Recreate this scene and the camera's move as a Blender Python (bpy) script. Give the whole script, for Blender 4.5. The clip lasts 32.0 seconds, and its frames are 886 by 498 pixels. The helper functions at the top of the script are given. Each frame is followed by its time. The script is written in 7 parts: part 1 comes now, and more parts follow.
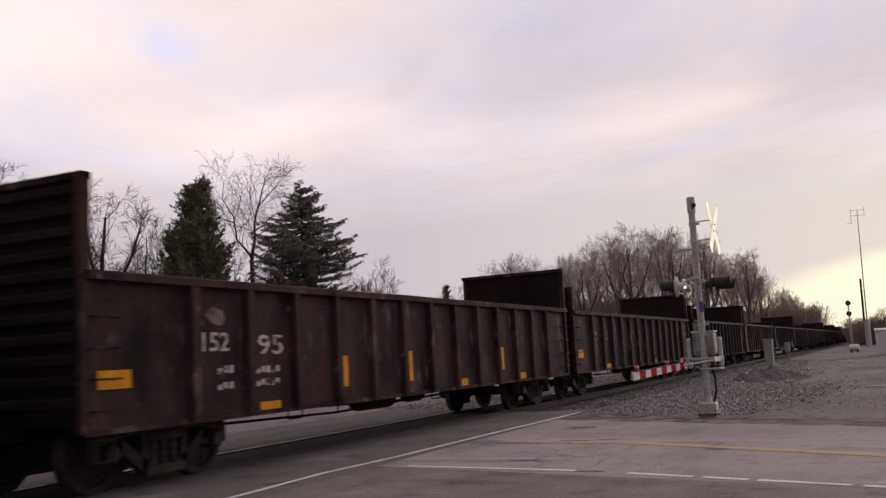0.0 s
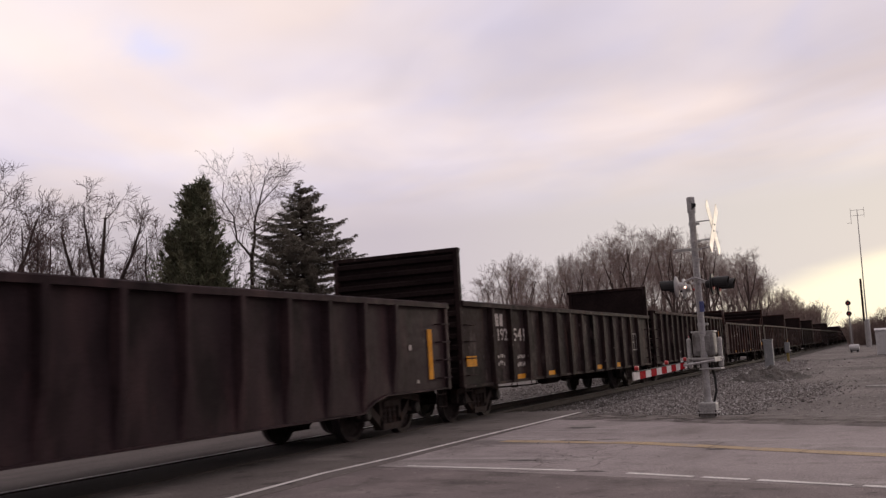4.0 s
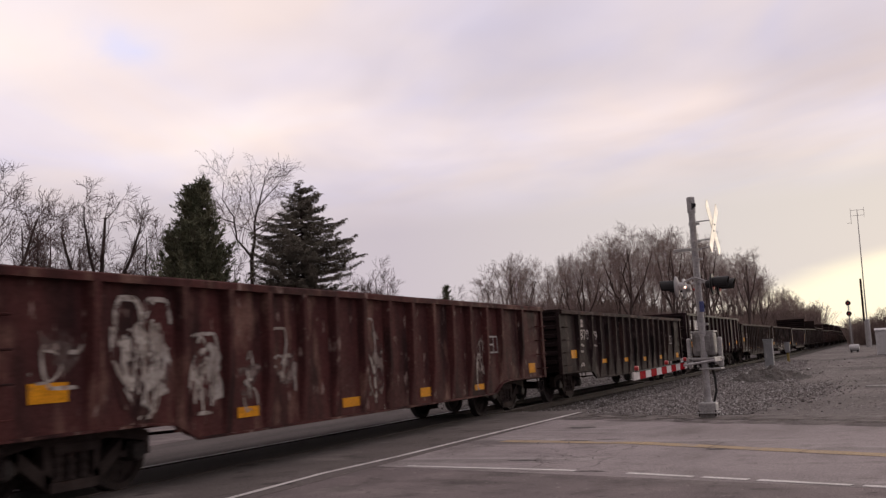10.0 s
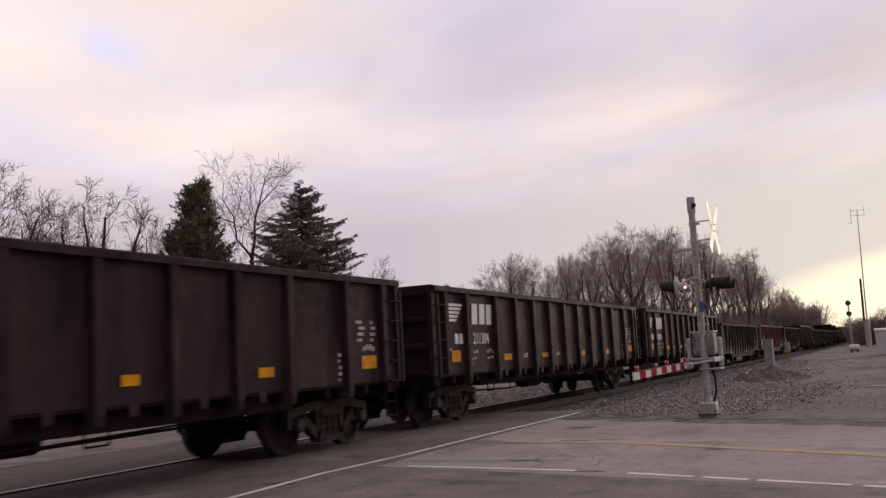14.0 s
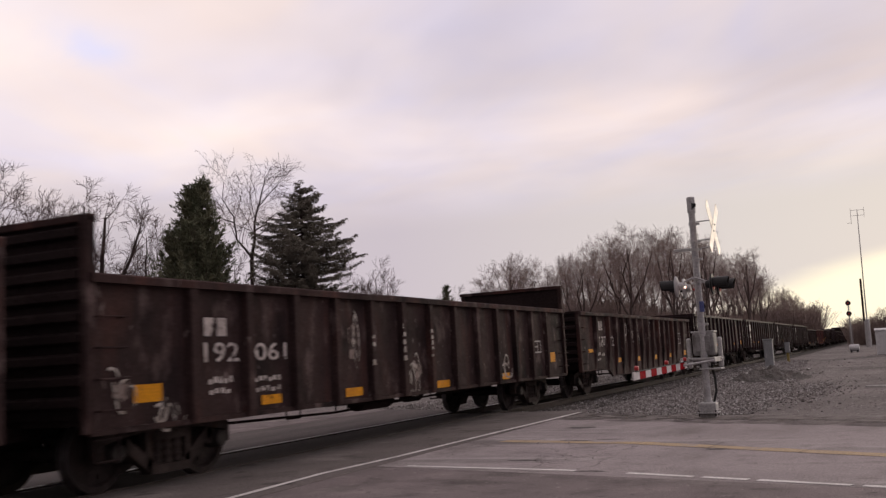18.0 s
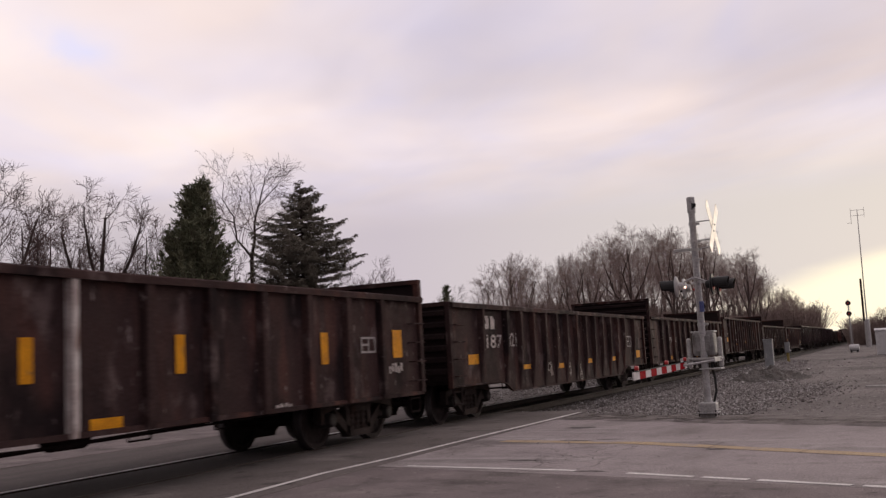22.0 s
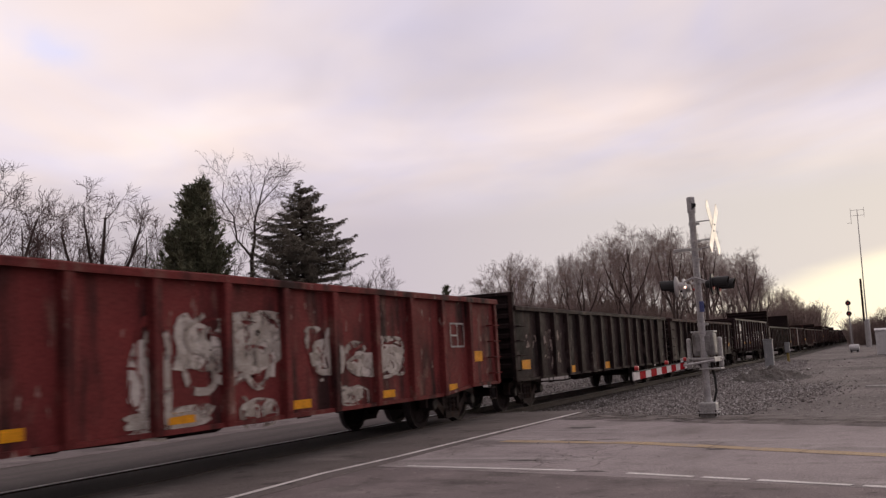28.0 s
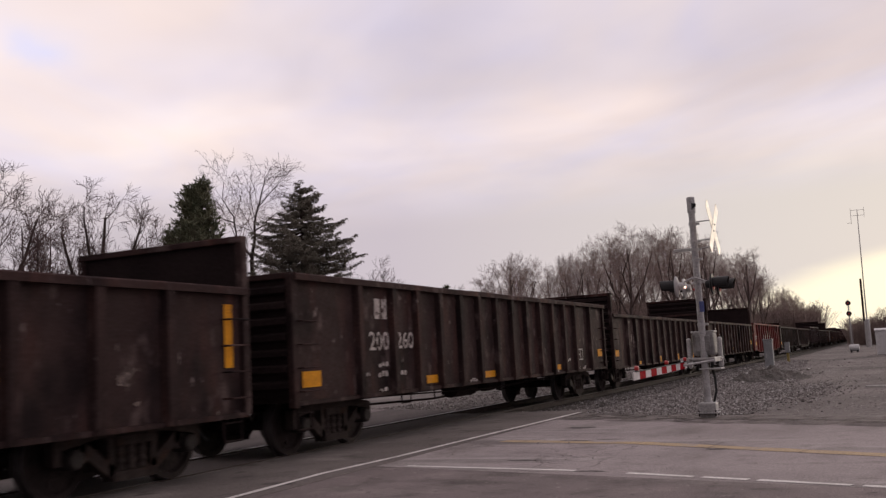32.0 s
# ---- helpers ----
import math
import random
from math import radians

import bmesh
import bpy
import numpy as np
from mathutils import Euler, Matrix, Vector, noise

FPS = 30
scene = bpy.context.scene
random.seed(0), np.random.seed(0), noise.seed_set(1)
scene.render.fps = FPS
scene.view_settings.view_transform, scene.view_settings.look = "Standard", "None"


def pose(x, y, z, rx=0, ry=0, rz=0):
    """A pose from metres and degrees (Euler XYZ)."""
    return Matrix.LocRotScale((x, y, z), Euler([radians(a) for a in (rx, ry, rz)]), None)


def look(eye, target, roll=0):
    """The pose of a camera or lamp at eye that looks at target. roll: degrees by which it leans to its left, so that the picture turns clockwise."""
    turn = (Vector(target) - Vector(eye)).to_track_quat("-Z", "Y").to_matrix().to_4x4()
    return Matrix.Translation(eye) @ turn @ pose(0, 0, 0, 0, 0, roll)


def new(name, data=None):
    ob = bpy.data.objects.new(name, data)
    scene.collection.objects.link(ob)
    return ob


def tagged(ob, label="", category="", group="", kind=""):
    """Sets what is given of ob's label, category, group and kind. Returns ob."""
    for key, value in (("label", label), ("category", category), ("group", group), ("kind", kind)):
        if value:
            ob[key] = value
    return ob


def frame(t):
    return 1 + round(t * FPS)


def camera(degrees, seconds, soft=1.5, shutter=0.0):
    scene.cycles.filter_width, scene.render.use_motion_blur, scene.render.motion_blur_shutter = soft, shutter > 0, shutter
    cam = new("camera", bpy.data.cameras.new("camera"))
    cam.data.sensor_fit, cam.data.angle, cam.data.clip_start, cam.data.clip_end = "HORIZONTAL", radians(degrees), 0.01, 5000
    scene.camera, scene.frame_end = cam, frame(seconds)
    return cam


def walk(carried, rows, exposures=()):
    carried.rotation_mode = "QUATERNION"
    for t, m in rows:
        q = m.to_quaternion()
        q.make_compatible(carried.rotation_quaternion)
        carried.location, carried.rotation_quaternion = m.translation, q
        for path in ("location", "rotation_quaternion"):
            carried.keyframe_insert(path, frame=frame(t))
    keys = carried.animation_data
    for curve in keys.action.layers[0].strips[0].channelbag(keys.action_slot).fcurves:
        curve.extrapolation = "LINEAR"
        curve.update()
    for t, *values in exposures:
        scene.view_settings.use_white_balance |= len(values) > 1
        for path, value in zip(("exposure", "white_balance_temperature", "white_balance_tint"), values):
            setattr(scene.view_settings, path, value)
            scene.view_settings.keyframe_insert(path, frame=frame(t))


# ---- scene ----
# The camera stands on a tripod beside the crossing road and never moves.
cam = camera(50.83, 32.0, soft=1.35, shutter=0.16)
EYE = Vector((0.0, 0.0, 1.34))
AIM = Vector((math.cos(radians(6.722)) * math.cos(radians(24.796)), math.cos(radians(6.722)) * math.sin(radians(24.796)), math.sin(radians(6.722))))
VIEW = look(EYE, EYE + AIM, -3.184)
walk(cam, [(0, VIEW), (32, VIEW)], exposures=[(0, 0.07, 6300, 17), (32, 0.07, 6300, 17)])

# ---- sky and light: an overcast evening, with the glow of the low sun along the track ----
SUN_AZ = -14.0
world = bpy.data.worlds.new("evening_sky")
scene.world = world
world.use_nodes = True
wt = world.node_tree
wt.nodes.clear()


def wnode(kind, operation="", blend="", colour=False):
    nd = wt.nodes.new(kind)
    if operation:
        nd.operation = operation
    if blend:
        nd.interpolation_type = blend
    if colour:
        nd.data_type = "RGBA"
    return nd


w_out = wnode("ShaderNodeOutputWorld")
w_bg = wnode("ShaderNodeBackground")
w_bg.inputs["Strength"].default_value = 1.0
sky = wnode("ShaderNodeTexSky")
sky.sky_type, sky.sun_disc, sky.dust_density = "NISHITA", False, 3.0
sky.sun_elevation, sky.sun_rotation = radians(4), radians(90 - SUN_AZ)
w_dim = wnode("ShaderNodeVectorMath", operation="SCALE")
w_dim.inputs["Scale"].default_value = 0.06
wt.links.new(sky.outputs[0], w_dim.inputs[0])
w_co = wnode("ShaderNodeTexCoord")
w_sep = wnode("ShaderNodeSeparateXYZ")
wt.links.new(w_co.outputs["Generated"], w_sep.inputs[0])
# cloud base, brighter and yellower low down towards the sun
w_dot = wnode("ShaderNodeVectorMath", operation="DOT_PRODUCT")
w_dot.inputs[1].default_value = (math.cos(radians(SUN_AZ)), math.sin(radians(SUN_AZ)), 0.02)
wt.links.new(w_co.outputs["Generated"], w_dot.inputs[0])
# the glow ends upwards at the slanting edge of the cloud bank
w_cut = wnode("ShaderNodeVectorMath", operation="DOT_PRODUCT")
w_cut.inputs[1].default_value = (0.0849, -0.2143, -0.9731)
wt.links.new(w_co.outputs["Generated"], w_cut.inputs[0])
w_st = wnode("ShaderNodeVectorMath", operation="MULTIPLY")
w_st.inputs[1].default_value = (1.0, 1.0, 4.0)
wt.links.new(w_co.outputs["Generated"], w_st.inputs[0])
w_nz = wnode("ShaderNodeTexNoise")
w_nz.inputs["Scale"].default_value = 6.0
w_nz.inputs["Detail"].default_value = 4.0
wt.links.new(w_st.outputs[0], w_nz.inputs["Vector"])
w_edge = wnode("ShaderNodeMath", operation="MULTIPLY_ADD")
w_edge.inputs[1].default_value = 0.02
wt.links.new(w_nz.outputs[0], w_edge.inputs[0])
wt.links.new(w_cut.outputs["Value"], w_edge.inputs[2])
w_low = wnode("ShaderNodeMapRange", blend="SMOOTHSTEP")
for key, value in (("From Min", 0.008), ("From Max", 0.034), ("To Min", 0.0), ("To Max", 1.0)):
    w_low.inputs[key].default_value = value
wt.links.new(w_edge.outputs[0], w_low.inputs["Value"])
w_near = wnode("ShaderNodeMapRange", blend="SMOOTHSTEP")
for key, value in (("From Min", 0.89), ("From Max", 0.965), ("To Min", 0.0), ("To Max", 1.0)):
    w_near.inputs[key].default_value = value
wt.links.new(w_dot.outputs["Value"], w_near.inputs["Value"])
w_glow = wnode("ShaderNodeMath", operation="MULTIPLY")
wt.links.new(w_low.outputs[0], w_glow.inputs[0])
wt.links.new(w_near.outputs[0], w_glow.inputs[1])
w_ramp = wnode("ShaderNodeValToRGB")


def stops(ramp, rows):
    """Fills a colour ramp: the first and last stop, then those between."""
    els = ramp.elements
    for el, (pos, col) in ((els[0], rows[0]), (els[-1], rows[-1])):
        el.position, el.color = pos, (*col, 1)
    for pos, col in rows[1:-1]:
        els.new(pos).color = (*col, 1)


stops(w_ramp.color_ramp, ((0.0, (0.10, 0.082, 0.112)), (0.38, (0.343, 0.311, 0.315)), (0.66, (0.525, 0.478, 0.478)), (0.79, (0.61, 0.552, 0.556)), (0.87, (0.597, 0.537, 0.550)), (0.955, (0.70, 0.65, 0.585)), (1.0, (0.76, 0.71, 0.60))))
w_half = wnode("ShaderNodeMapRange")
for key, value in (("From Min", -1.0), ("From Max", 1.0)):
    w_half.inputs[key].default_value = value
wt.links.new(w_dot.outputs["Value"], w_half.inputs["Value"])
wt.links.new(w_half.outputs[0], w_ramp.inputs[0])
w_mix = wnode("ShaderNodeMix", colour=True)
w_mix.inputs[7].default_value = (1.16, 1.06, 0.73, 1)
wt.links.new(w_glow.outputs[0], w_mix.inputs[0])
wt.links.new(w_ramp.outputs[0], w_mix.inputs[6])
w_sum = wnode("ShaderNodeMix", colour=True)
w_sum.inputs[0].default_value = 0.965
wt.links.new(w_dim.outputs[0], w_sum.inputs[6])
wt.links.new(w_mix.outputs[2], w_sum.inputs[7])
wt.links.new(w_sum.outputs[2], w_bg.inputs["Color"])
wt.links.new(w_bg.outputs[0], w_out.inputs["Surface"])

sun = new("sun", bpy.data.lights.new("sun", "SUN"))
sun.data.energy, sun.data.angle, sun.data.color = 0.5, radians(12), (1.0, 0.86, 0.66)
sun.matrix_basis = look((0, 0, 0), (-math.cos(radians(SUN_AZ)), -math.sin(radians(SUN_AZ)), -0.14))


# ---- materials ----
def mat(name, c1, c2, rough=0.85, metal=0.0, s1=1.5, s2=40.0, bump=0.25, grain=0.25, stretch=(1, 1, 1), spec=0.3, extra=None, seedy=True, ramp=(0.35, 0.65)):
    """Two colours in broad patches, a fine grain and relief; extra: (colour, scale, low, high, stretch) for stains over them."""
    m = bpy.data.materials.new(name)
    m.use_nodes = True
    t = m.node_tree
    N, Lk = t.nodes, t.links
    bs = N["Principled BSDF"]
    bs.inputs["Roughness"].default_value, bs.inputs["Metallic"].default_value = rough, metal
    bs.inputs["Specular IOR Level"].default_value = spec
    co = N.new("ShaderNodeTexCoord")
    src = co.outputs["Object"]
    if seedy:
        info = N.new("ShaderNodeObjectInfo")
        mul = N.new("ShaderNodeMath")
        mul.operation = "MULTIPLY"
        mul.inputs[1].default_value = 61.0
        add = N.new("ShaderNodeVectorMath")
        Lk.new(info.outputs["Random"], mul.inputs[0])
        Lk.new(src, add.inputs[0])
        Lk.new(mul.outputs[0], add.inputs[1])
        src = add.outputs[0]

    def field(scale, detail, st=(1, 1, 1)):
        v = src
        if st != (1, 1, 1):
            sc = N.new("ShaderNodeVectorMath")
            sc.operation = "MULTIPLY"
            sc.inputs[1].default_value = st
            Lk.new(src, sc.inputs[0])
            v = sc.outputs[0]
        nz = N.new("ShaderNodeTexNoise")
        nz.inputs["Scale"].default_value, nz.inputs["Detail"].default_value = scale, detail
        Lk.new(v, nz.inputs["Vector"])
        return nz.outputs[0]

    def span(value, lo, hi, a=0.0, b=1.0):
        r = N.new("ShaderNodeMapRange")
        r.inputs["From Min"].default_value, r.inputs["From Max"].default_value = lo, hi
        r.inputs["To Min"].default_value, r.inputs["To Max"].default_value = a, b
        Lk.new(value, r.inputs["Value"])
        return r.outputs[0]

    def blend(fac, a, b):
        x = N.new("ShaderNodeMix")
        x.data_type = "RGBA"
        for sock, val in ((0, fac), (6, a), (7, b)):
            if isinstance(val, tuple):
                x.inputs[sock].default_value = (*val, 1)
            else:
                Lk.new(val, x.inputs[sock])
        return x.outputs[2]

    col = blend(span(field(s1, 5, stretch), *ramp), c1, c2)
    if extra:
        for ec, es, lo, hi, st in extra:
            col = blend(span(field(es, 6, st), lo, hi), col, ec)
    fine = field(s2, 4)
    v = span(fine, 0.3, 0.7, 1 - grain, 1 + grain)
    sc = N.new("ShaderNodeVectorMath")
    sc.operation = "SCALE"
    Lk.new(col, sc.inputs[0])
    Lk.new(v, sc.inputs["Scale"])
    Lk.new(sc.outputs[0], bs.inputs["Base Color"])
    if bump:
        bp = N.new("ShaderNodeBump")
        bp.inputs["Strength"].default_value, bp.inputs["Distance"].default_value = bump, 0.6 / s2
        Lk.new(fine, bp.inputs["Height"])
        Lk.new(bp.outputs[0], bs.inputs["Normal"])
    rr = span(field(s2 * 0.3, 3), 0.3, 0.7, max(0.05, rough - 0.12), min(1, rough + 0.1))
    Lk.new(rr, bs.inputs["Roughness"])
    return m


def flaking(m, scale, low, high, stretch=(1, 1, 1)):
    """Lets worn paint flake away in ragged spots."""
    t = m.node_tree
    co, info = t.nodes.new("ShaderNodeTexCoord"), t.nodes.new("ShaderNodeObjectInfo")
    mul, add, nz, sp = t.nodes.new("ShaderNodeVectorMath"), t.nodes.new("ShaderNodeMath"), t.nodes.new("ShaderNodeTexNoise"), t.nodes.new("ShaderNodeMapRange")
    mul.operation, add.operation = "MULTIPLY", "MULTIPLY"
    mul.inputs[1].default_value, add.inputs[1].default_value = stretch, 37.0
    nz.noise_dimensions = "4D"
    nz.inputs["Scale"].default_value, nz.inputs["Detail"].default_value = scale, 6.0
    sp.inputs["From Min"].default_value, sp.inputs["From Max"].default_value = low, high
    t.links.new(co.outputs["Object"], mul.inputs[0])
    t.links.new(info.outputs["Random"], add.inputs[0])
    t.links.new(mul.outputs[0], nz.inputs["Vector"])
    t.links.new(add.outputs[0], nz.inputs["W"])
    t.links.new(nz.outputs[0], sp.inputs["Value"])
    t.links.new(sp.outputs[0], t.nodes["Principled BSDF"].inputs["Alpha"])
    return m


def glow(name, colour, strength):
    m = bpy.data.materials.new(name)
    m.use_nodes = True
    bs = m.node_tree.nodes["Principled BSDF"]
    bs.inputs["Base Color"].default_value = (*colour, 1)
    bs.inputs["Emission Color"].default_value = (*colour, 1)
    bs.inputs["Emission Strength"].default_value = strength
    bs.inputs["Roughness"].default_value = 0.3
    return m


RUN = (1.7, 1.7, 0.42)
STEEL = {
    "brown": mat("brown_freight_paint", (0.0512, 0.0318, 0.0302), (0.0328, 0.0210, 0.0207), 0.72, s1=0.9, s2=26, grain=0.22, bump=0.15, spec=0.04, extra=[((0.0717, 0.0359, 0.0307), 1.5, 0.52, 0.72, RUN), ((0.0174, 0.0118, 0.0125), 1.1, 0.50, 0.66, (1, 1, 0.6)), ((0.1127, 0.0800, 0.0759), 2.6, 0.58, 0.72, (1, 1, 0.6)), ((0.2152, 0.1691, 0.1588), 9.0, 0.67, 0.78, (1, 1, 0.5))]),
    "umber": mat("umber_freight_paint", (0.0587, 0.0347, 0.0326), (0.0378, 0.0237, 0.0236), 0.74, s1=0.8, s2=26, grain=0.22, bump=0.15, spec=0.04, extra=[((0.0881, 0.0413, 0.0348), 1.4, 0.52, 0.70, RUN), ((0.0189, 0.0128, 0.0138), 1.2, 0.50, 0.66, (1, 1, 0.6)), ((0.1238, 0.0890, 0.0864), 2.6, 0.57, 0.72, (1, 1, 0.6)), ((0.2308, 0.1846, 0.1762), 9.0, 0.66, 0.78, (1, 1, 0.5))]),
    "black": mat("black_freight_paint", (0.0413, 0.0262, 0.0290), (0.0284, 0.0184, 0.0211), 0.6, s1=0.8, s2=26, grain=0.16, bump=0.12, spec=0.04, extra=[((0.0618, 0.0361, 0.0381), 1.4, 0.5, 0.75, RUN), ((0.0826, 0.0403, 0.0381), 5.0, 0.64, 0.8, (1, 1, 0.3)), ((0.0165, 0.0107, 0.0124), 1.2, 0.53, 0.68, (1, 1, 0.5))]),
    # darkened freight paint: shade on ends and far cars is put into the colour
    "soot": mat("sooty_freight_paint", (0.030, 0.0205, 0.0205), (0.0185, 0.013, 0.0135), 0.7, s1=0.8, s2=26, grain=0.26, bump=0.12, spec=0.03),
    "grey": mat("charcoal_freight_paint", (0.0370, 0.0247, 0.0246), (0.0239, 0.0162, 0.0165), 0.7, s1=0.8, s2=26, grain=0.22, bump=0.15, spec=0.04, extra=[((0.0599, 0.0333, 0.0286), 1.5, 0.55, 0.74, RUN), ((0.0123, 0.0093, 0.0098), 1.1, 0.53, 0.68, (1, 1, 0.6)), ((0.0810, 0.0594, 0.0572), 2.6, 0.58, 0.72, (1, 1, 0.6)), ((0.1761, 0.1354, 0.1324), 9.0, 0.67, 0.78, (1, 1, 0.5))]),
    "rust": mat("rust_red_freight_paint", (0.0936, 0.0342, 0.0318), (0.0600, 0.0246, 0.0240), 0.7, s1=0.8, s2=26, grain=0.24, bump=0.15, spec=0.04, extra=[((0.0312, 0.0162, 0.0162), 1.4, 0.48, 0.66, RUN), ((0.1800, 0.1020, 0.0816), 2.4, 0.56, 0.72, (1, 1, 0.4)), ((0.3240, 0.2400, 0.2100), 7.0, 0.63, 0.75, (1, 1, 0.4))]),
    "red": mat("oxide_red_freight_paint", (0.1812, 0.0381, 0.0369), (0.1250, 0.0287, 0.0275), 0.68, s1=0.8, s2=26, grain=0.24, bump=0.15, spec=0.04, extra=[((0.0350, 0.0169, 0.0169), 1.4, 0.48, 0.66, RUN), ((0.1750, 0.0875, 0.0725), 3.0, 0.58, 0.74, (1, 1, 0.4)), ((0.3250, 0.2375, 0.2063), 7.0, 0.65, 0.76, (1, 1, 0.4))]),
}
M_UNDER = mat("underframe_grime", (0.030, 0.0205, 0.0200), (0.019, 0.0138, 0.0136), 0.9, s1=2, s2=30, spec=0.03)
M_TRUCK = mat("truck_casting_grime", (0.060, 0.046, 0.042), (0.034, 0.0265, 0.0245), 0.9, s1=3, s2=40, spec=0.05, extra=[((0.055, 0.032, 0.024), 4, 0.55, 0.75, (1, 1, 1))])
M_WHEEL = mat("wheel_steel", (0.040, 0.030, 0.028), (0.026, 0.020, 0.019), 0.7, s1=6, s2=60, spec=0.06)
M_TREAD = mat("polished_wheel_rim", (0.16, 0.15, 0.145), (0.11, 0.10, 0.10), 0.45, metal=0.6, s1=6, s2=60)
M_CAP = mat("bearing_cap_steel", (0.045, 0.038, 0.036), (0.027, 0.023, 0.022), 0.7, s1=8, s2=60, spec=0.1)
M_YELLOW = mat("yellow_reflector_tape", (0.72, 0.31, 0.012), (0.56, 0.23, 0.012), 0.6, spec=0.05, s1=5, s2=50, bump=0.05, extra=[((0.22, 0.13, 0.05), 6, 0.62, 0.8, (1, 1, 1))])
M_STENCIL = mat("off_white_stencil_paint", (0.56, 0.50, 0.47), (0.36, 0.31, 0.29), 0.8, s1=7, s2=50, bump=0.0, extra=[((0.10, 0.08, 0.07), 9, 0.6, 0.78, (1, 1, 1))])
M_LOGO = mat("white_lettering_paint", (0.74, 0.71, 0.70), (0.62, 0.59, 0.58), 0.6, s1=5, s2=50, bump=0.0)
M_FADED = mat("faded_stencil_patch", (0.24, 0.185, 0.165), (0.13, 0.095, 0.083), 0.85, s1=7, s2=40, bump=0.0, extra=[((0.22, 0.18, 0.16), 10, 0.58, 0.72, (1, 1, 1))])
M_GRAF = mat("pale_spray_paint", (0.46, 0.42, 0.38), (0.26, 0.22, 0.19), 0.8, s1=4, s2=40, bump=0.0, extra=[((0.08, 0.055, 0.045), 6, 0.58, 0.75, (1, 1, 0.6))])
M_PINK = mat("pink_spray_paint", (0.50, 0.11, 0.19), (0.40, 0.09, 0.15), 0.8, s1=4, s2=40, bump=0.0)
M_WHITE_RIB = mat("streaked_white_rib_paint", (0.62, 0.57, 0.54), (0.40, 0.33, 0.31), 0.8, s1=5, s2=40, grain=0.25, bump=0.05, extra=[((0.16, 0.085, 0.065), 3.0, 0.56, 0.70, RUN)])
M_LABEL = mat("grimy_white_frame_paint", (0.42, 0.39, 0.37), (0.25, 0.22, 0.21), 0.8, s1=9, s2=50, bump=0.0)
M_TAG = mat("chalky_white_spray_paint", (0.55, 0.50, 0.46), (0.40, 0.355, 0.32), 0.8, s1=4, s2=40, bump=0.0, extra=[((0.16, 0.12, 0.10), 5, 0.62, 0.78, (1, 1, 0.6))])
flaking(M_TAG, 6.0, 0.30, 0.42)
flaking(M_FADED, 5.0, 0.46, 0.60)
flaking(M_GRAF, 5.0, 0.38, 0.50)
flaking(M_STENCIL, 9.0, 0.34, 0.46)
flaking(M_YELLOW, 4.0, 0.24, 0.34)
M_ASPHALT = mat("worn_asphalt", (0.335, 0.29, 0.29), (0.258, 0.222, 0.223), 0.9, s1=0.35, s2=60, grain=0.38, bump=0.4, seedy=False, extra=[((0.38, 0.345, 0.34), 0.9, 0.53, 0.72, (1, 0.30, 1)), ((0.17, 0.147, 0.145), 0.7, 0.56, 0.72, (1.3, 0.35, 1)), ((0.19, 0.165, 0.16), 1.1, 0.52, 0.74, (0.5, 1, 1)), ((0.20, 0.174, 0.17), 3.2, 0.56, 0.74, (1, 0.7, 1)), ((0.38, 0.35, 0.34), 14.0, 0.66, 0.74, (1, 1, 1))])
M_APRON = mat("dark_patched_asphalt", (0.205, 0.168, 0.167), (0.145, 0.119, 0.118), 0.92, s1=0.7, s2=70, grain=0.5, bump=0.6, seedy=False, extra=[((0.25, 0.215, 0.205), 1.3, 0.54, 0.70, (1, 0.6, 1)), ((0.088, 0.073, 0.07), 1.5, 0.50, 0.72, (1, 0.7, 1)), ((0.30, 0.265, 0.25), 11.0, 0.64, 0.73, (1, 1, 1)), ((0.07, 0.06, 0.057), 7.0, 0.60, 0.76, (1, 1, 1))])
M_CROSS = mat("crossing_surface", (0.165, 0.142, 0.135), (0.115, 0.099, 0.094), 0.92, s1=0.6, s2=60, grain=0.38, bump=0.4, seedy=False, extra=[((0.21, 0.185, 0.175), 1.4, 0.55, 0.72, (1, 0.6, 1)), ((0.075, 0.064, 0.06), 2.2, 0.58, 0.7, (1, 1, 1))])
# crossing surface painted darker to hold the shadow under the train
M_DECK = mat("oily_crossing_planks", (0.125, 0.103, 0.099), (0.085, 0.070, 0.067), 0.92, s1=0.8, s2=50, grain=0.4, bump=0.5, seedy=False, stretch=(0.4, 2, 1))
M_GRAVEL = mat("grey_gravel_ground", (0.178, 0.154, 0.147), (0.110, 0.095, 0.090), 0.95, s1=0.25, s2=30, grain=0.4, bump=0.6, seedy=False, extra=[((0.068, 0.06, 0.055), 0.12, 0.52, 0.66, (1, 1, 1)), ((0.24, 0.22, 0.21), 2.0, 0.60, 0.75, (1, 1, 1)), ((0.30, 0.28, 0.27), 9.0, 0.60, 0.70, (1, 1, 1)), ((0.045, 0.038, 0.035), 6.0, 0.60, 0.70, (1, 1, 1)), ((0.21, 0.19, 0.18), 0.5, 0.56, 0.70, (0.4, 1.4, 1))])
M_FINES = mat("shoulder_dirt", (0.165, 0.142, 0.134), (0.12, 0.103, 0.097), 0.95, s1=1.2, s2=45, grain=0.4, bump=0.5, seedy=False, extra=[((0.22, 0.195, 0.185), 3.0, 0.58, 0.75, (1, 1, 1))])
flaking(M_FINES, 1.6, 0.36, 0.56)
M_BALLAST = mat("ballast_bed", (0.070, 0.060, 0.055), (0.040, 0.034, 0.031), 0.95, s1=3, s2=22, grain=0.45, bump=0.8, seedy=False)
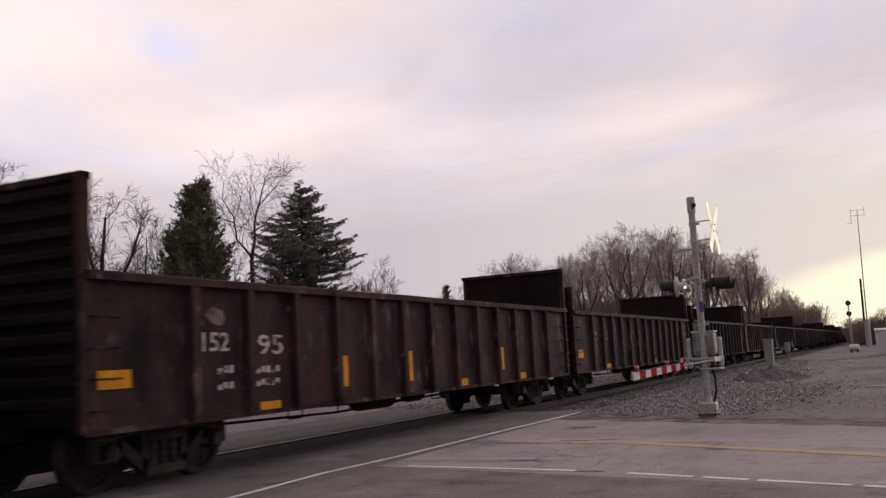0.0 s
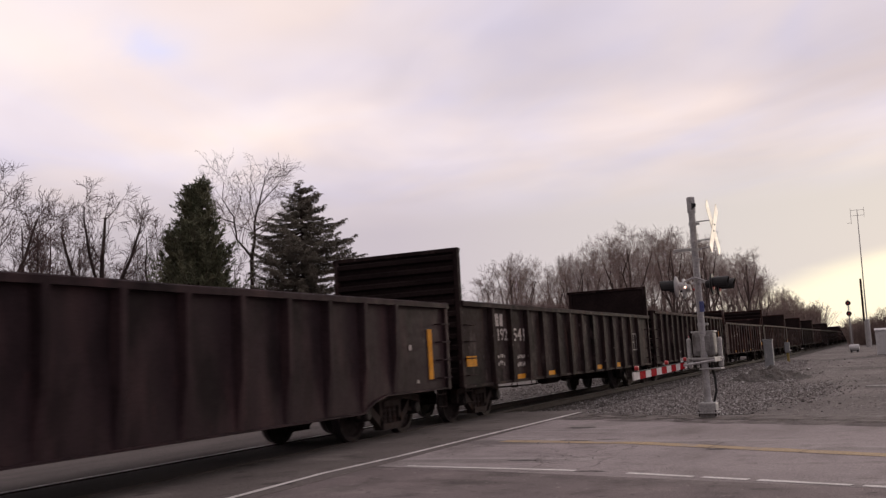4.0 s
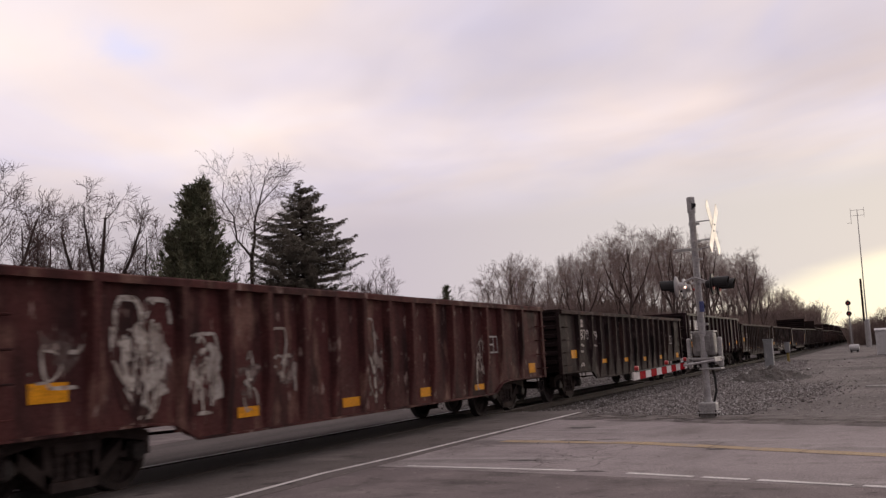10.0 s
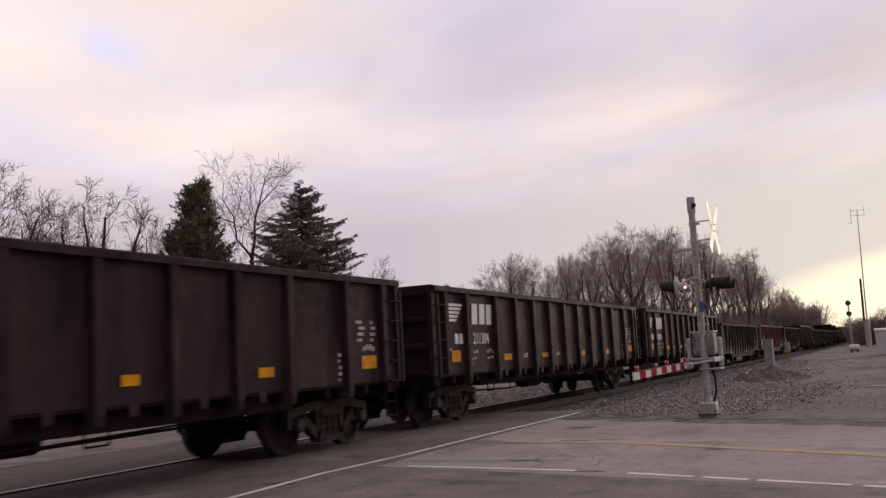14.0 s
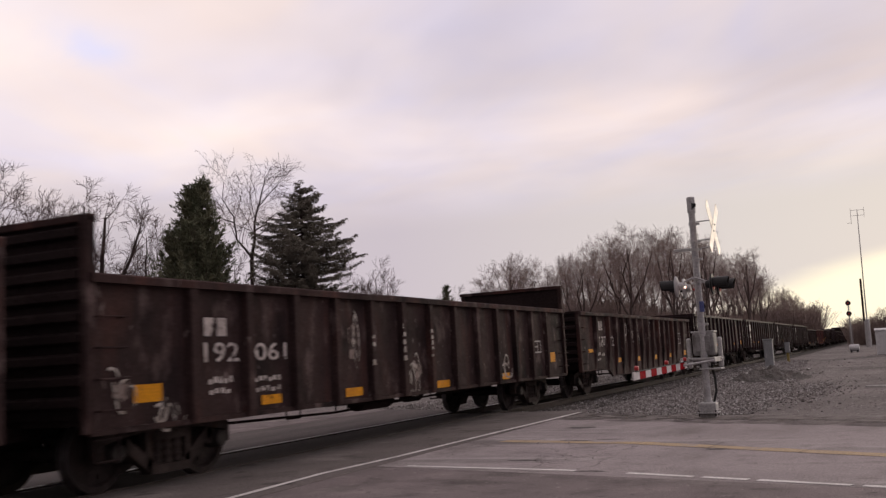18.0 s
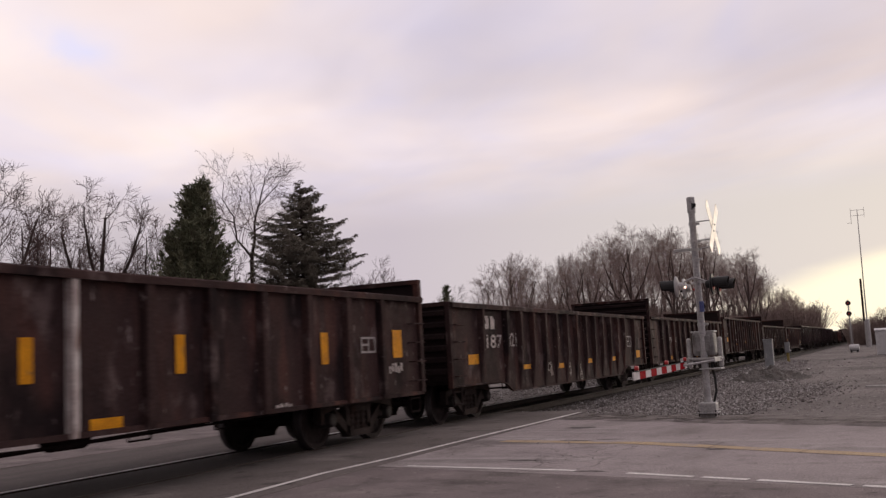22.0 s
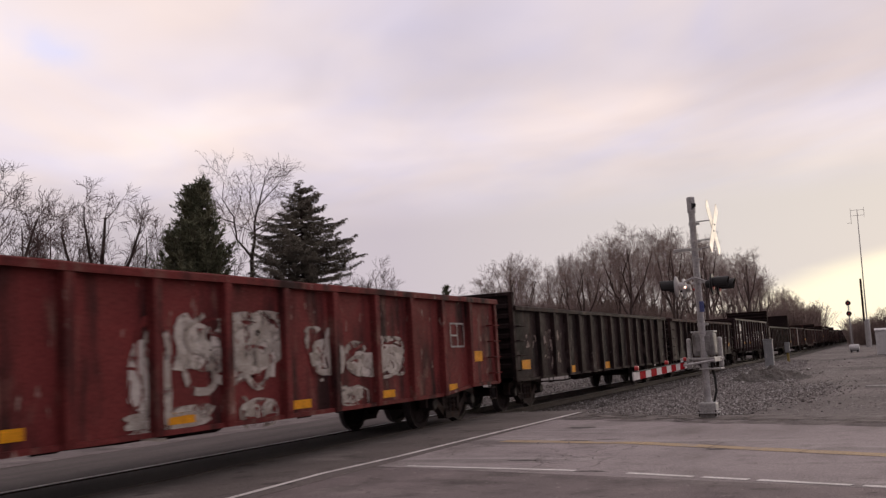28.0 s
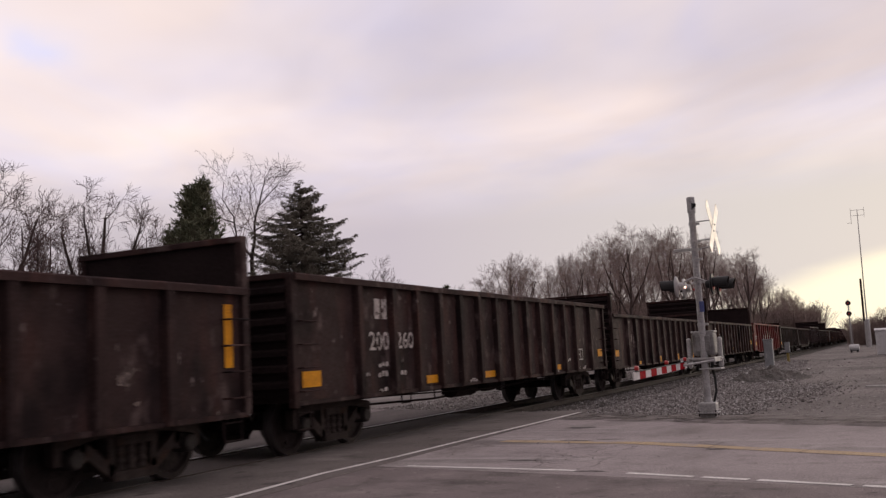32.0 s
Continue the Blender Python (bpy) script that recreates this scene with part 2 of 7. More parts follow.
M_TIE = mat("weathered_timber_tie", (0.06, 0.048, 0.042), (0.038, 0.031, 0.028), 0.9, s1=3, s2=40, stretch=(4, 0.5, 4))
# rust, painted darker for the shadow under the train
M_RAIL = mat("rail_side_rust", (0.045, 0.030, 0.025), (0.030, 0.021, 0.018), 0.85, s1=4, s2=50)
# near rail head: the dark train's reflection is put into the colour
M_RAILSHADE = mat("dull_rail_head", (0.10, 0.08, 0.075), (0.075, 0.06, 0.055), 0.6, metal=0.3, s1=0.5, s2=8, bump=0.0, grain=0.05)
M_RAILTOP = mat("polished_rail_head", (0.80, 0.76, 0.77), (0.74, 0.70, 0.71), 0.5, metal=0.5, s1=0.5, s2=8, bump=0.0, grain=0.05)
M_WHITE_LINE = mat("worn_white_road_paint", (0.74, 0.71, 0.69), (0.60, 0.57, 0.55), 0.8, s1=2.5, s2=40, bump=0.1, seedy=False, extra=[((0.22, 0.20, 0.198), 3.5, 0.62, 0.72, (1, 1, 1))])
M_YELLOW_LINE = mat("worn_yellow_road_paint", (0.43, 0.315, 0.185), (0.37, 0.28, 0.185), 0.85, s1=2, s2=40, bump=0.1, seedy=False, extra=[((0.30, 0.262, 0.25), 2.2, 0.54, 0.68, (1, 1, 1))])
M_CRACK = mat("tar_filled_crack", (0.105, 0.091, 0.088), (0.07, 0.061, 0.059), 0.85, s1=2, s2=40, seedy=False)
M_GALV = mat("galvanised_steel", (0.46, 0.45, 0.45), (0.36, 0.35, 0.355), 0.55, metal=0.35, s1=5, s2=40, bump=0.05, extra=[((0.22, 0.20, 0.19), 4, 0.62, 0.8, (1, 1, 0.4))])
M_ALU = mat("dull_aluminium_casting", (0.50, 0.49, 0.49), (0.38, 0.37, 0.37), 0.6, metal=0.3, s1=6, s2=40, bump=0.08, extra=[((0.2, 0.18, 0.17), 5, 0.6, 0.8, (1, 1, 0.5))])
M_CONCRETE = mat("weathered_concrete", (0.34, 0.32, 0.31), (0.25, 0.235, 0.225), 0.95, s1=4, s2=50)
M_BLACK = mat("matt_black_signal_paint", (0.022, 0.021, 0.023), (0.015, 0.015, 0.016), 0.6, s1=5, s2=40, bump=0.05)
M_CABLE = mat("black_cable_rubber", (0.02, 0.02, 0.02), (0.03, 0.03, 0.03), 0.7, s1=9, s2=60)
# white sheeting with the sunset's yellow glow painted into its base
M_SIGN = mat("white_reflective_sheeting", (0.90, 0.84, 0.66), (0.85, 0.78, 0.60), 0.45, metal=0.0, s1=4, s2=60, bump=0.0, spec=0.4, grain=0.05)
M_SIGNBACK = mat("sign_back_aluminium", (0.5, 0.49, 0.47), (0.42, 0.41, 0.4), 0.5, metal=0.5, s1=5, s2=50, bump=0.0)
M_ARM_WHITE = mat("white_gate_sheeting", (0.70, 0.67, 0.66), (0.60, 0.57, 0.56), 0.8, spec=0.02, s1=4, s2=50, bump=0.0, grain=0.1)
M_ARM_RED = mat("red_gate_sheeting", (0.36, 0.012, 0.02), (0.29, 0.010, 0.016), 0.8, spec=0.02, s1=4, s2=50, bump=0.0, grain=0.1)
M_BLUE = mat("blue_notice_enamel", (0.09, 0.11, 0.28), (0.07, 0.09, 0.23), 0.5, s1=5, s2=50, bump=0.0)
M_CABINET = mat("grey_cabinet_paint", (0.28, 0.285, 0.30), (0.22, 0.225, 0.235), 0.6, s1=3, s2=40, bump=0.05)
M_BUNGALOW = mat("white_bungalow_paint", (0.62, 0.61, 0.62), (0.52, 0.51, 0.52), 0.6, s1=1.5, s2=30, bump=0.05)
M_POST_YELLOW = mat("yellow_post_paint", (0.34, 0.26, 0.08), (0.26, 0.20, 0.08), 0.8, s1=6, s2=40)
M_BARK = mat("grey_brown_bark", (0.075, 0.052, 0.047), (0.045, 0.032, 0.029), 0.95, s1=3, s2=30, stretch=(1, 1, 0.3))
M_TWIG = mat("winter_twigs", (0.12, 0.077, 0.073), (0.078, 0.052, 0.050), 0.95, s1=1, s2=20, bump=0.0)
# far twigs and trunks painted paler than near ones, haze in the colour
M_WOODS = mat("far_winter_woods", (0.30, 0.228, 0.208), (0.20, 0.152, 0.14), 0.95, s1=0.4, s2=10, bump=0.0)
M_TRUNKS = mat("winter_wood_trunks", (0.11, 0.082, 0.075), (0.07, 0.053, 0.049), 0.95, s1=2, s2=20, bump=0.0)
M_PINE = mat("pine_needles", (0.115, 0.128, 0.078), (0.20, 0.195, 0.125), 0.8, s1=1.2, s2=14, bump=0.0)
M_SPRUCE = mat("spruce_needles", (0.13, 0.118, 0.092), (0.21, 0.185, 0.15), 0.8, s1=1.2, s2=14, bump=0.0)
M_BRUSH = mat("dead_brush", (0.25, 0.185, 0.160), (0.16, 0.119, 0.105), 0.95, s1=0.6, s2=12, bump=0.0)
M_LAMP_RED = glow("red_lamp_lens", (0.30, 0.02, 0.02), 0.12)
M_LAMP_LIT = glow("lit_lamp_spot", (1.0, 0.62, 0.45), 2.4)
M_MECH = mat("grey_mechanism_paint", (0.26, 0.25, 0.25), (0.17, 0.163, 0.16), 0.6, s1=5, s2=40, bump=0.08, extra=[((0.10, 0.09, 0.085), 4, 0.58, 0.75, (1, 1, 0.5))])
M_SOIL = mat("dark_soil", (0.105, 0.092, 0.085), (0.06, 0.053, 0.048), 0.95, s1=1.5, s2=14, grain=0.5, bump=0.8, seedy=False, extra=[((0.17, 0.16, 0.155), 5, 0.62, 0.7, (1, 1, 1))])
M_SCRAP = mat("pale_debris", (0.5, 0.48, 0.47), (0.34, 0.32, 0.31), 0.8, s1=8, s2=50)


# ---- mesh helpers ----
def part(name, bm, material, parent=None, label=""):
    """Links a bmesh (or a mesh that is shared) as one mesh object under a thing or part."""
    if isinstance(bm, bpy.types.Mesh):
        me = bm
    else:
        me = bpy.data.meshes.new(name)
        bm.to_mesh(me)
        bm.free()
        me.materials.append(material)
    ob = new(name, me)
    if parent is not None:
        ob.parent = parent
    if label:
        ob["label"] = label
    return ob


def mesh_of(name, bm, material, smooth=False):
    me = bpy.data.meshes.new(name)
    bm.to_mesh(me)
    bm.free()
    me.materials.append(material)
    if smooth:
        for p in me.polygons:
            p.use_smooth = True
    return me


def box(bm, x0, x1, y0, y1, z0, z1):
    v = [bm.verts.new(p) for p in ((x0, y0, z0), (x1, y0, z0), (x1, y1, z0), (x0, y1, z0), (x0, y0, z1), (x1, y0, z1), (x1, y1, z1), (x0, y1, z1))]
    for q in ((3, 2, 1, 0), (4, 5, 6, 7), (0, 1, 5, 4), (1, 2, 6, 5), (2, 3, 7, 6), (3, 0, 4, 7)):
        bm.faces.new([v[i] for i in q])
    return v


def rounded(bm, x0, x1, y0, y1, z0, z1, r=0.01):
    tmp = bmesh.new()
    box(tmp, x0, x1, y0, y1, z0, z1)
    bmesh.ops.bevel(tmp, geom=tmp.edges[:], offset=r, segments=2, affect="EDGES", profile=0.5)
    me = bpy.data.meshes.new("tmp")
    tmp.to_mesh(me)
    tmp.free()
    bm.from_mesh(me)
    bpy.data.meshes.remove(me)


def rod(bm, p0, p1, r0, r1=None, sides=8, caps=True):
    p0, p1 = Vector(p0), Vector(p1)
    r1 = r0 if r1 is None else r1
    d = (p1 - p0).normalized()
    a = d.orthogonal().normalized()
    b = d.cross(a)
    rings = []
    for p, r in ((p0, r0), (p1, r1)):
        rings.append([bm.verts.new(p + (a * math.cos(i * math.tau / sides) + b * math.sin(i * math.tau / sides)) * r) for i in range(sides)])
    for i in range(sides):
        j = (i + 1) % sides
        bm.faces.new((rings[0][i], rings[0][j], rings[1][j], rings[1][i]))
    if caps:
        bm.faces.new(rings[0][::-1])
        bm.faces.new(rings[1])


def pipe(bm, pts, r, sides=6):
    for a, b in zip(pts[:-1], pts[1:]):
        rod(bm, a, b, r, r, sides)


def lathe(bm, prof, axis, seg=24, centre=(0, 0, 0)):
    """Turns a profile of (along, radius) pairs round the x, y or z axis."""
    c = Vector(centre)
    rings = []
    for al, r in prof:
        ring = []
        for i in range(seg):
            u, v = r * math.cos(i * math.tau / seg), r * math.sin(i * math.tau / seg)
            p = {"x": (al, u, v), "y": (v, al, u), "z": (u, v, al)}[axis]
            ring.append(bm.verts.new(c + Vector(p)))
        rings.append(ring)
    for k in range(len(rings) - 1):
        for i in range(seg):
            j = (i + 1) % seg
            bm.faces.new((rings[k][i], rings[k][j], rings[k + 1][j], rings[k + 1][i]))
    bm.faces.new(rings[0][::-1])
    bm.faces.new(rings[-1])


def prism(bm, outline, y0, y1):
    """Extrudes an outline of (x, z) points from y0 to y1."""
    a = [bm.verts.new((x, y0, z)) for x, z in outline]
    b = [bm.verts.new((x, y1, z)) for x, z in outline]
    n = len(outline)
    bm.faces.new(a)
    bm.faces.new(b[::-1])
    for i in range(n):
        j = (i + 1) % n
        bm.faces.new((a[j], a[i], b[i], b[j]))


def anchor(name, m=None):
    ob = new(name)
    ob.empty_display_size = 0.2
    if m is not None:
        ob.matrix_basis = m
    return ob


# ---- the setting: ground, road, crossing, track ----
TRACK_Y = 9.31
CROSS_X0, CROSS_X1 = 2.0, 21.3
CURVE_S, CURVE_R = 265.0, 950.0


def path_at(s):
    """The track's centre line: straight past the crossing, then a long bend to the left. Place and heading in degrees."""
    if s <= CURVE_S:
        return s, TRACK_Y, 0.0
    a = (s - CURVE_S) / CURVE_R
    return CURVE_S + CURVE_R * math.sin(a), TRACK_Y + CURVE_R * (1 - math.cos(a)), math.degrees(a)


def track_offset(x, y):
    if x <= CURVE_S:
        return y - TRACK_Y
    a = math.asin(min(0.9, (x - CURVE_S) / CURVE_R))
    return (y - TRACK_Y - CURVE_R * (1 - math.cos(a))) * math.cos(a)


def smooth(a, b, v):
    u = min(1, max(0, (v - a) / (b - a)))
    return u * u * (3 - 2 * u)


def land(x, y):
    """Height of the ground: level with the road at the crossing, a shallow trench for the track bed elsewhere, uneven gravel."""
    off = abs(track_offset(x, y))
    bed = (1 - smooth(2.0, 3.4, off)) * (smooth(21.2, 22.2, x) + 1 - smooth(1.2, 2.0, x))
    z = -0.045 - 0.17 * min(1, bed)
    far = smooth(20.5, 24.0, x) * (1 - smooth(300, 900, math.hypot(x, y)))
    z += far * 0.05 * noise.noise((x * 0.25, y * 0.25, 3.1))
    z -= 0.10 * smooth(24, 40, x) * (1 - smooth(3, 6, abs(y - 1)))
    # the spoil heap by the cabinet
    z += 0.24 * math.exp(-((x - 37.5) / 2.2) ** 2 - ((y - 4.2) / 0.75) ** 2) * (1 + 0.5 * noise.noise((x * 1.7, y * 1.7, 0)))
    return z


def ground():
    def steps(stops):
        out = []
        for a, b, n in stops:
            out += [a + (b - a) * i / n for i in range(n)]
        return out + [stops[-1][1]]

    xs = steps([(-4600, -800, 4), (-800, -60, 6), (-60, 0, 8), (0, 20, 8), (20, 24, 10), (24, 60, 60), (60, 140, 40), (140, 400, 40), (400, 900, 12), (900, 4600, 6)])
    ys = steps([(-4600, -600, 4), (-600, -60, 5), (-60, -8, 8), (-8, 5, 24), (5, 14, 36), (14, 30, 10), (30, 120, 12), (120, 700, 10), (700, 4600, 5)])
    verts = [(x, y, land(x, y)) for x in xs for y in ys]
    ny = len(ys)
    faces = [(i * ny + j, (i + 1) * ny + j, (i + 1) * ny + j + 1, i * ny + j + 1) for i in range(len(xs) - 1) for j in range(ny - 1)]
    me = bpy.data.meshes.new("ground")
    me.from_pydata(verts, [], faces)
    me.materials.append(M_GRAVEL)
    tagged(new("ground", me), "uneven grey gravel ground beside the railway", "ground", kind="structure")


def sheet(name, outline, z, material, label, category, thick=0.03):
    bm = bmesh.new()
    top = [bm.verts.new((x, y, z)) for x, y in outline]
    low = [bm.verts.new((x, y, z - thick)) for x, y in outline]
    bm.faces.new(top)
    for i in range(len(top)):
        j = (i + 1) % len(top)
        bm.faces.new((top[j], top[i], low[i], low[j]))
    bmesh.ops.recalc_face_normals(bm, faces=bm.faces)
    return tagged(part(name, bm, material), label, category, kind="structure")




def road():
    near = lambda y: 9.24 + (0.276 if y > 0 else 0.387) * y
    far = lambda y: 16.15 + 0.47 * y if y > -3 else 14.74 + 0.387 * (y + 3)
    rnd = random.Random(4)
    edge = [(far(y) + rnd.uniform(-0.12, 0.12), y) for y in [-40, -20, -9, -5, -2.4, -1.2, -0.4, 0.3, 1.0, 1.6, 2.2, 3.0, 3.8, 4.6, 5.4, 6.2]]
    sheet("road", [(near(6.2), 6.2), (near(0), 0), (near(-40), -40)] + edge, -0.012, M_ASPHALT, "worn grey asphalt road crossing the railway", "road")
    rnd = random.Random(8)
    side = [(near(y) + 0.3, y) for y in [6.2, 4.5, 3, 2, 1, 0, -2, -5, -12, -40]]
    sheet("pavement", [(-30, -40), (-30, 6.2)] + side, -0.0135, M_APRON, "dark patched asphalt apron where the camera stands", "pavement")
    sheet("road_approach", [(-30, 6.21), (21.2, 6.21), (21.0, 7.9), (-30, 7.9)], -0.010, M_CROSS, "brown-grey asphalt beside the crossing rails", "road")
    sheet("crossing_deck", [(CROSS_X0, 8.655), (CROSS_X1, 8.655), (CROSS_X1, 9.94), (CROSS_X0, 9.94)], -0.02, M_DECK, "timber and asphalt deck between the crossing rails", "crossing", thick=0.14)
    sheet("crossing_strip", [(-30, 7.91), (21.15, 7.91), (21.15, 8.517), (-30, 8.517)], -0.016, M_CROSS, "asphalt strip along the crossing rail", "crossing", thick=0.14)
    sheet("crossing_strip_behind", [(-30, 10.12), (22.4, 10.12), (24.0, 13.0), (-30, 13.0)], -0.016, M_DECK, "asphalt strip behind the crossing rails", "crossing", thick=0.14)
    sheet("road_behind", [(-60, 13.01), (24.0, 13.01), (38.0, 60.0), (-60, 60.0)], -0.012, M_APRON, "grey asphalt road beyond the railway", "road")


def road_shoulder():
    """Dirt and fines that creep in ragged tongues over the edge of the asphalt."""
    for k, (inner, outer, z) in enumerate(((0.75, 1.3, -0.0065), (0.25, 1.0, -0.0045))):
        bm = bmesh.new()
        prev = None
        for i in range(60):
            y = 6.15 - 0.2 * i
            x = 16.15 + 0.47 * y if y > -3 else 14.74 + 0.387 * (y + 3)
            row = [bm.verts.new((x - inner + 0.25 * noise.noise((y * 0.9, k, 2.0)), y, z)), bm.verts.new((x + 0.1, y, z + 0.003)), bm.verts.new((x + outer, y, z - 0.02))]
            if prev:
                for q in range(2):
                    bm.faces.new((prev[q], prev[q + 1], row[q + 1], row[q]))
            prev = row
        bmesh.ops.recalc_face_normals(bm, faces=bm.faces)
        tagged(part("road_shoulder", bm, M_FINES), "brown-grey dirt creeping over the asphalt edge", "road shoulder", "road shoulders", "structure")


def stripe(name, pts, width, material, label, z=-0.004, gaps=()):
    """A painted line along a polyline, in short lengths with worn gaps."""
    bm = bmesh.new()
    for (x0, y0), (x1, y1) in zip(pts[:-1], pts[1:]):
        n = max(1, int(math.hypot(x1 - x0, y1 - y0) / 0.10))
        d = Vector((x1 - x0, y1 - y0, 0)).normalized()
        nrm = Vector((-d.y, d.x, 0))
        for i in range(n):
            a, b = i / n, (i + 1) / n
            pa, pb = Vector((x0 + (x1 - x0) * a, y0 + (y1 - y0) * a, z)), Vector((x0 + (x1 - x0) * b, y0 + (y1 - y0) * b, z))
            if any(g0 < pa.y < g1 for g0, g1 in gaps):
                continue
            wa, wb = [width * 0.5 * (0.97 + 0.22 * noise.noise((q.x * 2.3, q.y * 2.3, 4.0))) for q in (pa, pb)]
            bm.faces.new([bm.verts.new(p) for p in (pa - nrm * wa, pb - nrm * wb, pb + nrm * wb, pa + nrm * wa)])
    return tagged(part(name, bm, material), label, "road marking", kind="structure")


GAPS = ((2.72, 3.33), (1.86, 1.94), (1.26, 1.34), (0.35, 0.40))


def markings():
    stripe("track_line", [(-6, 6.62), (8.26, 6.46), (10.2, 6.55), (11.95, 6.43), (15.1, 6.39), (20.35, 6.25)], 0.10, M_WHITE_LINE, "white line painted along the track side of the crossing", z=-0.003)
    stripe("edge_line", [(10.95, 5.75), (10.51, 3.44), (10.31, 2.77), (9.36, 0.1), (7.0, -6), (3.0, -18)], 0.10, M_WHITE_LINE, "worn white edge line with gaps", z=-0.008, gaps=GAPS)
    stripe("centre_line", [(14.05, 5.63), (13.5, 3.32), (11.8, 0.09), (9.4, -4.5), (5, -14)], 0.30, M_YELLOW_LINE, "faded yellow centre line", z=-0.008)
    rnd = random.Random(21)
    # tar-filled cracks and potholes with ragged outlines
    for x, y, lx, ly in ((13.95, 4.5, 0.10, 0.42), (10.42, 3.15, 0.06, 0.22), (12.6, 2.05, 0.07, 0.2), (16.3, 5.0, 0.22, 0.3), (11.5, 4.3, 0.07, 0.3), (14.1, 3.9, 0.05, 0.3)):
        bm = bmesh.new()
        n = 26
        bm.faces.new([bm.verts.new((x + lx * math.cos(i * math.tau / n) * rnd.uniform(0.45, 1.1), y + ly * math.sin(i * math.tau / n) * rnd.uniform(0.6, 1.1), -0.0085)) for i in range(n)])
        tagged(part("road_patch", bm, M_CRACK), "dark ragged pothole in the asphalt", "road patch", "road patches", "structure")
    for k in range(26):
        bm = bmesh.new()
        x, y = (rnd.uniform(10.4, 16.0), rnd.uniform(0.4, 5.6)) if k < 12 else (rnd.gauss(12.6, 0.9), rnd.gauss(3.7, 0.9))
        a = rnd.choice((0.0, math.pi / 2)) + rnd.uniform(-0.5, 0.5)
        pts = []
        for i in range(rnd.randint(6, 13)):
            pts.append((x, y))
            a += rnd.uniform(-0.9, 0.9)
            x, y = x + 0.12 * math.cos(a), y + 0.12 * math.sin(a)
            a = a * 0.75 + 0.25 * (math.pi / 2 if k % 2 else 0)
        for (x0, y0), (x1, y1) in zip(pts[:-1], pts[1:]):
            d = Vector((x1 - x0, y1 - y0, 0)).normalized()
            nn = Vector((-d.y, d.x, 0)) * rnd.uniform(0.003, 0.007)
            p0, p1 = Vector((x0, y0, -0.0075)), Vector((x1, y1, -0.0075))
            bm.faces.new([bm.verts.new(q) for q in (p0 - nn, p1 - nn, p1 + nn, p0 + nn)])
        tagged(part("road_crack", bm, M_CRACK), "tar-filled crack in the asphalt", "road crack", "road cracks", "structure")


def track():
    bm = bmesh.new()
    # ballast bed on both sides of the crossing, following the bend
    def strip(s0, s1, step):
        prev = None
        s = s0
        while s <= s1:
            x, y, h = path_at(s)
            c, sn = math.cos(radians(h)), math.sin(radians(h))
            row = [bm.verts.new((x - o * sn, y + o * c, z + 0.02 * noise.noise((s * 0.7, o, 1)))) for o, z in ((-3.2, -0.235), (-2.3, -0.165), (-1.6, -0.15), (0, -0.15), (1.6, -0.15), (2.3, -0.165), (3.2, -0.235))]
            if prev:
                for i in range(6):
                    bm.faces.new((prev[i], row[i], row[i + 1], prev[i + 1]))
            prev = row
            s += step

    strip(-120, 1.0, 2.2)
    strip(21.6, 61.6, 0.8)
    strip(61.6, 900, 8)
    tagged(part("track_bed", bm, M_BALLAST), "dark dirty ballast bed under the track", "track bed", kind="structure")
    for nm, off in (("rail_near", -0.7525), ("rail_far", 0.7525)):
        bm = bmesh.new()
        prof = [(-0.07, -0.17), (0.07, -0.17), (0.07, -0.155), (0.012, -0.14), (0.012, -0.045), (0.036, -0.032), (0.036, -0.008), (0.028, 0.0), (-0.028, 0.0), (-0.036, -0.008), (-0.036, -0.032), (-0.012, -0.045), (-0.012, -0.14), (-0.07, -0.155)]
        prev = None
        for s in [-150, 0, 21, 60, 150, CURVE_S] + [CURVE_S + 25 * i for i in range(1, 25)]:
            x, y, h = path_at(s)
            c, sn = math.cos(radians(h)), math.sin(radians(h))
            row = [bm.verts.new((x - (off + o) * sn, y + (off + o) * c, z)) for o, z in prof]
            if prev:
                for i in range(len(prof)):
                    j = (i + 1) % len(prof)
                    f = bm.faces.new((prev[i], row[i], row[j], prev[j]))
                    f.material_index = 1 if i in (6, 7, 8) else 0
            prev = row
        ob = part(nm, bm, M_RAIL)
        # far head polished, near head painted dark as if mirroring the train
        ob.data.materials.append(M_RAILTOP if off > 0 else M_RAILSHADE)
        tagged(ob, "steel rail with rusty sides and a polished head", "rail", "rails", "structure")
    # timber ties outside the crossing
    bm = bmesh.new()
    rounded(bm, -0.11, 0.11, -1.3, 1.3, -0.36, -0.172, 0.015)
    tie = mesh_of("tie", bm, M_TIE)
    rnd = random.Random(2)
    ties = anchor("tie_row", pose(0, TRACK_Y, 0))
    tagged(ties, "row of weathered timber ties under the rails", "ties", kind="structure")
    for i in range(150):
        x = 22.0 + 0.53 * i
        ob = part("tie", tie, None, ties)
        ob.matrix_basis = pose(x, rnd.uniform(-0.03, 0.03), 0.03, 0, 0, rnd.uniform(-1.5, 1.5))
    # spikes and plates are lost in the ballast; loose stones lie over bed and shoulder


def rock(bm, c, r, rnd):
    pts = []
    for d in ((1, 0, 0), (-1, 0, 0), (0, 1, 0), (0, -1, 0), (0, 0, 1), (0, 0, -1)):
        q = Vector(d) * r * rnd.uniform(0.6, 1.25) + Vector((rnd.uniform(-1, 1), rnd.uniform(-1, 1), rnd.uniform(-1, 1))) * r * 0.3
        q.z *= 0.75
        pts.append(bm.verts.new(Vector(c) + q))
    a, b, c2, d, e, f = pts
